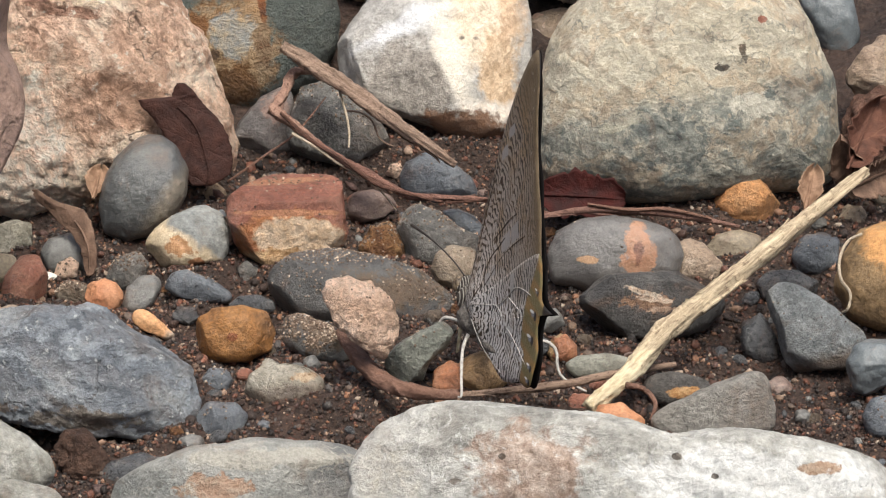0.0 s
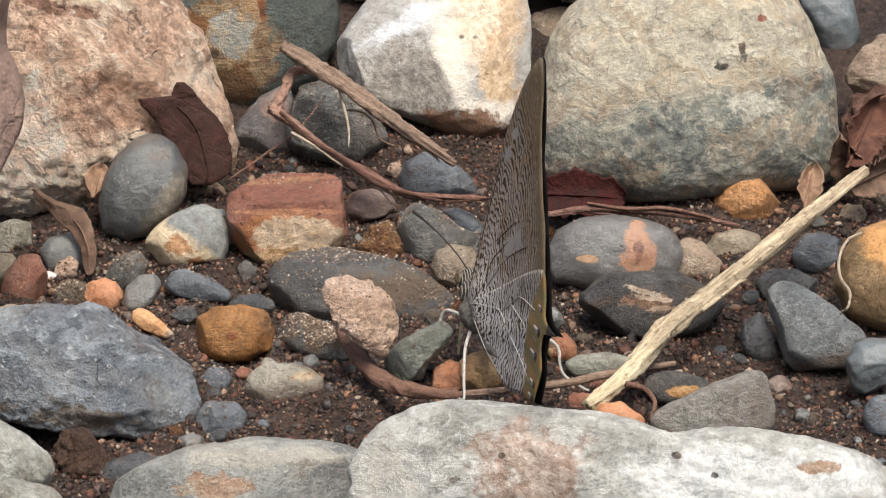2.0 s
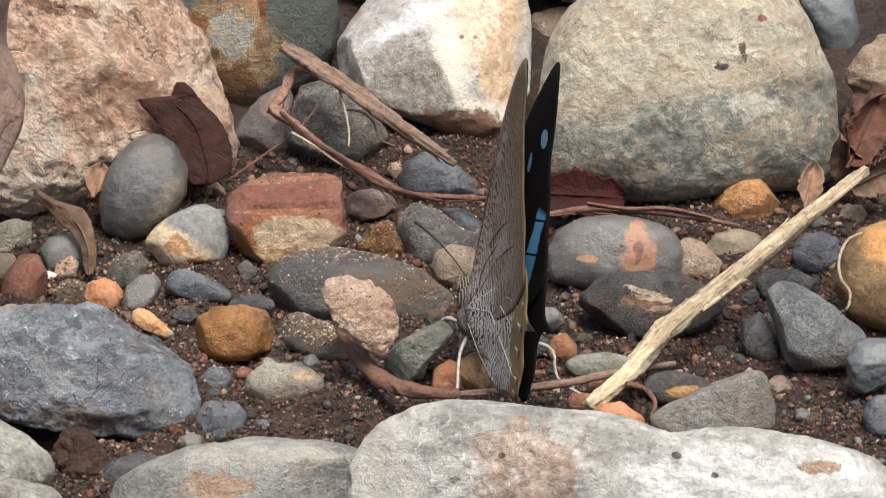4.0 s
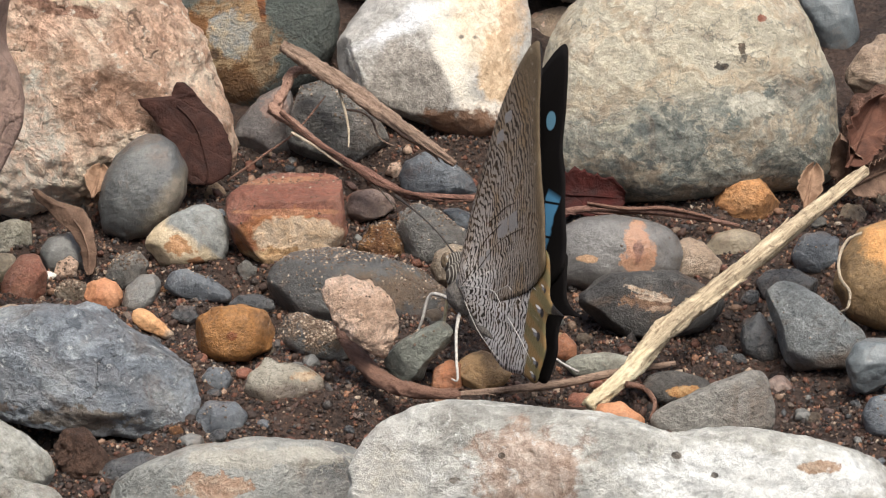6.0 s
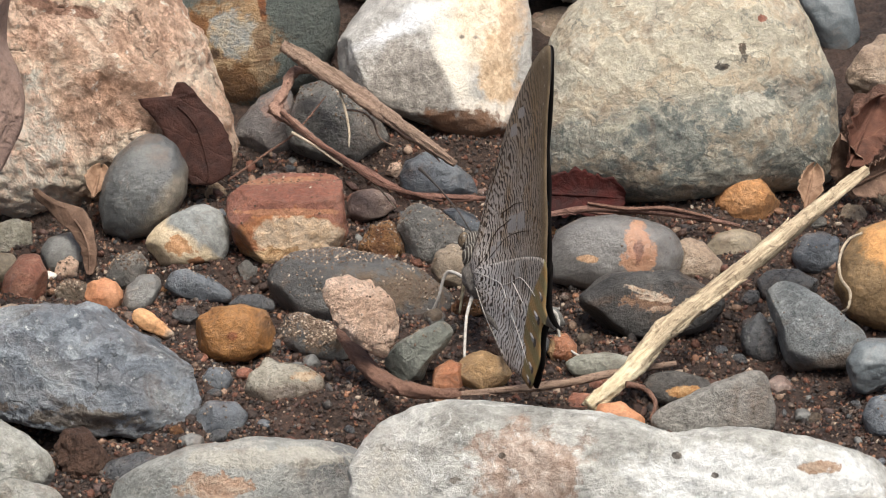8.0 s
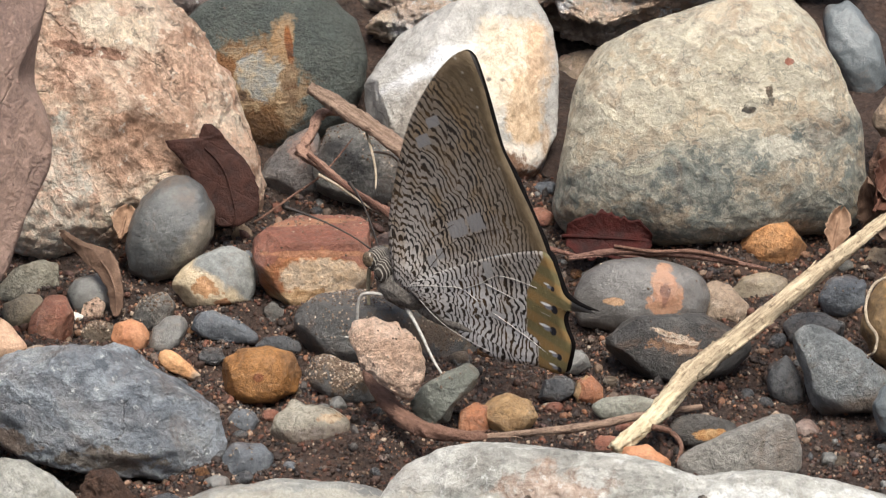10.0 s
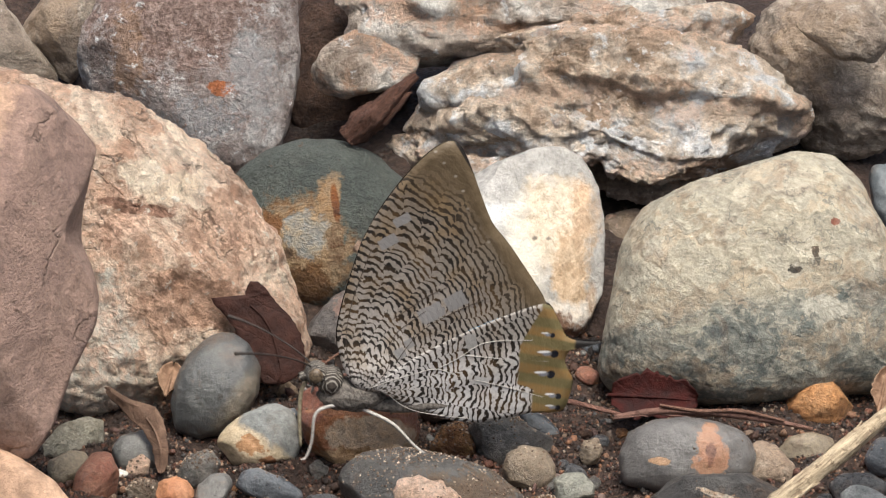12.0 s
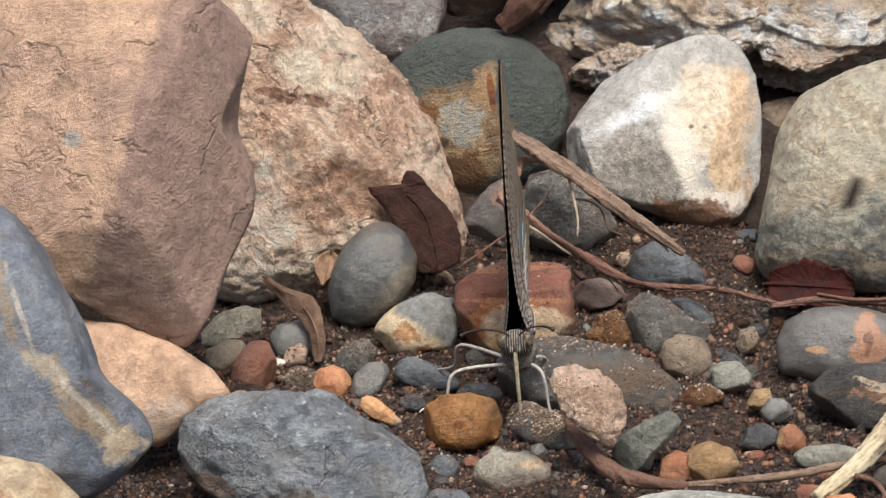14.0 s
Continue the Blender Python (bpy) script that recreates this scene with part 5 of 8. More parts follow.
stone("stone", "smooth grey dome-shaped stone with rusty blotches", "dome_grey", (0.0275, 0.0295, 0.0051), (10.9, 10.5, 10.2, 9.5, 8.5, 7.8, 7.2, 6.7, 6.3, 6.2, 6.1, 6.2, 6.2, 6.3, 6.6, 7.0, 7.7, 8.2, 8.8, 9.7, 10.2, 10.5, 11.0, 10.9, 11.0, 10.9, 9.4, 8.5, 7.9, 7.3, 6.7, 6.3, 6.0, 5.9, 5.9, 6.0, 6.3, 6.5, 6.8, 7.4, 8.2, 9.4, 10.5, 10.6), 5.6,
      sub=5, seed=44, lump=0.01, group="pebbles on the gravel")
stone("stone", "long black stone with a flaking tan patch", "black_flaked", (0.0314, 0.0128, 0.0041), (12.5, 12.6, 12.6, 11.1, 10.1, 8.3, 7.1, 6.4, 5.9, 5.5, 5.3, 5.2, 5.2, 5.3, 5.6, 6.0, 6.5, 7.4, 8.3, 9.8, 11.2, 12.1, 12.1, 11.5, 9.4, 8.1, 7.2, 6.5, 5.9, 5.5, 5.3, 5.1, 5.1, 5.2, 5.4, 5.7, 5.8, 6.1, 6.6, 7.2, 8.3, 9.6, 10.4, 11.5), 3.8,
      sub=5, seed=45, sq=2.8, lump=0.03, facets=7, grit=0.15, group="pebbles on the gravel")
stone("stone", "tan and pink angular pebble", "tan_pink", (0.0407, 0.0320, 0.0025), (3.9, 3.3, 3.0, 2.9, 2.9, 3.0, 3.3, 3.4, 3.7, 4.2, 4.4, 4.3, 4.5, 4.6, 4.7, 5.1, 5.6, 5.3, 5.2, 4.9, 4.3, 4.0, 4.0, 4.1, 4.4, 4.6, 5.0, 5.7, 5.7, 4.6), 3.3,
      sub=4, seed=46, facets=8, group="pebbles on the gravel")
stone("pebble", "flat olive-brown pebble bedded in damp gravel", "olive_brown", (0.0469, 0.0372, 0.0028), (4.4, 4.6, 4.5, 3.8, 3.4, 3.1, 3.0, 2.7, 2.6, 2.6, 2.8, 3.0, 3.4, 3.5, 3.8, 4.5, 4.2, 3.9, 3.9, 3.4, 3.0, 2.8, 2.7, 2.8, 3.0, 3.0, 3.1, 3.3, 3.8, 4.4), 2.3,
      sub=4, seed=47, group="pebbles on the gravel")
stone("stone", "ochre orange angular stone", "ochre", (0.0498, 0.0500, 0.0056), (5.6, 5.3, 4.8, 4.5, 4.3, 4.3, 4.5, 4.3, 4.2, 4.3, 4.6, 4.7, 4.7, 4.7, 4.8, 5.2, 5.8, 5.3, 5.0, 4.7, 4.3, 4.2, 4.3, 4.3, 4.3, 4.4, 4.7, 5.0, 5.7, 5.7), 3.5,
      sub=5, seed=48, sq=3, facets=9, group="pebbles on the gravel")
stone("stone", "light grey granular wedge-shaped stone", "grey_granular", (0.0565, 0.0013, 0.0056), (6.8, 5.6, 4.9, 4.5, 4.4, 4.4, 4.5, 5.0, 5.8, 6.9, 8.5, 9.2, 9.4, 8.0, 6.4, 5.6, 5.4, 5.5, 5.8, 6.4, 6.7, 7.3, 7.4, 7.4, 7.6, 8.3, 8.5, 9.0, 8.8, 8.0), 5.2,
      sub=5, seed=49, sq=2.8, facets=7, group="pebbles on the gravel")
stone("pebble", "smooth blue-grey pebble bedded in damp gravel", "slate_blue", (0.0645, -0.0098, 0.0050), (4.3, 4.1, 4.1, 4.3, 4.7, 4.6, 4.3, 4.3, 4.4, 4.2, 4.2, 4.4, 4.3, 4.2, 4.4, 4.2, 4.1, 4.2, 4.5, 4.8, 4.6, 4.6, 4.1, 3.6, 3.4, 3.3, 3.4, 3.4, 3.5, 3.8), 3.9,
      sub=5, seed=50, group="pebbles on the gravel")
stone("stone", "large brown and orange rounded stone", "brown_orange", (0.0690, 0.0165, 0.0074), (7.7, 8.2, 8.2, 8.4, 9.1, 9.8, 9.1, 8.8, 8.5, 8.2, 8.3, 7.8, 7.6, 7.7, 7.5, 7.7, 8.2, 8.1, 8.3, 8.8, 8.7, 8.4, 8.6, 8.6, 8.2, 8.2, 8.6, 8.2, 7.6, 7.5), 6.5,
      sub=5, seed=51, group="pebbles on the gravel")
stone("stone", "grey triangular slab of stone", "grey_tri", (0.0396, -0.0204, 0.0040), (9.2, 8.9, 9.0, 8.5, 6.3, 4.3, 3.4, 2.9, 2.6, 2.5, 2.5, 2.6, 2.8, 3.4, 4.4, 6.8, 9.2, 9.3, 8.1, 7.4, 6.3, 5.6, 5.3, 5.3, 5.5, 5.9, 6.5, 7.5, 9.3, 9.4), 2.8,
      sub=5, seed=52, sq=3, lump=0.02, group="pebbles on the gravel")
stone("pebble", "small dark pebble bedded in damp gravel", "blue_dark", (0.0596, 0.0332, 0.0035), (3.8, 4.0, 4.3, 4.3, 3.9, 3.8, 3.8, 3.4, 3.2, 3.2, 3.3, 3.2, 3.1, 3.1, 3.3, 3.7, 3.8, 3.7, 3.7, 3.9, 3.8, 3.5, 3.5, 3.6, 3.6, 3.5, 3.6, 3.8, 4.0, 3.8), 2.9,
      sub=4, seed=53, group="pebbles on the gravel")
stone("pebble", "small dark pebble bedded in damp gravel", "black_wet", (0.0544, 0.0232, 0.0021), (5.0, 5.1, 4.2, 3.7, 3.4, 3.3, 3.1, 3.0, 3.0, 3.1, 3.3, 3.8, 4.2, 4.5, 5.1, 4.6, 4.3, 4.2, 3.4, 3.0, 2.8, 2.7, 2.8, 3.0, 3.0, 3.0, 3.2, 3.5, 4.2, 5.1), 2.4,
      sub=4, seed=54, group="pebbles on the gravel")
stone("pebble", "small dark pebble bedded in damp gravel", "black_wet", (0.0487, 0.0055, 0.0021), (2.4, 2.3, 2.3, 2.3, 2.4, 2.6, 3.0, 3.7, 4.1, 3.8, 3.7, 3.5, 3.1, 3.0, 2.9, 3.0, 2.9, 3.0, 3.2, 3.5, 3.5, 3.6, 3.9, 4.4, 4.3, 4.4, 4.5, 3.4, 2.8, 2.5), 2.4,
      sub=4, seed=55, group="pebbles on the gravel")
stone("pebble", "flat orange pebble bedded in damp gravel", "orange", (0.0260, -0.0205, 0.0016), (3.8, 3.3, 2.7, 2.5, 2.3, 2.3, 2.3, 2.5, 2.5, 2.5, 2.7, 3.1, 3.8, 3.8, 4.1, 4.1, 3.9, 3.8, 3.2, 2.7, 2.5, 2.4, 2.4, 2.5, 2.5, 2.6, 2.9, 3.4, 4.3, 4.1), 2.0,
      sub=4, seed=56, group="pebbles on the gravel")
stone("pebble", "reddish brown pebble bedded in damp gravel", "red_brown", (0.0208, -0.0141, 0.0010), (2.6, 2.3, 2.1, 2.0, 1.8, 1.6, 1.5, 1.5, 1.5, 1.6, 1.9, 2.2, 2.2, 2.3, 2.6, 2.7, 2.5, 2.4, 2.4, 2.3, 1.9, 1.8, 1.7, 1.7, 1.8, 1.9, 2.0, 2.1, 2.2, 2.5), 1.3,
      sub=4, seed=57, group="pebbles on the gravel")
stone("pebble", "flat grey pebble bedded in damp gravel", "grey_green", (0.0237, -0.0015, 0.0010), (5.5, 5.2, 3.7, 2.8, 2.3, 2.1, 1.9, 1.8, 1.7, 1.8, 1.9, 2.2, 2.7, 3.6, 4.3, 5.5, 4.6, 4.0, 3.1, 2.4, 2.1, 1.9, 1.8, 1.8, 1.9, 2.1, 2.4, 3.1, 3.6, 4.4), 1.4,
      sub=4, seed=58, group="pebbles on the gravel")
stone("pebble", "black pebble with an orange streak", "black_orange", (0.0349, -0.0106, 0.0017), (5.2, 5.2, 4.0, 3.3, 2.9, 2.7, 2.6, 2.6, 2.6, 2.7, 2.9, 3.3, 4.0, 4.7, 5.0, 5.1, 4.5, 4.3, 3.8, 3.1, 2.8, 2.6, 2.5, 2.6, 2.7, 2.9, 3.0, 3.3, 3.9, 5.1), 2.1,
      sub=4, seed=59, group="pebbles on the gravel")
stone("pebble", "smooth orange round pebble", "orange", (-0.0532, 0.0189, 0.0027), (3.1, 3.0, 2.9, 3.0, 3.0, 2.8, 2.8, 2.9, 2.9, 2.8, 2.9, 3.0, 3.2, 3.0, 3.0, 3.1, 2.9, 2.8, 2.9, 2.9, 2.8, 2.8, 2.8, 2.9, 2.8, 2.8, 3.0, 3.1, 2.9, 2.9), 2.4,
      sub=5, seed=60, lump=0.01, group="pebbles on the gravel")
stone("pebble", "smooth mid-grey oval pebble", "mid_grey", (-0.0472, 0.0192, 0.0027), (2.4, 2.7, 3.2, 3.7, 4.0, 3.9, 3.5, 3.3, 3.1, 2.8, 2.6, 2.5, 2.6, 2.6, 2.6, 2.7, 2.9, 3.3, 3.7, 4.0, 3.8, 3.5, 3.2, 2.7, 2.4, 2.3, 2.2, 2.3, 2.2, 2.3), 2.5,
      sub=4, seed=61, lump=0.01, group="pebbles on the gravel")
stone("pebble", "dark red angular pebble", "red_brown", (-0.0660, 0.0226, 0.0038), (3.6, 3.8, 3.9, 3.9, 4.1, 4.5, 4.4, 4.2, 4.1, 3.6, 3.1, 2.9, 2.8, 2.8, 3.0, 3.1, 3.3, 3.8, 4.7, 4.6, 4.7, 4.5, 4.3, 4.3, 4.5, 4.7, 4.1, 3.8, 3.7, 3.6), 3.0,
      sub=4, seed=62, sq=2.8, facets=9, group="pebbles on the gravel")
stone("pebble", "wet blue-black streaked pebble", "blue_dark", (-0.0391, 0.0238, 0.0022), (4.2, 3.3, 2.8, 2.4, 2.1, 2.0, 2.0, 2.1, 2.2, 2.6, 3.1, 3.5, 4.1, 4.8, 5.2, 5.3, 4.2, 3.6, 3.0, 2.6, 2.4, 2.3, 2.3, 2.5, 2.7, 3.1, 3.6, 4.6, 6.1, 5.8), 2.1,
      sub=4, seed=63, group="pebbles on the gravel")
stone("pebble", "flat black pebble bedded in damp gravel", "black_wet", (-0.0300, 0.0186, 0.0014), (3.6, 3.4, 2.7, 2.3, 2.1, 1.9, 1.7, 1.6, 1.6, 1.6, 1.8, 2.0, 2.5, 2.8, 3.1, 3.6, 3.2, 3.0, 2.3, 2.0, 1.7, 1.6, 1.6, 1.7, 1.7, 1.8, 2.0, 2.3, 2.9, 3.6), 1.3,
      sub=4, seed=64, group="pebbles on the gravel")
stone("pebble", "orange elongated pebble with a pale end", "orange_pale", (-0.0447, 0.0100, 0.0021), (1.8, 1.5, 1.3, 1.2, 1.2, 1.2, 1.3, 1.5, 1.8, 2.3, 2.8, 3.4, 3.7, 3.6, 3.4, 2.9, 2.3, 1.8, 1.5, 1.4, 1.3, 1.3, 1.4, 1.5, 1.8, 2.2, 3.2, 3.7, 3.5, 2.3), 2.0,
      sub=4, seed=65, group="pebbles on the gravel")
stone("pebble", "brown-yellow translucent rounded pebble", "honey", (-0.0320, 0.0042, 0.0035), (6.5, 6.3, 6.2, 6.0, 5.2, 4.8, 4.7, 4.4, 4.3, 4.4, 4.7, 5.1, 5.4, 6.0, 6.2, 6.5, 6.4, 6.4, 5.8, 5.3, 5.1, 4.6, 4.4, 4.3, 4.5, 4.8, 4.9, 5.4, 6.2, 6.2), 3.8,
      sub=5, seed=66, lump=0.015, group="pebbles on the gravel")
stone("pebble", "small dark flat pebble", "black_wet", (-0.0402, 0.0158, 0.0010), (2.1, 1.9, 1.8, 1.9, 1.7, 1.5, 1.4, 1.3, 1.4, 1.5, 1.6, 1.9, 1.8, 1.9, 2.0, 2.2, 2.2, 2.1, 2.0, 1.7, 1.5, 1.4, 1.4, 1.4, 1.5, 1.6, 1.6, 1.8, 2.0, 2.4), 1.2,
      sub=4, seed=67, group="pebbles on the gravel")
stone("pebble", "dark blue pebble dusted with sand", "dark_dusty", (-0.0196, 0.0034, 0.0029), (4.7, 3.8, 3.3, 3.1, 3.0, 2.9, 2.9, 3.0, 3.3, 3.9, 4.6, 5.1, 5.7, 5.6, 5.6, 4.9, 4.4, 3.8, 3.4, 3.3, 3.3, 3.2, 3.2, 3.4, 3.8, 4.5, 5.0, 5.5, 6.0, 5.2), 3.2,
      sub=5, seed=68, group="pebbles on the gravel")
stone("stone", "translucent cream angular quartz", "cream_quartz", (-0.0237, -0.0115, 0.0032), (5.9, 5.5, 4.7, 4.1, 3.3, 2.9, 2.7, 2.6, 2.6, 2.8, 4.2, 4.5, 4.3, 4.7, 5.4, 5.6, 6.0, 6.1, 6.0, 5.1, 4.6, 4.4, 4.2, 4.1, 4.2, 4.5, 5.0, 5.3, 5.8, 6.1), 3.4,
      sub=4, seed=69, sq=3, facets=7, group="pebbles on the gravel")
stone("stone", "mud-coated grey-brown stone bedded in damp gravel", "mud_stone", (-0.0226, -0.0144, 0.0007), (4.7, 4.6, 3.6, 3.1, 2.5, 2.2, 2.0, 2.0, 2.0, 2.1, 2.3, 2.8, 3.6, 4.3, 5.1, 4.7, 4.4, 3.4, 2.9, 2.6, 2.4, 2.1, 2.0, 1.9, 2.0, 2.1, 2.4, 2.9, 3.8, 4.2), 1.7,
      sub=4, seed=70, lump=0.06, group="pebbles on the gravel")
stone("pebble", "dark slate pebble bedded in damp gravel", "blue_dark", (-0.0341, -0.0068, 0.0011), (2.6, 2.4, 2.2, 2.2, 2.2, 2.0, 1.9, 1.8, 1.9, 2.0, 2.2, 2.4, 2.4, 2.4, 2.5, 2.5, 2.3, 2.2, 2.2, 2.3, 2.0, 1.9, 1.8, 1.9, 2.0, 2.2, 2.4, 2.3, 2.3, 2.4), 1.6,
      sub=4, seed=71, group="pebbles on the gravel")
stone("pebble", "dark slate pebble with pale flecks", "blue_dark", (-0.0326, -0.0206, 0.0015), (3.7, 3.9, 3.7, 3.6, 3.7, 3.3, 3.0, 2.8, 2.8, 3.0, 3.3, 3.5, 3.4, 3.5, 3.8, 3.8, 3.7, 3.9, 3.7, 3.3, 3.1, 3.0, 2.7, 2.6, 2.5, 2.6, 2.9, 3.3, 3.6, 3.6), 2.3,
      sub=4, seed=72, group="pebbles on the gravel")
stone("stone", "green-grey wedge-shaped stone bedded in damp gravel", "green_wedge", (-0.0035, -0.0061, 0.0058), (3.3, 4.5, 5.3, 6.7, 6.7, 4.7, 3.7, 3.1, 2.8, 2.6, 2.5, 2.6, 2.8, 3.1, 3.7, 4.3, 5.2, 5.8, 5.8, 5.5, 5.5, 5.1, 4.6, 4.3, 3.1, 2.5, 2.2, 2.2, 2.4, 2.7), 4.0,
      sub=5, seed=73, facets=8, group="pebbles on the gravel")
stone("pebble", "terracotta red pebble bedded in damp gravel", "terracotta", (0.0008, -0.0078, 0.0020), (2.6, 2.6, 2.7, 3.0, 2.8, 2.6, 2.5, 2.6, 2.5, 2.3, 2.3, 2.3, 2.5, 2.5, 2.4, 2.5, 2.6, 3.0, 2.9, 3.0, 2.9, 2.7, 2.6, 2.6, 2.8, 2.7, 2.6, 2.7, 3.0, 2.7), 2.1,
      sub=4, seed=74, facets=7, group="pebbles on the gravel")
stone("stone", "ochre-tan angular pebble bedded in damp gravel", "ochre_tan", (0.0062, -0.0068, 0.0025), (4.2, 3.9, 3.7, 3.6, 3.2, 3.0, 3.0, 3.1, 3.2, 3.1, 3.2, 3.4, 3.8, 4.1, 4.1, 4.3, 4.5, 4.5, 4.3, 3.9, 3.8, 3.3, 3.1, 3.0, 3.1, 3.3, 3.7, 3.8, 4.0, 4.3), 2.6,
      sub=4, seed=75, facets=9, group="pebbles on the gravel")
stone("stone", "greenish cream rough stone", "cream_rough", (-0.0700, 0.0396, 0.0033), (3.4, 3.4, 3.3, 3.2, 3.2, 3.3, 3.2, 2.9, 2.8, 2.9, 3.0, 3.4, 3.4, 3.3, 3.2, 3.4, 3.7, 3.6, 3.7, 3.8, 3.3, 3.1, 3.0, 3.1, 3.2, 3.2, 3.3, 3.6, 3.9, 3.6), 2.5,
      sub=4, seed=76, lump=0.04, facets=8, group="pebbles on the gravel")
stone("stone", "pale rough angular stone", "cream_rough", (-0.0721, 0.0394, 0.0023), (5.8, 5.8, 6.0, 6.3, 5.0, 4.3, 3.7, 3.2, 3.0, 2.9, 2.9, 3.1, 3.1, 3.2, 3.4, 3.9, 4.8, 6.0, 4.9, 4.3, 4.0, 3.9, 3.5, 3.3, 3.2, 3.3, 3.6, 4.0, 4.5, 5.1), 3.0,
      sub=4, seed=77, lump=0.04, facets=8, group="pebbles on the gravel")
stone("pebble", "olive-grey pebble bedded in damp gravel", "olive_brown", (-0.0709, 0.0274, 0.0029), (3.6, 3.5, 3.5, 3.8, 3.9, 3.4, 3.1, 3.0, 2.9, 2.7, 2.7, 2.8, 3.0, 3.3, 3.3, 3.4, 3.7, 3.5, 3.3, 3.2, 3.2, 3.0, 2.9, 2.9, 3.1, 3.2, 3.0, 3.0, 3.2, 3.5), 2.4,
      sub=4, seed=78, group="pebbles on the gravel")
stone("pebble", "grey pebble with soil on it", "mid_grey", (-0.0610, 0.0335, 0.0031), (4.0, 4.1, 4.1, 3.7, 3.6, 3.7, 3.8, 3.5, 3.3, 3.2, 3.4, 3.6, 3.4, 3.4, 3.5, 3.8, 4.0, 4.1, 4.3, 4.4, 3.9, 3.7, 3.6, 3.7, 3.6, 3.6, 3.8, 4.3, 4.4, 4.1), 2.9,
      sub=4, seed=79, group="pebbles on the gravel")
stone("pebble", "small pinkish white pebble", "pink_flake", (-0.0601, 0.0303, 0.0022), (1.9, 2.0, 2.1, 2.0, 1.9, 2.0, 2.1, 1.8, 1.7, 1.6, 1.6, 1.7, 1.7, 1.7, 1.6, 1.7, 1.9, 2.2, 2.2, 2.0, 2.0, 2.1, 1.9, 1.8, 1.8, 1.9, 2.1, 2.1, 1.9, 1.9), 1.6,
      sub=4, seed=80, group="pebbles on the gravel")
stone("pebble", "small grey-brown pebble bedded in damp gravel", "mud_stone", (-0.0582, 0.0220, 0.0016), (2.9, 2.6, 2.5, 2.5, 2.5, 2.2, 2.1, 2.0, 2.1, 2.3, 2.6, 2.6, 2.6, 2.7, 3.0, 3.0, 2.8, 2.8, 2.8, 2.5, 2.3, 2.1, 2.1, 2.2, 2.3, 2.3, 2.3, 2.4, 2.6, 3.0), 1.8,
      sub=4, seed=81, group="pebbles on the gravel")
stone("pebble", "small orange pebble bedded in damp gravel", "terracotta", (0.0183, 0.0026, 0.0018), (2.1, 2.2, 2.1, 2.0, 2.0, 2.0, 2.2, 2.3, 2.1, 2.0, 2.0, 2.1, 2.0, 1.9, 1.8, 1.9, 2.0, 2.3, 2.2, 2.1, 2.0, 2.1, 2.2, 2.3, 2.2, 2.2, 2.3, 2.6, 2.3, 2.2), 1.7,
      sub=4, seed=82, group="pebbles on the gravel")
stone("pebble", "dark wet pebble bedded in damp gravel", "black_wet", (0.0135, 0.0037, 0.0016), (2.9, 3.1, 2.8, 2.5, 2.4, 2.4, 2.3, 2.0, 1.9, 1.8, 1.8, 2.0, 2.2, 2.4, 2.4, 2.5, 2.8, 3.4, 2.8, 2.5, 2.3, 2.2, 2.2, 2.1, 2.1, 2.1, 2.3, 2.6, 3.0, 2.9), 1.8,
      sub=4, seed=83, group="pebbles on the gravel")
stone("pebble", "rust-red flat pebble bedded in damp gravel", "rust", (0.0049, 0.0181, 0.0015), (3.7, 3.8, 3.1, 2.5, 2.2, 2.0, 1.9, 1.8, 1.7, 1.8, 1.9, 2.1, 2.5, 2.8, 3.1, 3.5, 3.7, 3.7, 3.0, 2.4, 2.1, 1.9, 1.9, 1.8, 1.7, 1.8, 1.9, 2.2, 2.7, 3.8), 1.5,
      sub=4, seed=84, group="pebbles on the gravel")
stone("pebble", "small tan angular pebble", "ochre_tan", (0.0138, 0.0167, 0.0016), (1.9, 2.1, 2.0, 2.1, 2.2, 2.0, 1.8, 1.7, 1.6, 1.7, 1.7, 1.6, 1.6, 1.6, 1.7, 1.9, 2.1, 2.0, 2.1, 2.2, 2.1, 1.9, 1.8, 1.8, 1.8, 1.6, 1.5, 1.5, 1.6, 1.7), 1.5,
      sub=4, seed=85, facets=8, group="pebbles on the gravel")
stone("pebble", "small grey angular pebble", "mid_grey", (0.0162, 0.0126, 0.0017), (2.6, 2.5, 2.5, 2.6, 2.6, 2.3, 2.1, 2.0, 2.0, 2.0, 2.2, 2.1, 2.0, 2.0, 2.1, 2.4, 2.8, 2.7, 2.7, 2.5, 2.2, 2.0, 1.9, 2.0, 2.1, 2.0, 2.1, 2.2, 2.5, 2.9), 1.6,
      sub=4, seed=86, facets=8, group="pebbles on the gravel")
stone("pebble", "brownish pebble bedded in damp gravel", "tan_round", (0.0123, 0.0369, 0.0023), (1.8, 1.9, 1.9, 1.9, 2.1, 2.3, 2.3, 2.1, 1.9, 1.9, 2.0, 1.9, 1.8, 1.7, 1.7, 1.7, 1.9, 2.0, 2.1, 2.2, 2.5, 2.3, 2.2, 2.1, 2.1, 2.2, 1.9, 1.8, 1.7, 1.7), 1.6,
      sub=4, seed=87, group="pebbles on the gravel")
stone("pebble", "small orange pebble bedded in damp gravel", "ochre_tan", (0.0177, 0.0027, 0.0018), (1.6, 1.7, 1.7, 1.7, 1.7, 1.9, 2.2, 2.3, 2.1, 2.0, 2.0, 2.0, 1.7, 1.6, 1.6, 1.6, 1.7, 1.9, 1.9, 2.0, 2.2, 2.5, 2.3, 2.3, 2.3, 2.0, 1.7, 1.6, 1.5, 1.5), 1.4,
      sub=4, seed=88, group="pebbles on the gravel")
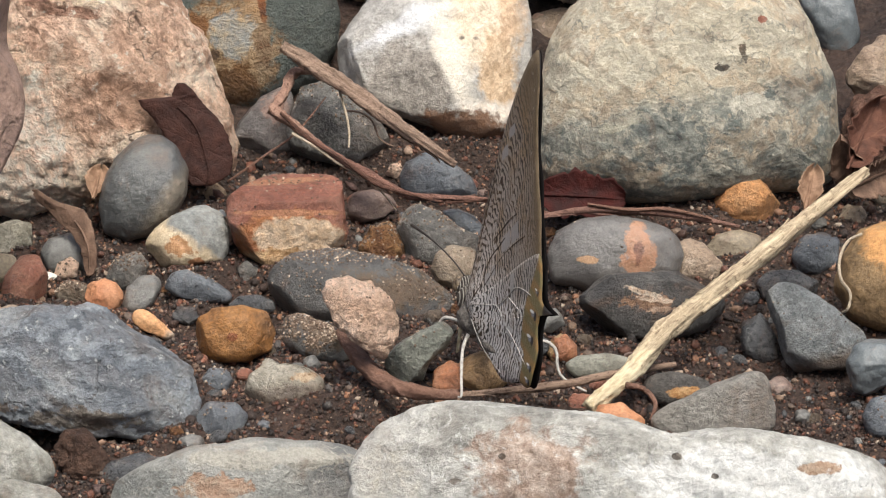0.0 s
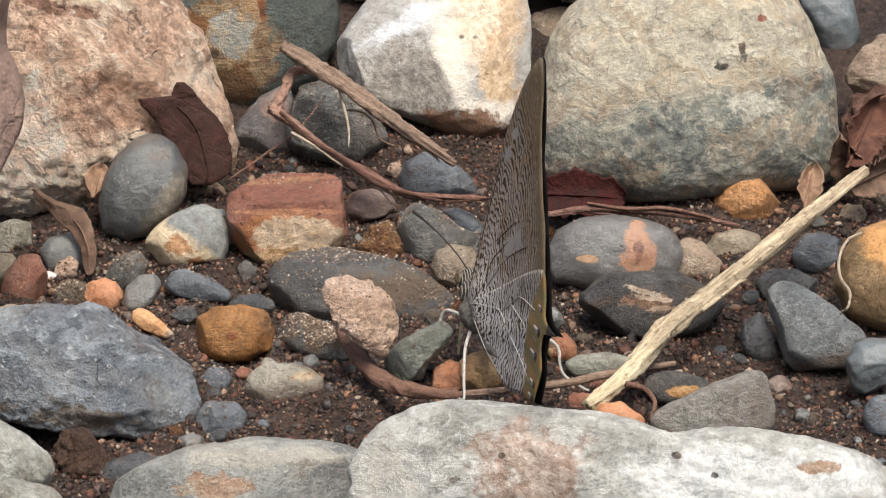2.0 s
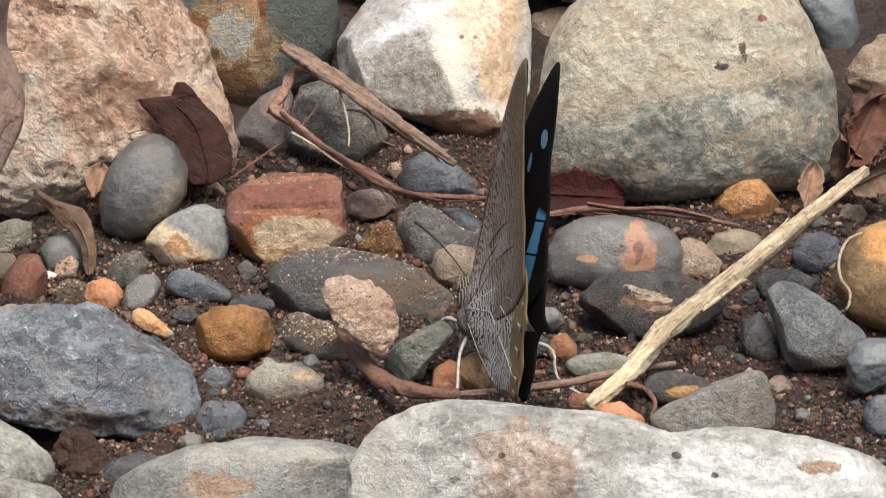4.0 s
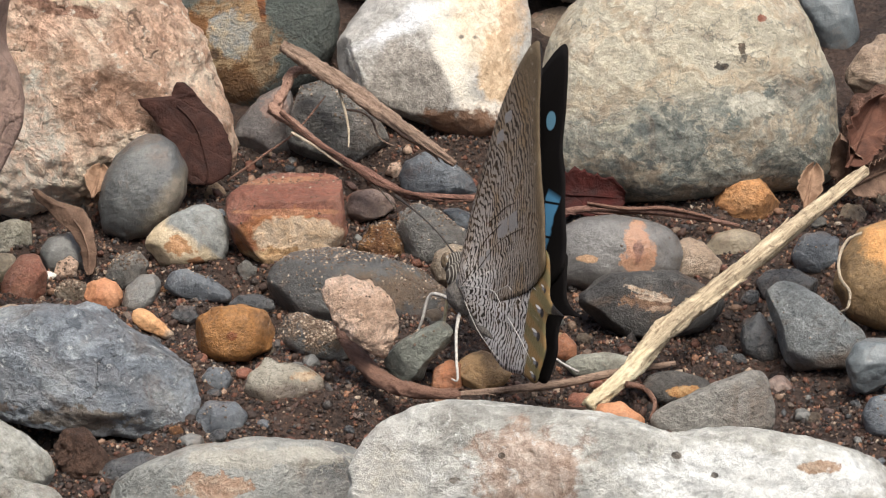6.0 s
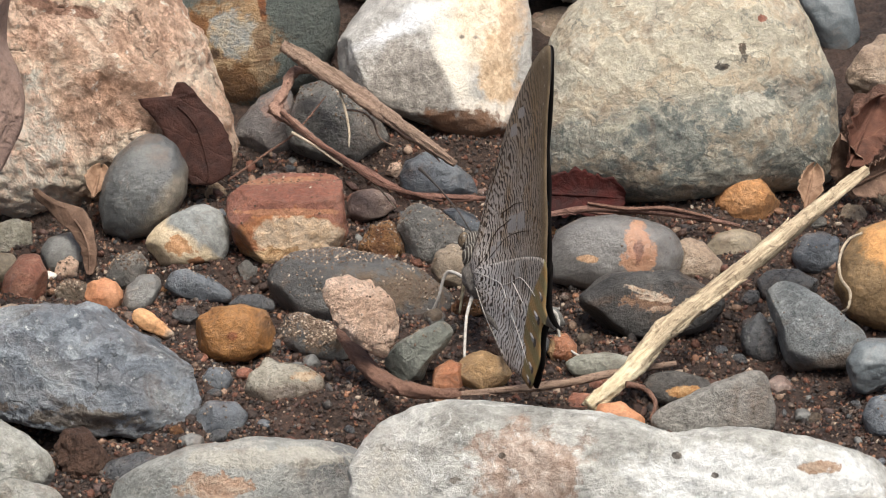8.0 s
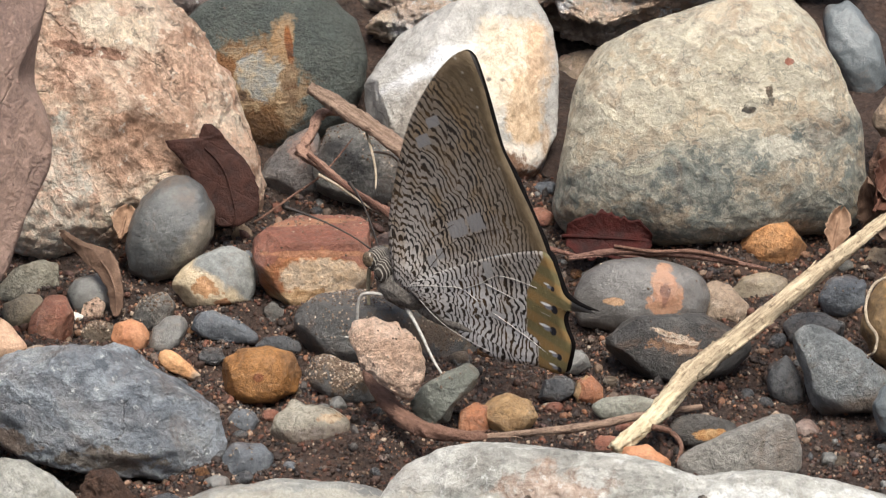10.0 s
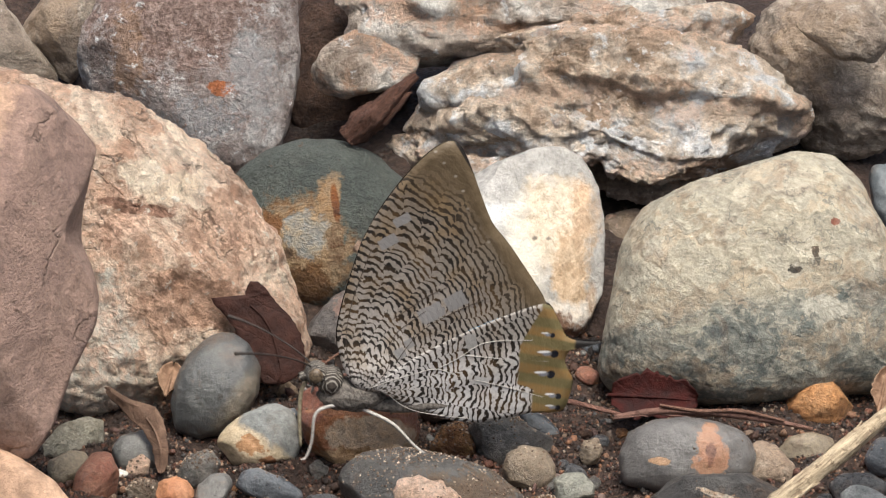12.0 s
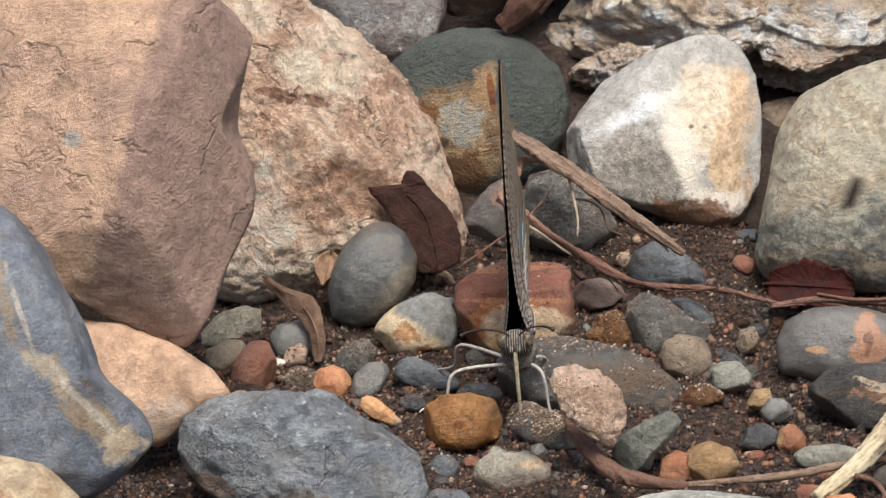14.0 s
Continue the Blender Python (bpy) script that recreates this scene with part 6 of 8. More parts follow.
stone("clod", "dark reddish-brown clod of soil", "clod", (-0.0519, -0.0338, 0.0028), (3.3, 3.3, 3.3, 3.4, 3.2, 3.2, 3.4, 3.7, 3.8, 3.9, 4.1, 4.3, 3.9, 3.8, 3.8, 3.5, 3.3, 3.2, 3.3, 3.5, 3.3, 3.3, 3.3, 3.6, 4.1, 3.9, 3.8, 3.9, 4.1, 3.6), 3.0,
      sub=5, seed=89, lump=0.16, grit=0.6)
stone("pebble", "small white chip of stone", "white_chip", (-0.0625, 0.0289, 0.0014), (1.0, 1.0, 1.0, 0.8, 0.8, 0.7, 0.7, 0.8, 0.9, 1.0, 1.1, 1.0, 1.0, 1.0, 1.0, 0.9, 0.8, 0.8, 0.8, 0.9, 1.0, 1.1, 1.0, 1.0, 1.1, 1.2, 1.3, 1.1, 1.0, 1.0), 0.8,
      sub=3, seed=90, facets=7, group="pebbles on the gravel")
stone("pebble", "pale pink small stone", "pink_flake", (-0.0082, 0.0626, 0.0051), (1.5, 1.5, 1.5, 1.5, 1.7, 1.6, 1.3, 1.2, 1.2, 1.2, 1.2, 1.1, 1.1, 1.1, 1.1, 1.2, 1.4, 1.7, 1.4, 1.3, 1.2, 1.2, 1.3, 1.4, 1.4, 1.3, 1.2, 1.3, 1.3, 1.5), 1.1,
      sub=4, seed=91, facets=8, group="pebbles on the gravel")
stone("stone", "pale tan stone beneath the leaf litter", "tan_pink", (-0.0643, -0.0052, 0.0085), (4.1, 4.0, 4.1, 4.3, 4.3, 4.1, 4.0, 4.1, 4.2, 4.2, 4.3, 4.6, 4.2, 4.0, 4.0, 4.2, 4.0, 4.0, 4.1, 4.5, 5.0, 4.5, 4.3, 4.3, 4.5, 4.2, 3.9, 3.7, 3.8, 4.0), 3.4,
      sub=4, seed=92, facets=7)
stone("pebble", "white and tan chip of quartz", "cream_rough", (-0.0650, -0.0118, 0.0053), (3.3, 3.3, 3.3, 2.9, 2.4, 2.2, 2.1, 2.0, 2.1, 2.3, 2.6, 2.8, 3.1, 3.8, 3.4, 3.2, 3.2, 3.3, 3.0, 2.5, 2.3, 2.2, 2.1, 2.2, 2.2, 2.2, 2.2, 2.4, 2.7, 3.2), 1.8,
      sub=4, seed=93, facets=7)
stone("stone", "pale brown stone bedded in damp gravel", "tan_pink", (0.0612, 0.0602, 0.0028), (2.3, 2.3, 2.4, 2.5, 2.5, 2.6, 2.8, 3.2, 3.6, 3.0, 2.6, 2.5, 2.4, 2.5, 2.6, 2.6, 2.6, 2.7, 3.0, 3.5, 3.6, 3.6, 3.7, 3.4, 3.1, 3.0, 3.1, 3.2, 2.7, 2.5), 2.1,
      sub=4, seed=94, facets=8, group="pebbles on the gravel")
# a stone-shaped lump added in place of leaf litter
stone("stone", "reddish-brown crumbly lump standing in for leaf litter", "red_litter", (0.0743, 0.0682, 0.0102), (6.6, 6.4, 6.5, 7.0, 7.8, 7.3, 7.1, 7.3, 7.6, 7.3, 7.4, 7.8, 7.3, 7.0, 7.1, 7.1, 7.1, 7.4, 7.7, 7.9, 8.3, 7.7, 7.5, 7.6, 8.0, 7.4, 7.1, 7.2, 7.6, 7.0), 5.8,
      sub=5, seed=95, lump=0.12, grit=0.6, crag=0.6)
stone("stone", "pinkish grey stone with a hollow", "tan_pink", (0.0744, 0.0734, 0.0193), (6.5, 6.3, 6.4, 6.8, 6.7, 6.0, 5.7, 5.6, 5.7, 5.1, 4.7, 4.7, 4.8, 5.0, 5.3, 5.9, 7.1, 7.0, 6.7, 6.8, 6.2, 5.8, 5.6, 5.7, 5.9, 5.8, 6.0, 6.5, 7.5, 7.0), 4.6,
      sub=5, seed=96, lump=0.06, facets=6, grit=0.3)
stone("pebble", "greyish tan pebble bedded in damp gravel", "tan_round", (0.0674, 0.0476, 0.0030), (3.0, 2.6, 2.4, 2.4, 2.4, 2.5, 2.3, 2.2, 2.2, 2.3, 2.5, 2.6, 2.4, 2.4, 2.5, 2.8, 3.2, 3.0, 2.9, 2.9, 2.5, 2.2, 2.1, 2.1, 2.1, 2.3, 2.3, 2.3, 2.5, 2.8), 1.8,
      sub=4, seed=97, group="pebbles on the gravel")
stone("pebble", "greyish tan pebble bedded in damp gravel", "mud_stone", (0.0738, 0.0527, 0.0039), (2.8, 2.7, 2.7, 2.8, 2.5, 2.3, 2.2, 2.2, 2.3, 2.6, 2.9, 2.8, 2.9, 3.0, 3.4, 2.7, 2.3, 2.1, 2.0, 2.1, 2.2, 2.4, 2.5, 2.4, 2.4, 2.5, 2.7, 3.1, 3.5, 3.1), 2.1,
      sub=4, seed=98, group="pebbles on the gravel")
stone("pebble", "dark grey stone in the shade", "blue_dark", (0.0659, -0.0235, 0.0027), (4.2, 3.8, 3.6, 3.5, 3.6, 3.9, 4.4, 4.1, 4.0, 4.1, 4.4, 4.8, 4.7, 4.7, 4.8, 4.4, 4.3, 4.3, 4.6, 4.6, 4.1, 3.9, 3.9, 4.0, 4.4, 4.1, 4.0, 4.0, 4.3, 4.7), 3.3,
      sub=4, seed=99, group="pebbles on the gravel")
stone("stone", "brown shaded stone behind the quartz boulder", "schist_top", (0.0187, 0.1067, 0.0121), (3.5, 3.9, 4.1, 3.9, 3.9, 4.2, 4.5, 4.2, 4.1, 4.1, 4.4, 4.2, 3.9, 3.8, 3.9, 3.9, 3.7, 3.6, 3.7, 3.9, 4.4, 4.4, 4.1, 4.0, 4.1, 4.2, 3.6, 3.4, 3.3, 3.3), 3.2,
      sub=4, seed=100)
stone("stone", "dark wet stone bedded in damp gravel", "black_wet", (-0.0449, -0.0359, 0.0005), (3.6, 4.5, 6.1, 5.0, 4.4, 4.1, 3.7, 3.3, 3.0, 3.0, 3.0, 3.2, 3.6, 3.9, 4.1, 4.5, 5.2, 5.7, 4.9, 4.5, 3.9, 2.9, 2.4, 2.2, 2.0, 2.0, 2.0, 2.2, 2.4, 3.0), 2.9,
      sub=4, seed=101)
stone("pebble", "wet dark speckled stone", "dark_speck", (-0.0502, 0.0287, 0.0026), (3.2, 3.6, 3.7, 3.5, 3.5, 3.6, 3.1, 2.7, 2.6, 2.5, 2.6, 2.8, 2.7, 2.7, 2.9, 3.2, 3.7, 3.8, 4.0, 3.8, 3.4, 3.3, 2.9, 2.7, 2.5, 2.5, 2.6, 2.9, 3.1, 3.1), 2.5,
      sub=4, seed=102, group="pebbles on the gravel")
# three added dark masses stand in for the shade in the gaps
stone("clod", "added dark mass filling the shaded gap behind the stones", "clod", (-0.0319, 0.1436, 0.0287), (11.7, 11.6, 11.8, 12.3, 13.1, 14.3, 14.5, 14.4, 14.5, 15.0, 15.9, 16.2, 15.8, 15.7, 15.9, 14.8, 13.5, 12.6, 12.1, 11.6, 11.2, 11.1, 11.2, 11.6, 12.2, 12.9, 13.2, 13.8, 14.7, 16.2, 17.1, 16.5, 16.2, 16.3, 16.3, 15.9, 15.9, 16.2, 15.5, 14.1, 13.1, 12.5, 12.2, 11.9), 9.5,
      sub=5, seed=103, lump=0.08, grit=0.6)
stone("clod", "added dark mass filling the shaded gap under the ledge", "clod", (0.0235, 0.1193, 0.0109), (11.2, 10.6, 10.4, 10.6, 9.7, 8.3, 7.6, 7.2, 7.2, 7.5, 7.5, 8.0, 8.9, 10.6, 10.8, 10.9, 11.3, 10.5, 10.1, 9.7, 8.3, 7.6, 7.2, 7.2, 7.6, 8.3, 8.0, 8.1, 8.5, 9.5), 5.8,
      sub=5, seed=104, lump=0.08, grit=0.6)
stone("clod", "added dark mass filling the shaded gap between the boulders", "clod", (-0.0143, 0.1159, 0.0152), (7.6, 6.9, 6.5, 6.5, 5.8, 5.2, 5.0, 4.9, 5.1, 5.2, 5.4, 5.8, 6.6, 8.1, 8.0, 7.4, 7.2, 7.3, 7.7, 6.9, 5.9, 5.4, 5.1, 5.1, 5.0, 4.9, 5.0, 5.4, 6.1, 7.4), 4.1,
      sub=5, seed=105, lump=0.08, grit=0.6)
stone("stone", "shaded brown stone below the ledge", "dark_brown", (0.0214, 0.1069, 0.0119), (7.0, 6.9, 7.0, 6.5, 5.6, 5.1, 4.9, 4.9, 5.0, 4.9, 5.1, 5.5, 6.2, 7.6, 7.2, 6.9, 6.8, 7.0, 7.1, 6.0, 5.4, 5.1, 5.0, 4.7, 4.5, 4.5, 4.7, 5.1, 5.9, 7.3), 4.0,
      sub=5, seed=106, facets=6, grit=0.3)


# ---------------------------------------------------------------- loose gravel between the stones
def build_gravel():
    rng = random.Random(7)
    d, faces = ball(1)
    gems = [(0.85, 0.0, 0.5), (-0.5, 0.8, 0.4), (-0.5, -0.8, 0.45), (0.1, 0.05, 1.0), (0.4, 0.75, -0.5), (-0.9, 0.0, -0.5), (0.4, -0.75, -0.4), (0.0, 0.0, -0.9)]
    sides = [(0, 1, 3), (1, 2, 3), (2, 0, 3), (0, 4, 1), (1, 5, 2), (2, 6, 0), (4, 5, 1), (5, 6, 2), (6, 4, 0), (4, 7, 5), (5, 7, 6), (6, 7, 4)]
    verts, polys = [], []
    for i in range(70000):
        x, y = rng.uniform(-0.085, 0.09), rng.uniform(-0.055, 0.075)
        small = i > 3200
        r = 0.00012 + 0.00036 * rng.random() ** 1.6 if small else 0.0004 + 0.0007 * rng.random() ** 2.5
        c = Vector((x, y, soil_height(x, y) + r * rng.uniform(-0.1, 0.5)))
        sx, sy, sz = r * rng.uniform(0.8, 1.6), r * rng.uniform(0.7, 1.3), r * rng.uniform(0.5, 1.0)
        turn = Euler((rng.uniform(-1.5, 1.5), rng.uniform(-1.5, 1.5), rng.uniform(0, 6.3))).to_matrix()
        base = len(verts)
        low, top = (0.7, 1.3) if small else (0.66, 1.22)
        for q in (gems if small else d):
            k = rng.uniform(low, top)
            verts.append(c + turn @ Vector((q[0] * sx * k, q[1] * sy * k, q[2] * sz * k)))
        polys += [[base + k for k in f] for f in (sides if small else faces)]
    me = bpy.data.meshes.new("gravel")
    me.from_pydata(verts, [], polys)
    me.polygons.foreach_set("use_smooth", [True] * len(me.polygons))
    me.materials.append(GRAVEL_MAT)
    tagged(new("gravel", me), "loose coarse sand and tiny gravel on damp soil", "gravel", kind="stuff")


def scatter_small():
    """Small pebbles in the gaps, a few shapes shared by all."""
    rng = random.Random(21)
    names = ["mud_stone", "red_brown", "blue_dark", "purple_brown", "black_wet", "clod", "mid_grey", "rust", "black_wet", "dark_speck"]
    tints = {"mud_stone": "muddy brown", "red_brown": "dark red", "blue_dark": "dark blue-grey", "purple_brown": "purplish brown", "black_wet": "wet black", "clod": "crumbly red-brown", "mid_grey": "mid-grey", "rust": "rusty", "dark_speck": "speckled grey"}
    shapes = []
    for i in range(10):
        prof = [1 + 0.3 * rng.uniform(-1, 1) for _ in range(12)]
        me = stone_shape([2 * q for q in prof], rng.uniform(1.1, 1.8), 3, 300 + i, lump=0.05, facets=rng.randint(3, 9))
        me.materials.append(MATS[names[i]])
        shapes.append(me)
    done = 0
    for _ in range(9000):
        if done >= 290:
            break
        x, y = rng.uniform(-0.105, 0.105), rng.uniform(-0.06, 0.075)
        s = 0.3 + 0.7 * rng.random() ** 2
        if any((Vector((x, y)) - c.xy).length < r * 0.72 + 0.0012 * s for c, r in PLACED):
            continue
        i = rng.randrange(10)
        ob = new("small_pebble", shapes[i])
        ob.matrix_world = Matrix.Translation((x, y, soil_height(x, y) + 0.0003 * s)) @ Euler((rng.uniform(-0.6, 0.6), rng.uniform(-0.6, 0.6), rng.uniform(0, 6.3))).to_matrix().to_4x4() @ Matrix.Diagonal((s, s, s, 1))
        tagged(ob, "small " + tints[names[i]] + " pebble bedded in damp soil", "pebble", "small pebbles in the gaps")
        done += 1


def dust_stones():
    """Grains of sand that lie on the upper sides of the stones near the ground."""
    rng = random.Random(33)
    gems = [(0.85, 0.0, 0.5), (-0.5, 0.8, 0.4), (-0.5, -0.8, 0.45), (0.1, 0.05, 1.0), (0.4, 0.75, -0.5), (-0.9, 0.0, -0.5), (0.4, -0.75, -0.4), (0.0, 0.0, -0.9)]
    sides = [(0, 1, 3), (1, 2, 3), (2, 0, 3), (0, 4, 1), (1, 5, 2), (2, 6, 0), (4, 5, 1), (5, 6, 2), (6, 4, 0), (4, 7, 5), (5, 7, 6), (6, 7, 4)]
    verts, polys = [], []
    for ob, count in DUSTY:
        m = ob.matrix_basis
        turn = m.to_3x3()
        ups = [p for p in ob.data.polygons if (turn @ p.normal).z > 0.35]
        spots = [m @ rng.choice(ups).center for _ in range(4)]
        done = 0
        while done < count and ups:
            p = rng.choice(ups)
            c = m @ p.center
            near = min((c - q).length for q in spots)
            if rng.random() > math.exp(-near / 0.0032) + 0.015:
                done += 0.25
                continue
            done += 1
            r = rng.uniform(0.00009, 0.00026)
            t2 = Euler((rng.uniform(-1.5, 1.5), rng.uniform(-1.5, 1.5), rng.uniform(0, 6.3))).to_matrix()
            base = len(verts)
            verts += [c + t2 @ (Vector(q) * r * rng.uniform(0.8, 1.3)) for q in gems]
            polys += [[base + k for k in f] for f in sides]
    me = bpy.data.meshes.new("sand")
    me.from_pydata(verts, [], polys)
    me.materials.append(SAND_MAT)
    tagged(new("sand", me), "scattered grains of sand lying on the stones", "sand", kind="stuff")


build_gravel()
dust_stones()
scatter_small()

# ---------------------------------------------------------------- sticks, stalks and leaves
stick("dry_stick", "pale dry broken stick lying across the pebbles", [(21.5, -18.9, 2.9), (27.3, -14.4, 5.9), (33.1, -5.4, 8.5), (38.1, 0.1, 10.0), (47.2, 9.0, 13.1), (58.0, 23.5, 15.3), (67.1, 33.8, 17.7)], [1.1, 1.35, 1.8, 1.45, 1.35, 1.25, 0.85], STRAW, sides=18, rough=0.2, seed=2, steps=14)
stick("twig", "weathered grey-brown twig with a split end", [(-26.6, 65.3, 26.4), (-20.9, 62.8, 23.9), (-13.4, 58.2, 20.0), (-5.9, 53.5, 16.3), (2.0, 49.5, 11.8)], [0.75, 1.2, 1.2, 1.1, 0.5], TWIG, sides=18, rough=0.42, seed=5, steps=14)
stick("bent_twig", "bent reddish-brown twig with peeling bark", [(-19.9, 65.6, 22.5), (-22.9, 65.8, 21.8), (-24.6, 65.9, 21.4), (-25.6, 65.0, 20.4), (-26.3, 62.0, 19.4), (-27.1, 60.0, 18.4), (-27.7, 58.5, 17.9), (-27.2, 57.5, 17.5), (-25.9, 56.5, 17.1), (-23.1, 54.5, 15.8), (-18.8, 50.5, 13.9), (-13.3, 47.8, 11.5), (-8.6, 46.0, 9.6), (-5.7, 45.2, 8.4), (1.0, 46.0, 7.5), (8.8, 45.0, 7.4), (17.5, 40.7, 7.0)], [0.5, 0.62, 0.75, 0.8, 0.78, 0.8, 0.95, 0.85, 0.75, 0.7, 0.72, 0.7, 0.62, 0.55, 0.5, 0.42, 0.3], LIGHT_TWIG, sides=16, rough=0.4, seed=8, steps=8)
stick("grass_fibre", "thin brown looping rootlet behind the twig", [(-16.1, 61.0, 16.7), (-13.5, 59.5, 16.9), (-11.6, 58.0, 16.0), (-10.8, 56.5, 14.3), (-9.7, 55.0, 13.6), (-8.1, 53.5, 13.5)], [0.2, 0.18, 0.18, 0.16, 0.15, 0.1], TWIG, "fibre", sides=6, rough=0.1)
stick("twig_fibre", "split dark fibre of the bent twig", [(-26.6, 55.6, 18.6), (-21.8, 51.0, 15.9), (-16.4, 48.0, 13.6), (-10.7, 45.2, 10.3), (-5.4, 44.6, 8.8), (0.6, 44.0, 7.7), (7.7, 45.1, 7.8)], [0.3, 0.36, 0.3, 0.36, 0.3, 0.26, 0.15], BARK, "fibre", sides=8, rough=0.3, seed=31)
stick("curved_root", "curved reddish-brown root with bark", [(-15.3, 0.3, 6.0), (-12.9, -7.6, 5.9), (-9.7, -13.0, 4.9), (-5.8, -17.0, 4.9), (-0.3, -17.8, 4.4), (2.6, -16.7, 3.9)], [1.0, 1.25, 1.3, 1.15, 0.85, 0.4], ROOT, sides=16, rough=0.16, seed=11, steps=12)
stick("dry_straw", "thin flat dry stem across the gravel", [(1.3, -15.9, 3.4), (9.7, -14.5, 3.4), (18.1, -13.3, 3.9), (25.0, -10.3, 3.9), (34.9, -6.8, 3.9)], [0.35, 0.5, 0.65, 0.7, 0.5], TWIG, sides=8, rough=0.15, seed=13)
stick("dry_stalk", "split dark red dry stalk under the boulder", [(16.1, 39.9, 7.0), (23.4, 41.3, 7.6), (30.7, 40.9, 7.5), (38.0, 40.7, 7.0), (47.9, 38.4, 5.9)], [0.35, 0.6, 0.6, 0.6, 0.25], STALK, sides=8, rough=0.25, seed=17)
stick("dry_stalk", "thin red-brown dry stalk beside the boulder", [(23.4, 41.3, 8.6), (29.8, 40.3, 8.0), (36.2, 40.5, 8.0), (43.4, 39.2, 6.9)], [0.25, 0.35, 0.35, 0.2], ROOT, sides=8, rough=0.25, seed=19)
stick("grass_fibre", "thin pale root fibre hanging over the stone", [(-17.4, 62.1, 20.7), (-16.0, 57.4, 17.8), (-15.4, 54.7, 15.4), (-15.4, 51.7, 14.0)], [0.2, 0.22, 0.2, 0.12], FIBRE, "fibre", sides=6, rough=0.1)
stick("grass_fibre", "thin brown straw leaning on the stones", [(-35.5, 53.3, 7.2), (-29.3, 56.3, 10.7), (-24.2, 58.1, 14.0), (-19.4, 62.1, 18.7)], [0.22, 0.2, 0.18, 0.1], ROOT, "fibre", sides=6, rough=0.1)
stick("grass_fibre", "pale curling strip of bark", [(-24.7, 51.0, 16.9), (-20.7, 49.9, 14.8), (-17.0, 48.4, 12.6), (-11.4, 47.4, 9.5), (-7.6, 46.0, 5.4)], [0.25, 0.25, 0.22, 0.18, 0.1], FIBRE, "fibre", sides=6, rough=0.1)
stick("root_thread", "fine white looping rootlet on the stone", [(64.5, 13.3, 16.2), (62.2, 12.8, 15.1), (60.8, 10.2, 13.1), (60.9, 7.8, 11.1), (62.3, 7.0, 9.1), (61.9, 5.6, 7.1), (60.8, 8.0, 5.1)], [0.2, 0.24, 0.25, 0.25, 0.25, 0.22, 0.15], FIBRE, "fibre", sides=6, rough=0.05)
stick("tendril", "curled dry brown tendril", [(27.0, -17.5, 5.9), (29.7, -17.0, 4.9), (31.2, -19.6, 3.9), (30.4, -21.1, 1.9)], [0.5, 0.4, 0.35, 0.2], ROOT, "fibre", sides=8, rough=0.15)
stick("bark_piece", "dark reddish piece of rotten bark", [(-29.4, 95.4, 34.3), (-24.5, 96.0, 38.5), (-17.2, 98.0, 45.0)], [1.5, 2.3, 0.5], BARK, "bark", sides=16, rough=0.3, seed=23, steps=18)

torn_leaf("dead_leaf", "dark red-brown torn leaf stuck to the boulder", (-41.0, 51.4, 16.4), VIEW_TILT @ pose(0, 0, 0, 0, 8, 0), [(8.5, -2.5, -1.2), (7.4, -3.0, 0.2), (6.3, -3.3, 0.9), (5.7, -8.8, 1.5), (4.6, -8.2, 2.4), (2.8, -6.4, 4.3), (0.5, -4.8, 5.7), (-1.9, -4.0, 6.5), (-4.6, -2.9, 6.8), (-6.5, -1.7, 6.2), (-8.3, 0.4, 3.2)], STUCK_LEAF, 3)
leaf("dead_leaf", "dark maroon crumpled dead leaf under the boulder", (22.7, 46.4, 7.5), VIEW_TILT @ pose(0, 0, 0, -10, 5, -4), 14, 7.5, RED_LEAF, 0.16, 0.32, 6, blunt=0.45)
torn_leaf("dead_leaf", "curled brown dead leaf between the stones", (-60.2, 31.5, 8.6), VIEW_TILT @ pose(0, 0, 0, 0, -18, 0), [(6.4, -5.7, -4.9), (5.4, -5.5, -3.4), (4.4, -4.9, -1.4), (3.2, -3.4, 2.8), (1.4, -1.6, 4.2), (-0.5, 0.8, 4.8), (-3.2, 2.6, 5.4), (-6.0, 3.0, 5.2), (-7.4, 3.8, 4.6)], CURL_LEAF, 9, 0.5)
leaf("dead_leaf", "folded rust-brown leaf scrap behind the egg pebble", (-56.4, 47.4, 9.5), VIEW_TILT @ pose(0, 0, 0, 0, 50, 80), 7, 4, BROWN_LEAF, 0.3, 0.15, 12)


torn_leaf("dead_leaf", "curled red-brown leaf scrap on the pale boulder", (-7.0, -62.6, 13.2), VIEW_TILT @ pose(0, 0, 0, -20, 22, 0), [(2.4, -0.6, 0.9), (1.8, -1.4, 1.5), (0.9, -1.7, 2.0), (0.0, -1.5, 2.3), (-0.9, -2.4, 2.1), (-1.7, -4.6, 1.2), (-2.3, -5.0, 0.4)], ORANGE_LEAF, 15, 0.3)
leaf("dead_leaf", "pinkish brown folded leaf scrap by the stick", (59.6, 45.5, 9.4), VIEW_TILT @ pose(0, 0, 0, 0, 35, 75), 8, 4, BROWN_LEAF, 0.4, 0.2, 18)

leaf("dead_leaf", "reddish-brown dead leaf in the litter", (69.0, 53.0, 16.2), VIEW_TILT @ pose(0, 0, 0, 15, 20, 60), 14, 7, LITTER_LEAF, 0.35, 0.3, 21)
leaf("dead_leaf", "dark brown rotting leaf in the litter", (66.9, 52.0, 11.1), VIEW_TILT @ pose(0, 0, 0, -20, -25, 110), 12, 6, CURL_LEAF, 0.4, 0.3, 24)
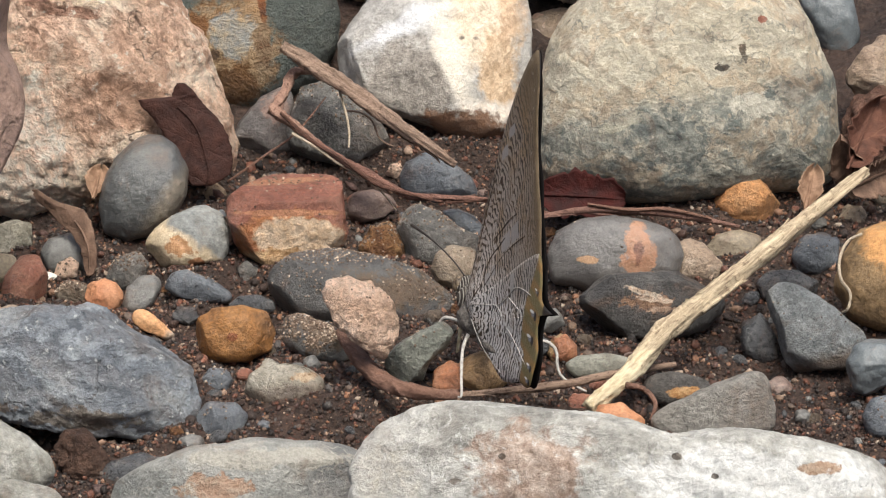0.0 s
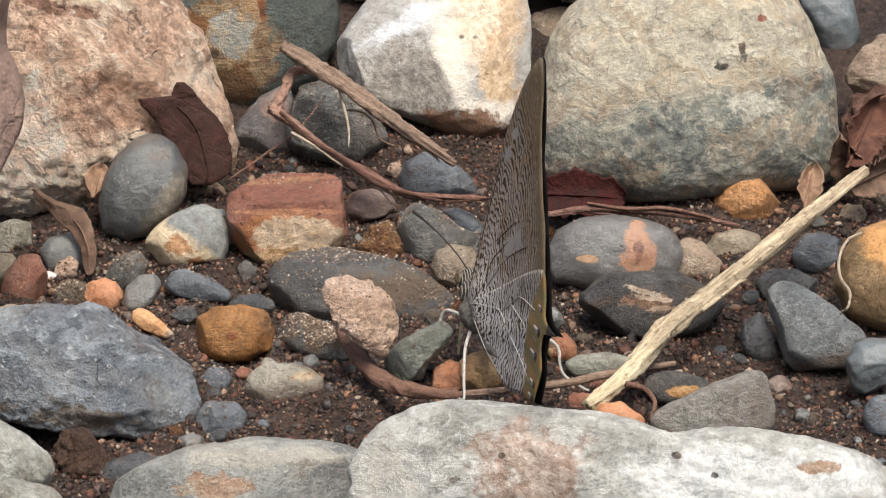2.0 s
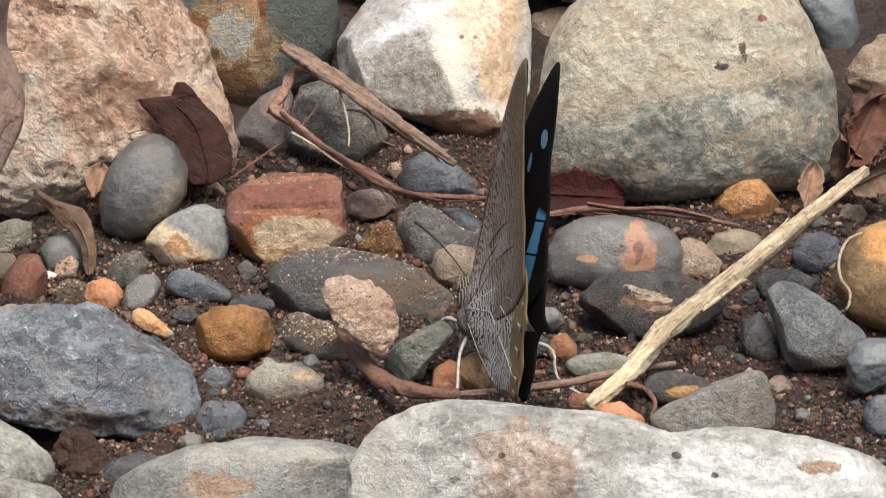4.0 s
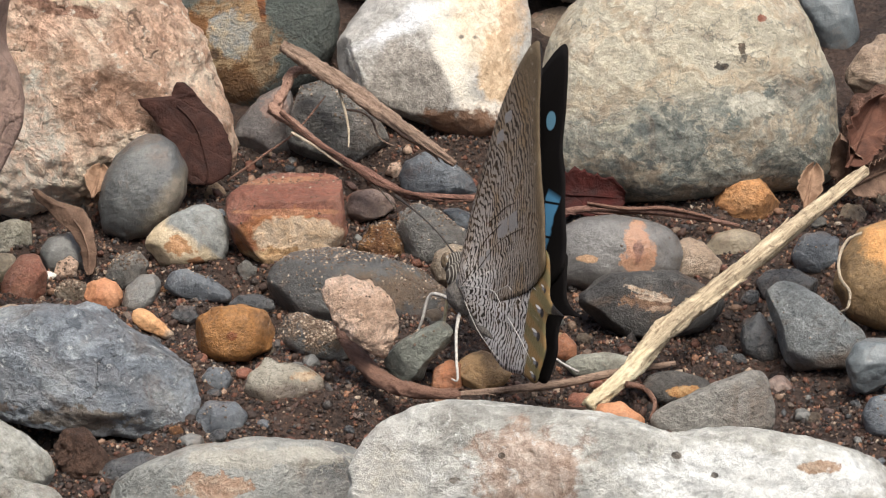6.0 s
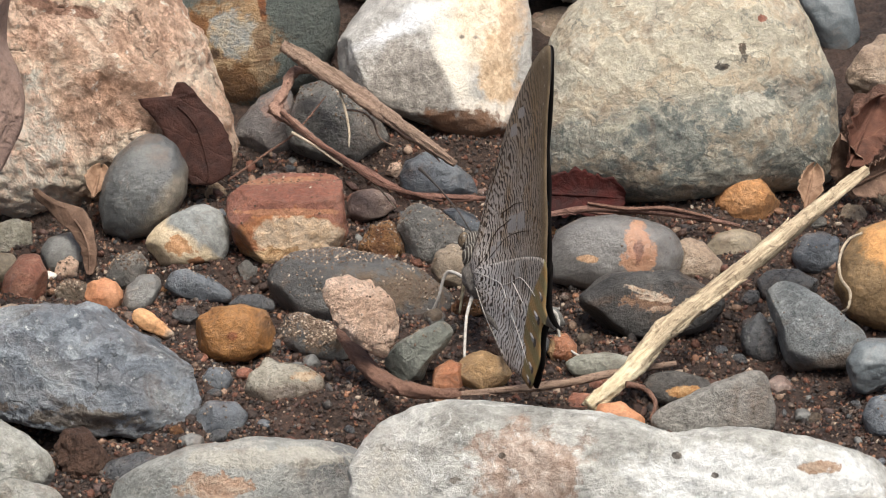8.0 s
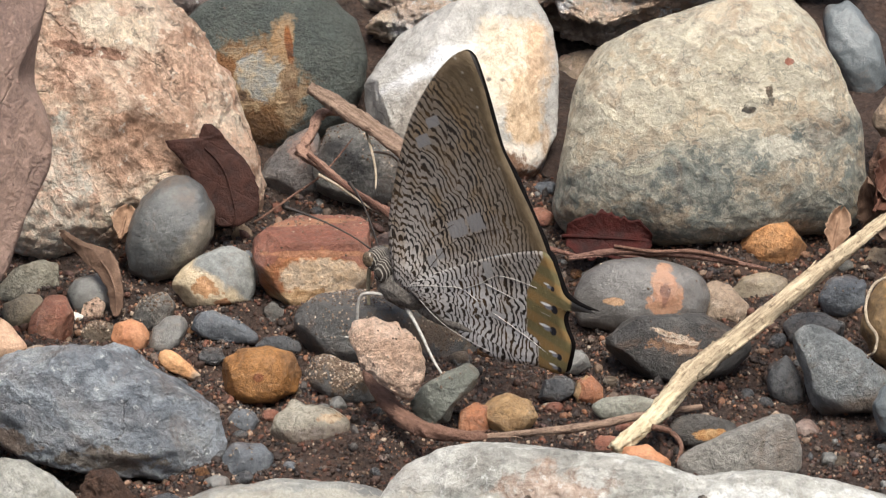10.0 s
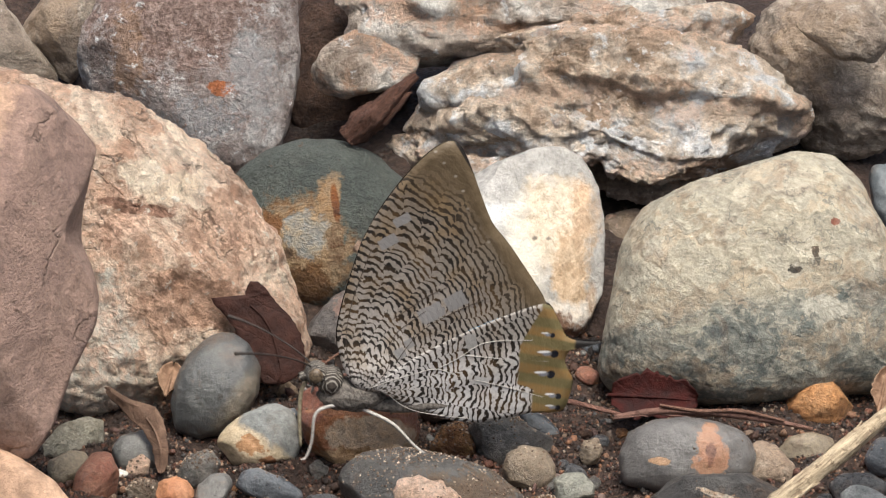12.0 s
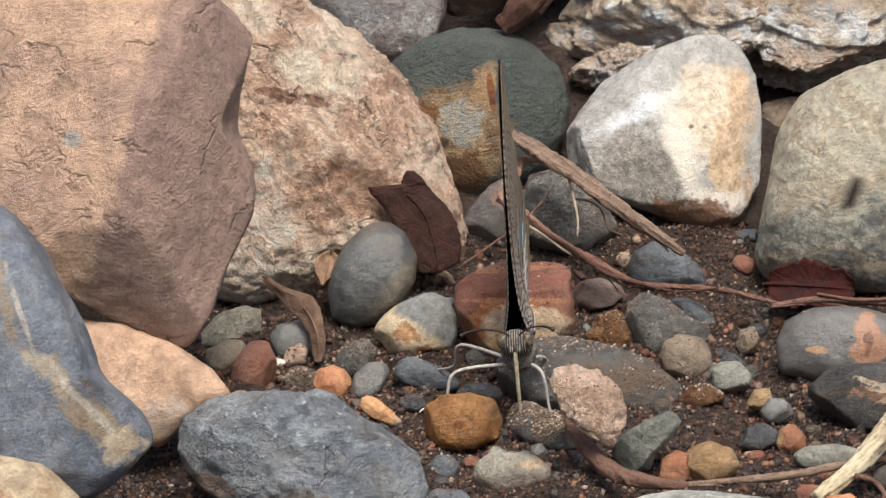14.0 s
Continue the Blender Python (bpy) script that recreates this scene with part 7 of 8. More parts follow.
leaf("dead_leaf", "dark brown rotting leaf in the litter", (70.9, 46.5, 11.5), VIEW_TILT @ pose(0, 0, 0, 25, 10, 20), 11, 6, CURL_LEAF, 0.3, 0.35, 27)


# ---------------------------------------------------------------- butterfly
def underside(name, margin):
    """Lilac-grey scales with dark broken lines across the cells between the veins; brown towards the outer edge."""
    n = Nodes(name)
    v = n.place()
    flat = n.vec("MULTIPLY", v, (1.0, 0.0, 1.0))
    back = n.math("MULTIPLY", n.vec("DOT_PRODUCT", v, (1.0, 0.0, 0.0)), -1.0)
    z = n.vec("DOT_PRODUCT", v, (0.0, 0.0, 1.0))
    wob = n.noise(flat, 0.2, 3, 0.5)
    wob2 = n.noise(flat, 0.75, 3, 0.6)
    blotch = n.noise(flat, 0.14, 4, 0.6)
    # lines ring the wing's root; each cell between two veins has its own offset and bows a little
    s0, z0, squash, period, cell = (0.5, -0.5, 1.0, 1.0, 0.235) if margin else (-4.0, -1.5, 2.0, 1.22, 0.15)
    ds, dz = n.math("SUBTRACT", back, s0), n.math("SUBTRACT", z, z0)
    r = n.math("SQRT", n.math("ADD", n.math("MULTIPLY", n.math("MULTIPLY", ds, ds), squash), n.math("MULTIPLY", dz, dz)))
    turn = n.math("DIVIDE", n.math("ADD", n.math("ARCTAN2", dz, ds), n.math("MULTIPLY", n.math("SUBTRACT", wob, 0.5), 0.3)), cell)
    step = n.math("FLOOR", turn)
    bow = n.math("ABSOLUTE", n.math("SUBTRACT", n.math("SUBTRACT", turn, step), 0.5))
    r = n.math("ADD", r, n.math("ADD", n.math("MULTIPLY", step, 0.41), n.math("MULTIPLY", n.math("MULTIPLY", bow, bow), 1.5 if margin else 1.2)))
    r = n.math("ADD", r, n.math("ADD", n.math("MULTIPLY", wob, 4.2), n.math("MULTIPLY", wob2, 1.5)))
    wave = n.math("SINE", n.math("MULTIPLY", r, 6.283 / period))
    wave = n.math("ADD", wave, n.math("MULTIPLY", n.math("SUBTRACT", n.noise(flat, 0.8, 3, 0.6), 0.5), 2.6))
    wave = n.math("SUBTRACT", wave, n.math("MULTIPLY", n.math("SUBTRACT", blotch, 0.5), 1.1))
    line = n.range(wave, -0.12, -0.5)
    far = n.vec("LENGTH", flat)
    if margin:
        tone = n.ramp(n.range(far, 4.0, 30.0), [(0.0, (0.38, 0.36, 0.345)), (0.3, (0.46, 0.445, 0.44)), (0.75, (0.46, 0.445, 0.435)), (1.0, (0.33, 0.305, 0.28))])
        # the silvery sheen low on the hindwing is put into the colour
        low = n.range(n.math("SUBTRACT", z, n.math("MULTIPLY", wob, 2.0)), 7.0, 1.5)
        tone = n.mix(low, n.mix(0.8, tone, (0.27, 0.24, 0.21)), tone)
    else:
        tone = n.ramp(n.range(far, 3.0, 36.0), [(0.0, (0.40, 0.37, 0.345)), (0.3, (0.29, 0.26, 0.235)), (0.68, (0.215, 0.182, 0.15)), (1.0, (0.135, 0.10, 0.068))])
    tone = n.mix(n.range(blotch, 0.49, 0.62, 0.0, 0.25 if margin else 0.6), tone, (0.21, 0.135, 0.06))
    tone = n.mix(1.0, tone, n.ramp(n.noise(flat, 1.6, 4, 0.7), [(0.3, (0.72,) * 3), (0.7, (1.22,) * 3)]), "MULTIPLY")
    dark = n.mix(n.range(n.noise(flat, 0.2, 3, 0.6), 0.46, 0.62), (0.012, 0.009, 0.007), (0.06, 0.034, 0.013))
    color = n.mix(line, tone, dark)

    def spot(color, s, h, rs, rh, c, hard=0.8, rough=0.3):
        d = n.vec("LENGTH", n.vec("MULTIPLY", n.vec("SUBTRACT", flat, (-s, 0.0, h)), (1 / rs, 0.0, 1 / rh)))
        return n.mix(n.range(n.math("ADD", d, n.math("MULTIPLY", n.math("SUBTRACT", wob2, 0.5), rough)), 1.0, hard), color, c)

    def block(color, s, h, rs, rh, c, tilt):
        p = n.vec("SUBTRACT", flat, (-s, 0.0, h))
        q = n.math("ABSOLUTE", n.math("MULTIPLY", n.vec("DOT_PRODUCT", p, (-math.cos(tilt), 0.0, math.sin(tilt))), 1 / rs))
        w = n.math("ABSOLUTE", n.math("MULTIPLY", n.vec("DOT_PRODUCT", p, (math.sin(tilt), 0.0, math.cos(tilt))), 1 / rh))
        d = n.math("ADD", n.math("MAXIMUM", q, w), n.math("MULTIPLY", n.math("SUBTRACT", wob2, 0.5), 0.7))
        return n.mix(n.range(d, 1.03, 0.93, 0.0, 0.92), color, c)

    if margin:
        color = block(color, 15.4, 7.3, 0.9, 1.2, (0.28, 0.27, 0.258), 0.3)
        color = block(color, 17.4, 0.4, 1.3, 0.7, (0.4, 0.39, 0.38), -0.2)
        # a brown and olive border that ends in steps at the veins, with a dark and silver eyespot in each cell
        steps = n.math("MULTIPLY", n.math("GREATER_THAN", n.math("ADD", z, n.math("MULTIPLY", back, 0.25)), 5.2), -0.6)
        steps = n.math("ADD", steps, n.math("MULTIPLY", n.math("LESS_THAN", n.math("ADD", z, n.math("MULTIPLY", back, 0.25)), 5.4), 1.9))
        inner = n.math("SUBTRACT", n.math("ADD", back, n.math("MULTIPLY", n.math("SUBTRACT", wob2, 0.5), 0.7)), steps)
        inner = n.math("SUBTRACT", inner, n.range(z, 6.5, 12.5, 0.0, 3.0))
        band = n.range(inner, 23.7, 24.0)
        streak = n.math("SINE", n.math("MULTIPLY", n.math("ADD", z, n.math("MULTIPLY", back, 0.2)), 1.9))
        olive = n.mix(n.range(streak, -0.5, 0.5), (0.115, 0.095, 0.04), (0.20, 0.115, 0.04))
        olive = n.mix(n.range(n.noise(flat, 0.9, 4, 0.6), 0.35, 0.65, 0.0, 0.5), olive, (0.155, 0.125, 0.065))
        color = n.mix(band, color, olive)
        for s, h, size in ((27.6, 8.3, 0.6), (27.6, 5.1, 1.0), (27.3, 1.5, 1.0), (29.0, -2.3, 0.75), (29.1, -4.3, 0.7)):
            color = spot(color, s + 1.2 * size, h - 0.2, 0.75 * size, 0.75 * size, (0.008, 0.009, 0.014))
            color = spot(color, s, h - 0.1, 1.0 * size, 0.55 * size, (0.16, 0.17, 0.2), 0.5)
            color = spot(color, s - 0.5, h + 0.2, 1.2 * size, 0.26 * size, (0.62, 0.62, 0.62), 0.6)
        color = n.mix(n.range(n.math("ADD", back, n.math("MULTIPLY", wob2, 0.8)), 32.2, 32.6), color, (0.012, 0.01, 0.009))
    else:
        for s, h, rs, rh in ((8.9, 12.1, 2.0, 1.35), (12.6, 14.1, 1.7, 1.35), (4.2, 5.5, 0.8, 0.9), (5.6, 7.0, 0.7, 0.8), (1.5, 24.2, 1.5, 0.9), (3.5, 27.8, 1.4, 0.8)):
            color = block(color, s, h, rs, rh, (0.22, 0.212, 0.208), 0.53)
        # smooth brown tip and outer border with a row of pale flecks
        out = n.math("ADD", n.math("MULTIPLY", n.math("SUBTRACT", back, 11.0), 0.849), n.math("MULTIPLY", n.math("SUBTRACT", z, 41.0), 0.528))
        edge = n.range(n.math("ADD", out, n.math("MULTIPLY", wob, 3.0)), -3.6, -1.2)
        tip = n.range(n.math("ADD", n.math("ADD", z, n.math("MULTIPLY", back, 0.5)), n.math("MULTIPLY", wob, 7.0)), 37.5, 44.5)
        fade = n.range(n.math("ADD", out, n.math("MULTIPLY", wob, 3.0)), -7.5, -3.0, 0.0, 0.35)
        brown = n.mix(n.range(n.noise(flat, 0.5, 5, 0.65), 0.38, 0.62), (0.085, 0.06, 0.033), (0.125, 0.09, 0.053))
        color = n.mix(n.math("MAXIMUM", n.math("MAXIMUM", edge, n.math("MULTIPLY", tip, 0.93)), fade), color, brown)
        for s, h in ((8.1, 39.1), (9.5, 37.2), (11.4, 35.0), (12.7, 32.6), (13.6, 29.7), (14.9, 26.3), (17.2, 24.0)):
            color = spot(color, s, h, 0.36, 0.28, (0.24, 0.21, 0.175), 0.3, 1.0)
        color = n.mix(n.range(out, -0.30, -0.12), color, (0.012, 0.009, 0.008))
    return n.finish(color, 0.5, n.math("ADD", n.noise(flat, 2.4, 3, 0.6), n.math("MULTIPLY", line, -0.3)), 0.35, 0.0002, 0.35)


def upperside():
    """Velvet black with a broken band of blue."""
    n = Nodes("wing_upper")
    v = n.place()
    x = n.vec("DOT_PRODUCT", v, (1.0, 0.0, 0.0))
    z = n.vec("DOT_PRODUCT", v, (0.0, 0.0, 1.0))
    ragged = n.math("MULTIPLY", n.math("SUBTRACT", n.noise(v, 0.5, 3, 0.6), 0.5), 1.6)
    mid = n.math("ADD", n.math("ADD", x, 17.0), n.math("MULTIPLY", n.math("SUBTRACT", z, 5.0), 0.10))
    d = n.math("ABSOLUTE", n.math("ADD", mid, ragged))
    band = n.math("MULTIPLY", n.range(d, 2.6, 2.1), n.math("MULTIPLY", n.math("MULTIPLY", n.range(z, 20.5, 19.5), n.range(z, -5.0, -3.0)), n.range(n.math("ABSOLUTE", n.math("SINE", n.math("ADD", n.math("MULTIPLY", z, 0.62), n.math("MULTIPLY", x, 0.12)))), 0.07, 0.16)))
    color = n.mix(band, (0.006, 0.005, 0.005), (0.085, 0.25, 0.42))
    for sx, sz, rx, rz in ((-11.5, 29.5, 1.7, 1.5), (-7.0, 25.0, 0.8, 1.6)):
        q = n.vec("LENGTH", n.vec("MULTIPLY", n.vec("SUBTRACT", n.vec("MULTIPLY", v, (1.0, 0.0, 1.0)), (sx, 0.0, sz)), (1 / rx, 0.0, 1 / rz)))
        color = n.mix(n.range(n.math("ADD", q, n.math("MULTIPLY", ragged, 0.12)), 1.0, 0.85), color, (0.14, 0.30, 0.42))
    return n.finish(color, 0.85, n.noise(v, 2.0, 3, 0.6), 0.2, 0.0002, 0.08)


def plain(name, low, high, scale=1.2, rough=0.6, bump=0.4):
    n = Nodes(name)
    a = n.noise(n.place(), scale, 5, 0.65)
    return n.finish(n.ramp(a, [(0.35, low), (0.65, high)]), rough, a, bump, 0.0003, 0.35)


def banded():
    """Dark body scales with fine pale lines."""
    n = Nodes("striped_body")
    v = n.place()
    y = n.vec("DOT_PRODUCT", v, (0.0, 1.0, 0.0))
    a = n.noise(v, 1.0, 4, 0.6)
    s = n.math("SINE", n.math("ADD", n.math("MULTIPLY", y, 17.0), n.math("MULTIPLY", a, 1.6)))
    return n.finish(n.mix(n.range(s, 0.45, 0.85), n.ramp(a, [(0.35, (0.02, 0.016, 0.014)), (0.65, (0.06, 0.05, 0.042))]), (0.26, 0.24, 0.21)), 0.75, a, 0.8, 0.0004, 0.2)


FORE_UNDER, HIND_UNDER, UPPER = underside("forewing_under", False), underside("hindwing_under", True), upperside()
FUR, STRIPED = plain("grey_fur", (0.05, 0.042, 0.036), (0.19, 0.17, 0.15), 1.6, 0.85, 1.0), banded()
LEG, EYE_MAT = plain("pale_leg", (0.24, 0.22, 0.20), (0.44, 0.42, 0.39), 1.5), plain("striped_eye", (0.03, 0.022, 0.015), (0.16, 0.12, 0.08), 2.0, 0.25)
FEELER, VEIN = plain("black_feeler", (0.012, 0.009, 0.008), (0.04, 0.03, 0.025)), plain("pale_vein", (0.28, 0.26, 0.235), (0.48, 0.455, 0.42))
DARK_VEIN = plain("brown_vein", (0.03, 0.02, 0.014), (0.07, 0.05, 0.035))
TONGUE = plain("pale_tongue", (0.22, 0.18, 0.11), (0.42, 0.37, 0.26))

# outlines in mm: back from the wing's root, up
FORE = [(0, -0.6), (-3.0, 0.6), (-4.7, 3.4), (-5.8, 7.8), (-5.4, 12.2), (-4.3, 17.4), (-2.6, 23.8), (-0.6, 28.4), (1.8, 32.4), (4.4, 36.0), (7.4, 39.2), (10.0, 40.8), (11.9, 40.2), (13.6, 37.0), (15.5, 32.2), (17.6, 27.3), (20.0, 24.2), (22.5, 20.7), (24.8, 17.3), (26.8, 14.0), (27.4, 10.8), (22, 6), (10, 1)]
HIND = [(0, 0.6), (8, 5.5), (18, 10.5), (26.6, 13.6), (29.0, 10.9), (30.5, 8.0), (32.8, 7.1), (36.8, 6.8), (33.2, 6.3), (31.2, 5.4), (30.6, 3.8), (31.1, 2.2), (32.2, 0.2), (31.7, -2.5), (31.0, -4.7), (29.2, -5.4), (25.5, -5.4), (21.4, -6.4), (17.0, -7.0), (13.0, -6.4), (9.6, -5.0), (5.6, -3.3), (2.8, -1.3)]
SPREAD = 2.0


def stand(away, gap, bulge):
    """How far a wing's sheet stands out from the body's middle plane, in mm, by the distance from its root."""
    return gap + SPREAD * math.exp(-max(0.0, away - 3) / 5) + bulge * math.sin(min(1, away / 42) * math.pi) * 0.6


def wing(name, outline, side, gap, under, parent, bulge=0.5):
    """A thin double-sided blade, its root at its own origin; side is 1 for the left, -1 for the right."""
    n, rings = len(outline) * 4, 14
    pts = [Vector((-s, 0, h)) for s, h in outline]
    loop = []
    for i in range(len(pts)):
        a, b, c, d = pts[i - 1], pts[i], pts[(i + 1) % len(pts)], pts[(i + 2) % len(pts)]
        for k in range(4):
            t = k / 4
            loop.append(b + 0.42 * t * (c - a + t * (2 * a - 5 * b + 4 * c - d + t * (3 * (b - c) + d - a))) + (c - b) * (0.16 * t))
    root = Vector((0, 0, 0)) + sum(pts, Vector()) / len(pts) * 0.45
    bm = bmesh.new()
    sheets = []
    for face in (0, 1):
        mid = bm.verts.new((root + Vector((0, side * (stand(root.length, gap, bulge) + 0.11 * face), 0))) * 0.001)
        sheet = []
        for r in range(1, rings + 1):
            f = r / rings
            row = []
            for p in loop:
                q = root.lerp(p, f)
                away = q.length
                y = stand(away, gap, bulge) + 0.11 * face * (1 if r < rings else 0.6) + 0.08 * math.sin(math.atan2(q.z + 6, -q.x + 8) * 26) * min(1, away / 15)
                row.append(bm.verts.new(Vector((q.x, side * y, q.z)) * 0.001))
            sheet.append(row)
        sheets.append((mid, sheet))
    for face, (mid, sheet) in enumerate(sheets):
        for k in range(n):
            k2 = (k + 1) % n
            quads = [(mid, sheet[0][k], sheet[0][k2])] + [(sheet[r][k], sheet[r + 1][k], sheet[r + 1][k2], sheet[r][k2]) for r in range(rings - 1)]
            for q in quads:
                f = bm.faces.new(q)
                f.material_index = 0 if face == 1 else 1
    for k in range(n):
        k2 = (k + 1) % n
        bm.faces.new((sheets[0][1][-1][k], sheets[0][1][-1][k2], sheets[1][1][-1][k2], sheets[1][1][-1][k])).material_index = 0 if loop[k].x > -9 else 1
    bmesh.ops.recalc_face_normals(bm, faces=bm.faces)
    return part(name, bm, (under, UPPER), parent)


# the veins that show, as the outlines
FORE_VEINS = [[(-0.3, 0.2), (1.6, 2.2), (2.6, 4.3), (2.4, 6.2), (3.4, 8.7), (5.6, 10.6), (8.0, 12.5)], [(3.9, 4.5), (5.8, 7.2), (7.9, 9.4), (10.5, 11.1), (14.1, 13.0), (17.6, 14.5)],
              [(-3.4, 2.0), (-4.2, 5.9), (-4.3, 9.8), (-3.5, 14.6), (-2.4, 18.5), (-1.0, 23.0)], [(2.8, 11.1), (6.3, 13.6), (8.4, 15.1), (12.0, 16.8)]]
HIND_VEINS = [[(-0.3, 0.2), (2.3, 1.2), (6.4, 2.0), (10.2, 2.6), (14.2, 1.1), (18.5, 0.0), (22.6, -1.1), (28.0, -2.8)], [(10.2, 2.6), (13.4, 4.3), (15.5, 5.8), (17.5, 6.9), (20.9, 7.3), (25.2, 7.3)],
              [(14.4, 4.9), (18.3, 4.4), (23.1, 3.9), (28.0, 3.6)], [(2.6, -1.0), (4.5, -3.0), (7.3, -4.6), (11.7, -5.6), (16.1, -6.2)]]


def build_butterfly():
    """Its origin is the wings' root; heading along x, its left along y."""
    b = new("butterfly")
    tagged(b, "butterfly with closed zebra-lined grey-brown wings and short tails", "butterfly")
    part("thorax", blob((5.4, 2.7, 2.8), (3.0, 0, -1.9), lump=0.1), FUR, b, "furry grey thorax")
    part("abdomen", blob((8.0, 1.6, 1.7), (-7.6, 0, -3.9), lump=0.05, seed=4, taper=0.5), FUR, b)
    head = part("head", blob((1.9, 2.4, 2.0), (8.6, 0, 1.6), lump=0.06, seed=2), STRIPED, b, "dark head with pale fine stripes")
    part("collar", blob((2.2, 2.5, 2.4), (6.4, 0, 0.4), lump=0.06, seed=7), STRIPED, b)
    for s in (1, -1):
        part("eye", blob((1.15, 0.9, 1.3), (8.9, s * 1.9, 2.0), 3, 0.0), EYE_MAT, head)
        part("antenna", tube([(9.6, s * 0.8, 3.2), (12.2, s * 2.2, 5.0), (16.0, s * 4.2, 6.8), (19.6, s * 5.9, 7.9), (22.2, s * 6.9, 8.4)], [0.14, 0.13, 0.13, 0.2, 0.3], 6, 0.05), FEELER, head)
        part("palp", blob((1.3, 0.42, 0.6), (10.2, s * 0.6, 1.2), 3, 0.05), STRIPED, head)
    part("proboscis", tube([(10.0, 0, 0.9), (10.9, 0, -1.6), (11.0, 0, -6.0), (10.6, 0, -11.0)], [0.34, 0.34, 0.3, 0.2], 8, 0.05), TONGUE, head, "pale straw-coloured proboscis")
    # hip, knee, ankle and toe of each leg; right legs set wide to show in the camera's view
    legs = [((5.0, 1.2, -3.2), (8.8, 3.6, -3.4), (9.4, 4.2, -8.0), (10.2, 4.6, -10.6)), ((1.2, 1.4, -4.0), (-3.2, 3.2, -5.6), (-6.6, 3.8, -9.0), (-9.4, 4.2, -11.4)),
            ((5.0, -1.2, -3.2), (7.4, -9.6, -3.0), (7.8, -11.6, -7.2), (8.4, -15.0, -8.4)), ((1.2, -1.4, -4.0), (-4.6, -9.6, -3.2), (-6.8, -11.2, -7.4), (-9.4, -14.4, -9.0))]
    for f in legs:
        out = 0.6 if f[3][1] > 0 else -0.6
        part("leg", tube([f[0], f[1], f[2], f[3], (f[3][0] + 0.9, f[3][1] + out, f[3][2] - 0.2)], [0.32, 0.27, 0.23, 0.2, 0.12], 8, 0.08, steps=5), LEG, b, "slender whitish leg")
    wings = []
    for s in (1, -1):
        fore = wing("forewing", FORE, s, 0.04, FORE_UNDER, b, 0.22)
        hind = wing("hindwing", HIND, s, 0.2, HIND_UNDER, b, 0.22)
        for blade, lines, skin, gap, bulge in ((fore, FORE_VEINS, DARK_VEIN, 0.17, 0.22), (hind, HIND_VEINS, VEIN, 0.33, 0.22)):
            for c in lines:
                part("vein", tube([(-p, s * stand(math.hypot(p, q), gap, bulge), q) for p, q in c], [0.062] * (len(c) - 1) + [0.035], 6, 0.05, steps=5), skin, blade)
        wings.append((s, fore, hind))
    return b, wings


butterfly, WINGS = build_butterfly()


def build_fly():
    f = new("fly")
    tagged(f, "small black fly in flight", "fly")
    part("body", blob((2.6, 0.9, 0.9), (0, 0, 0), 3, 0.1), FEELER, f)
    for s in (1, -1):
        bm = blob((1.4, 1.0, 0.06), (-0.6, s * 1.3, 0.7), 3, 0.0)
        part("wing", bm, EYE_MAT, f, "smoky wing")
    return f


fly = build_fly()


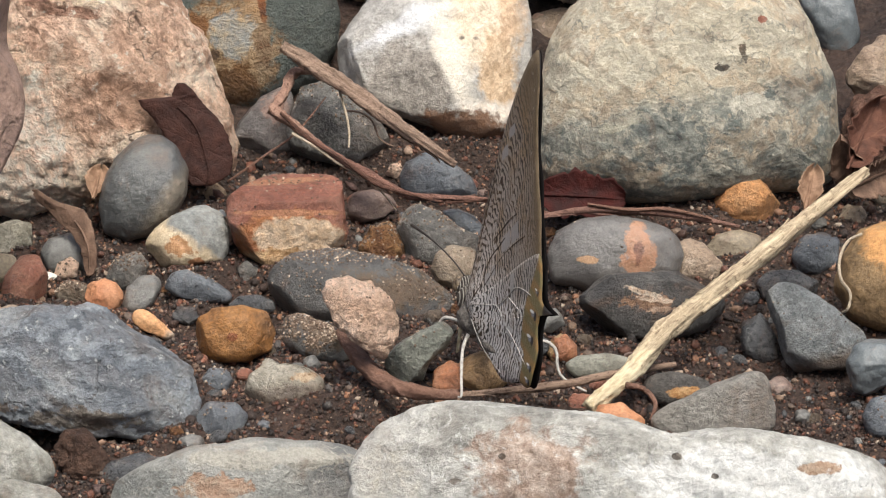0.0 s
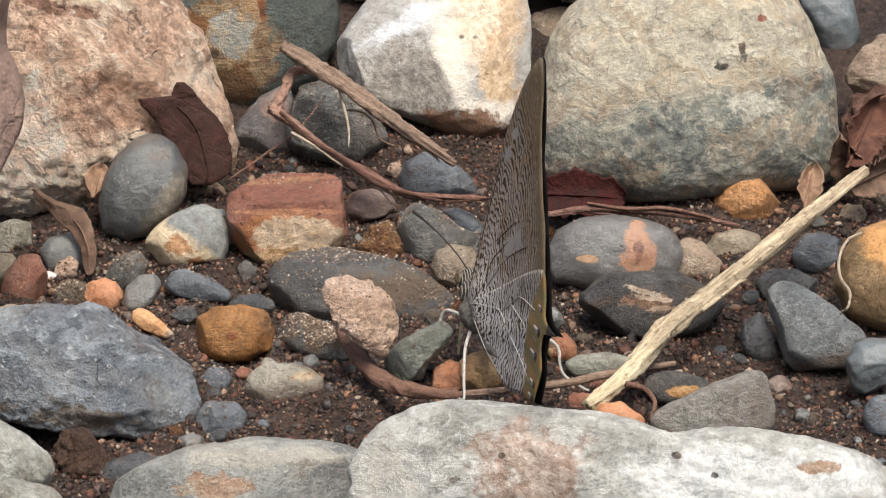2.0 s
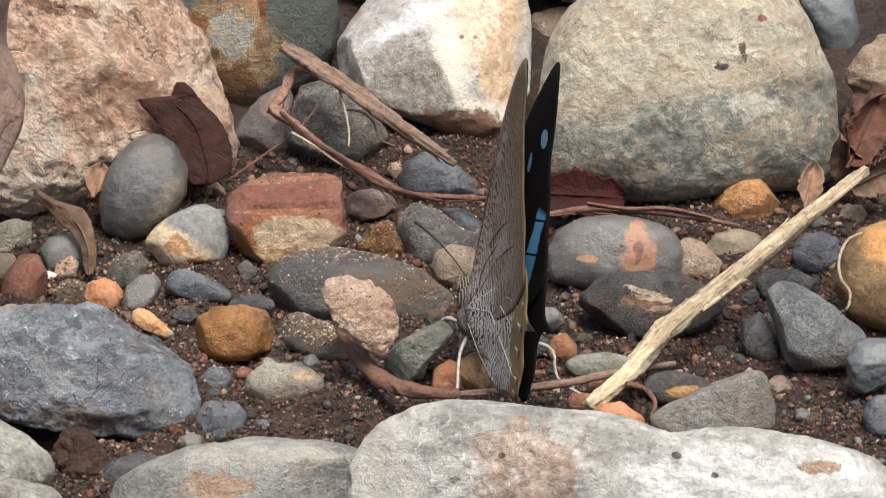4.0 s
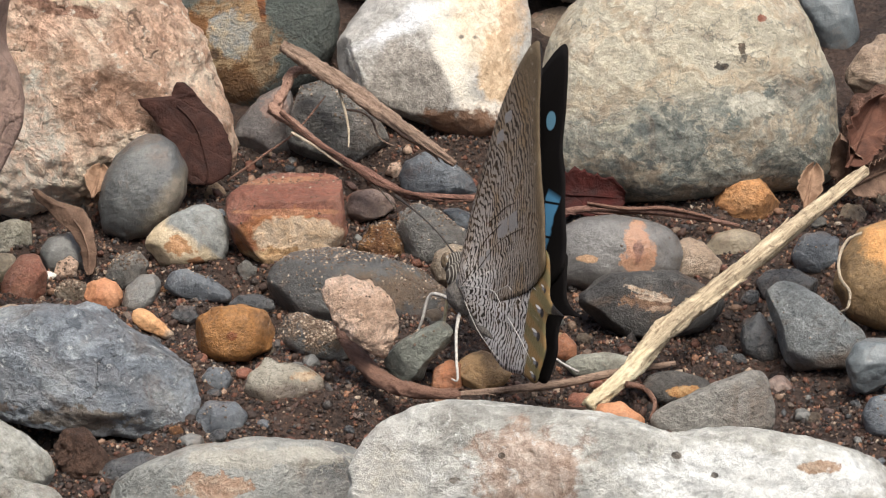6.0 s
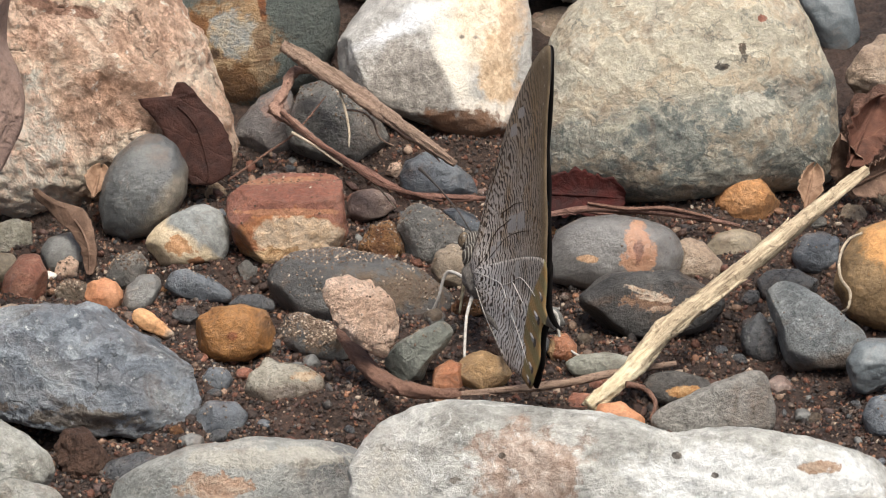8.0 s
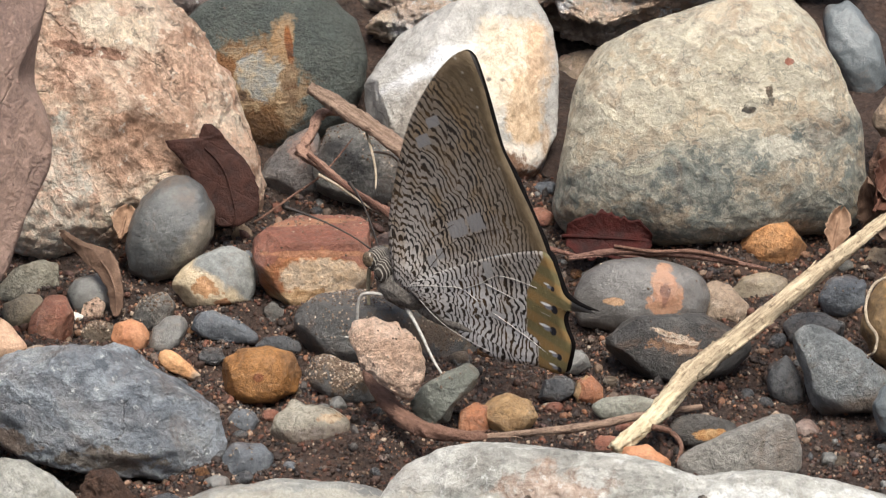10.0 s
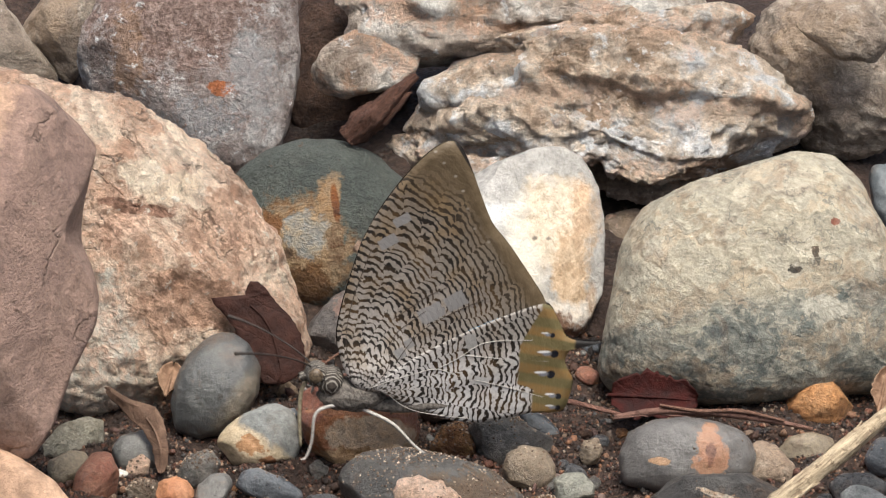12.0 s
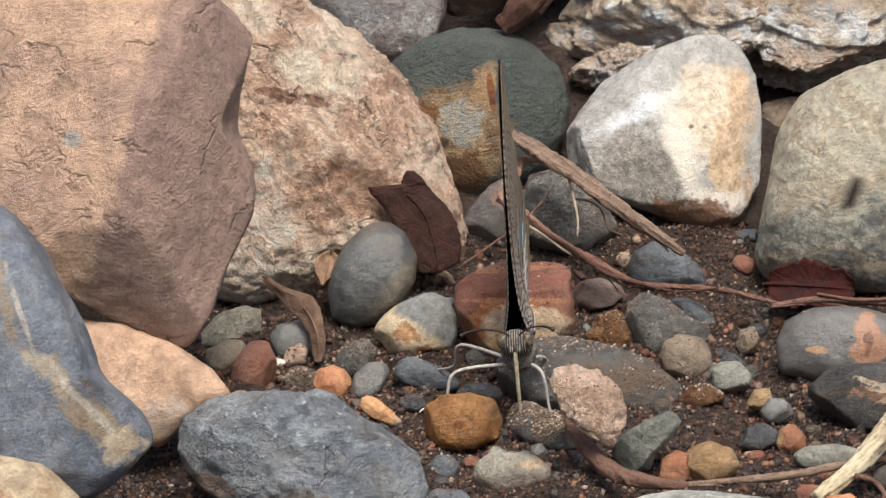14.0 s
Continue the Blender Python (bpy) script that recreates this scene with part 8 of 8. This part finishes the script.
# ---------------------------------------------------------------- what moves
# seconds; place of the wings' root in mm; roll, pitch and heading in degrees
STEPS = [
    (0.0, 6.0, -4.9, 12.0, 11.4, 13.7, 104.3),
    (0.5, 5.9, -5.9, 12.7, 11.0, 12.2, 104.5),
    (1.0, 5.9, -6.2, 12.6, 9.5, 11.0, 107.0),
    (1.5, 6.1, -6.5, 12.5, 10.8, 9.3, 105.2),
    (2.0, 6.4, -5.8, 12.7, 10.1, 8.3, 104.3),
    (2.5, 6.3, -5.0, 12.5, 9.8, 6.9, 102.7),
    (3.0, 5.8, -4.3, 11.6, 10.8, 7.5, 101.0),
    (3.2, 5.8, -4.3, 11.6, 10.8, 7.5, 101.0),
    (5.3, 5.6, -7.8, 11.6, 4.4, 18.4, 100.3),
    (5.5, 5.6, -7.8, 11.6, 4.4, 18.4, 100.3),
    (5.8, 5.4, -4.5, 11.6, 7.0, 16.0, 104.0),
    (6.0, 4.9, -0.4, 13.0, 11.8, 8.2, 108.6),
    (6.5, 5.1, 1.4, 13.9, 11.6, -2.1, 113.0),
    (6.8, 6.6, 4.6, 12.4, 8.0, -1.4, 104.0),
    (7.0, 7.3, 5.8, 11.7, 6.4, -1.1, 101.5),
    (7.2, 7.3, 5.8, 11.7, 6.4, -1.1, 101.5),
    (9.3, -1.3, 9.4, 12.8, 17.3, 6.1, 137.6),
    (9.5, -5.1, 8.9, 13.4, -2.0, 3.4, 150.0),
    (9.7, -9.7, 10.2, 15.9, 0.0, 3.2, 143.5),
    (10.0, -7.8, 11.8, 15.4, 0.6, 0.7, 136.1),
    (10.2, -11.8, 14.3, 15.3, -0.2, -8.7, 139.6),
    (10.5, -12.1, 17.9, 15.9, -8.9, -3.7, 123.5),
    (10.7, -11.1, 22.1, 19.9, 7.1, -6.6, 117.4),
    (11.0, -11.8, 24.7, 20.1, 5.7, -8.1, 112.7),
    (11.1, -11.8, 24.7, 20.1, 6.0, -8.0, 111.0),
    (11.2, -12.4, 23.5, 17.4, 18.0, -1.0, 122.0),
    (11.5, -15.6, 25.6, 20.5, 4.2, -8.6, 132.3),
    (11.8, -22.4, 28.0, 21.3, 9.4, -8.4, 141.1),
    (12.0, -22.6, 26.4, 18.9, -2.0, -3.0, 189.0),
    (12.3, -21.6, 22.0, 19.1, 4.6, -2.0, 205.0),
    (12.4, -18.5, 12.4, 18.4, -9.0, 7.9, 240.0),
    (12.5, -18.5, 12.2, 18.4, -11.1, 8.9, 241.8),
    (13.0, -25.0, 18.4, 15.0, -6.4, 4.0, 239.4),
    (13.5, -25.7, 17.6, 15.5, -3.5, 1.5, 235.2),
    (13.7, -25.7, 17.6, 15.5, -3.5, 1.5, 235.2),
    (13.9, -23.4, 14.2, 14.0, 4.5, -4.0, 269.0),
    (14.0, -23.4, 14.2, 14.0, 4.5, -4.0, 269.5),
]
# seconds; how far the left and the right wings lean outward, and how far the left forewing and the right wings twist
OPEN = [(0.0, 0, 0, 0, 0.1), (3.0, 0, 0, 0, 0.3), (3.2, 0, 0, 0, 0.3), (5.3, 0, 18.5, -2.5, 5), (5.5, 0, 17.5, -2.5, 5), (6.0, 0, 5.0, -1, 2), (6.3, 0, 1.4, 0, 0.8), (6.5, 0, 0.6, 0, 0.4), (7.0, 0, 0.2, 0, 0.3), (9.3, 0, 0.2, 0, 0), (10.0, 0, 0.3, 0, 0.3), (11.0, 0, 0.1, 0, 0.4), (11.5, 0, 0, 0, 0), (14.0, 0, 0, 0, 0)]
FLIGHT = [
    (0.0, 0.1359, -0.034, 0.0969, 0),
    (1.2, 0.1294, -0.0383, 0.0794, 0),
    (1.4, 0.0447, -0.027, 0.0668, 0),
    (1.5, 0.0094, -0.0262, 0.0635, 0),
    (1.6, -0.0501, -0.0294, 0.062, 0),
    (1.8, -0.1274, -0.0439, 0.0636, 0),
    (3.0, -0.1871, -0.0579, 0.082, 0),
    (4.0, -0.204, -0.0387, 0.1843, 0),
    (6.0, -0.0053, 0.0021, 0.3338, 70),
    (8.0, 0.1479, -0.0151, 0.2033, 70),
    (9.0, 0.1279, -0.0337, 0.0909, 70),
    (13.5, 0.1135, -0.0325, 0.0834, 70),
    (13.8, 0.0771, -0.0321, 0.0648, 70),
    (14.0, 0.0249, -0.0299, 0.056, 70),
]


def motions():
    walk(butterfly, [(t, pose(x / 1000, y / 1000, z / 1000, roll, pitch, head)) for t, x, y, z, roll, pitch, head in STEPS])
    (side, left_fore, left_hind), (other, right_fore, right_hind) = WINGS
    walk(left_fore, [(t, pose(0, 0.00005, 0, -left, 0, turn)) for t, left, right, turn, spin in OPEN])
    walk(left_hind, [(t, pose(0, 0.00005, 0, -left, 0, 0)) for t, left, right, turn, spin in OPEN])
    for blade in (right_fore, right_hind):
        walk(blade, [(t, pose(0, -0.00005, 0, right, 0, spin)) for t, left, right, turn, spin in OPEN])
    walk(fly, [(t, pose(x, y, z, 0, tip, 175)) for t, x, y, z, tip in FLIGHT])


motions()
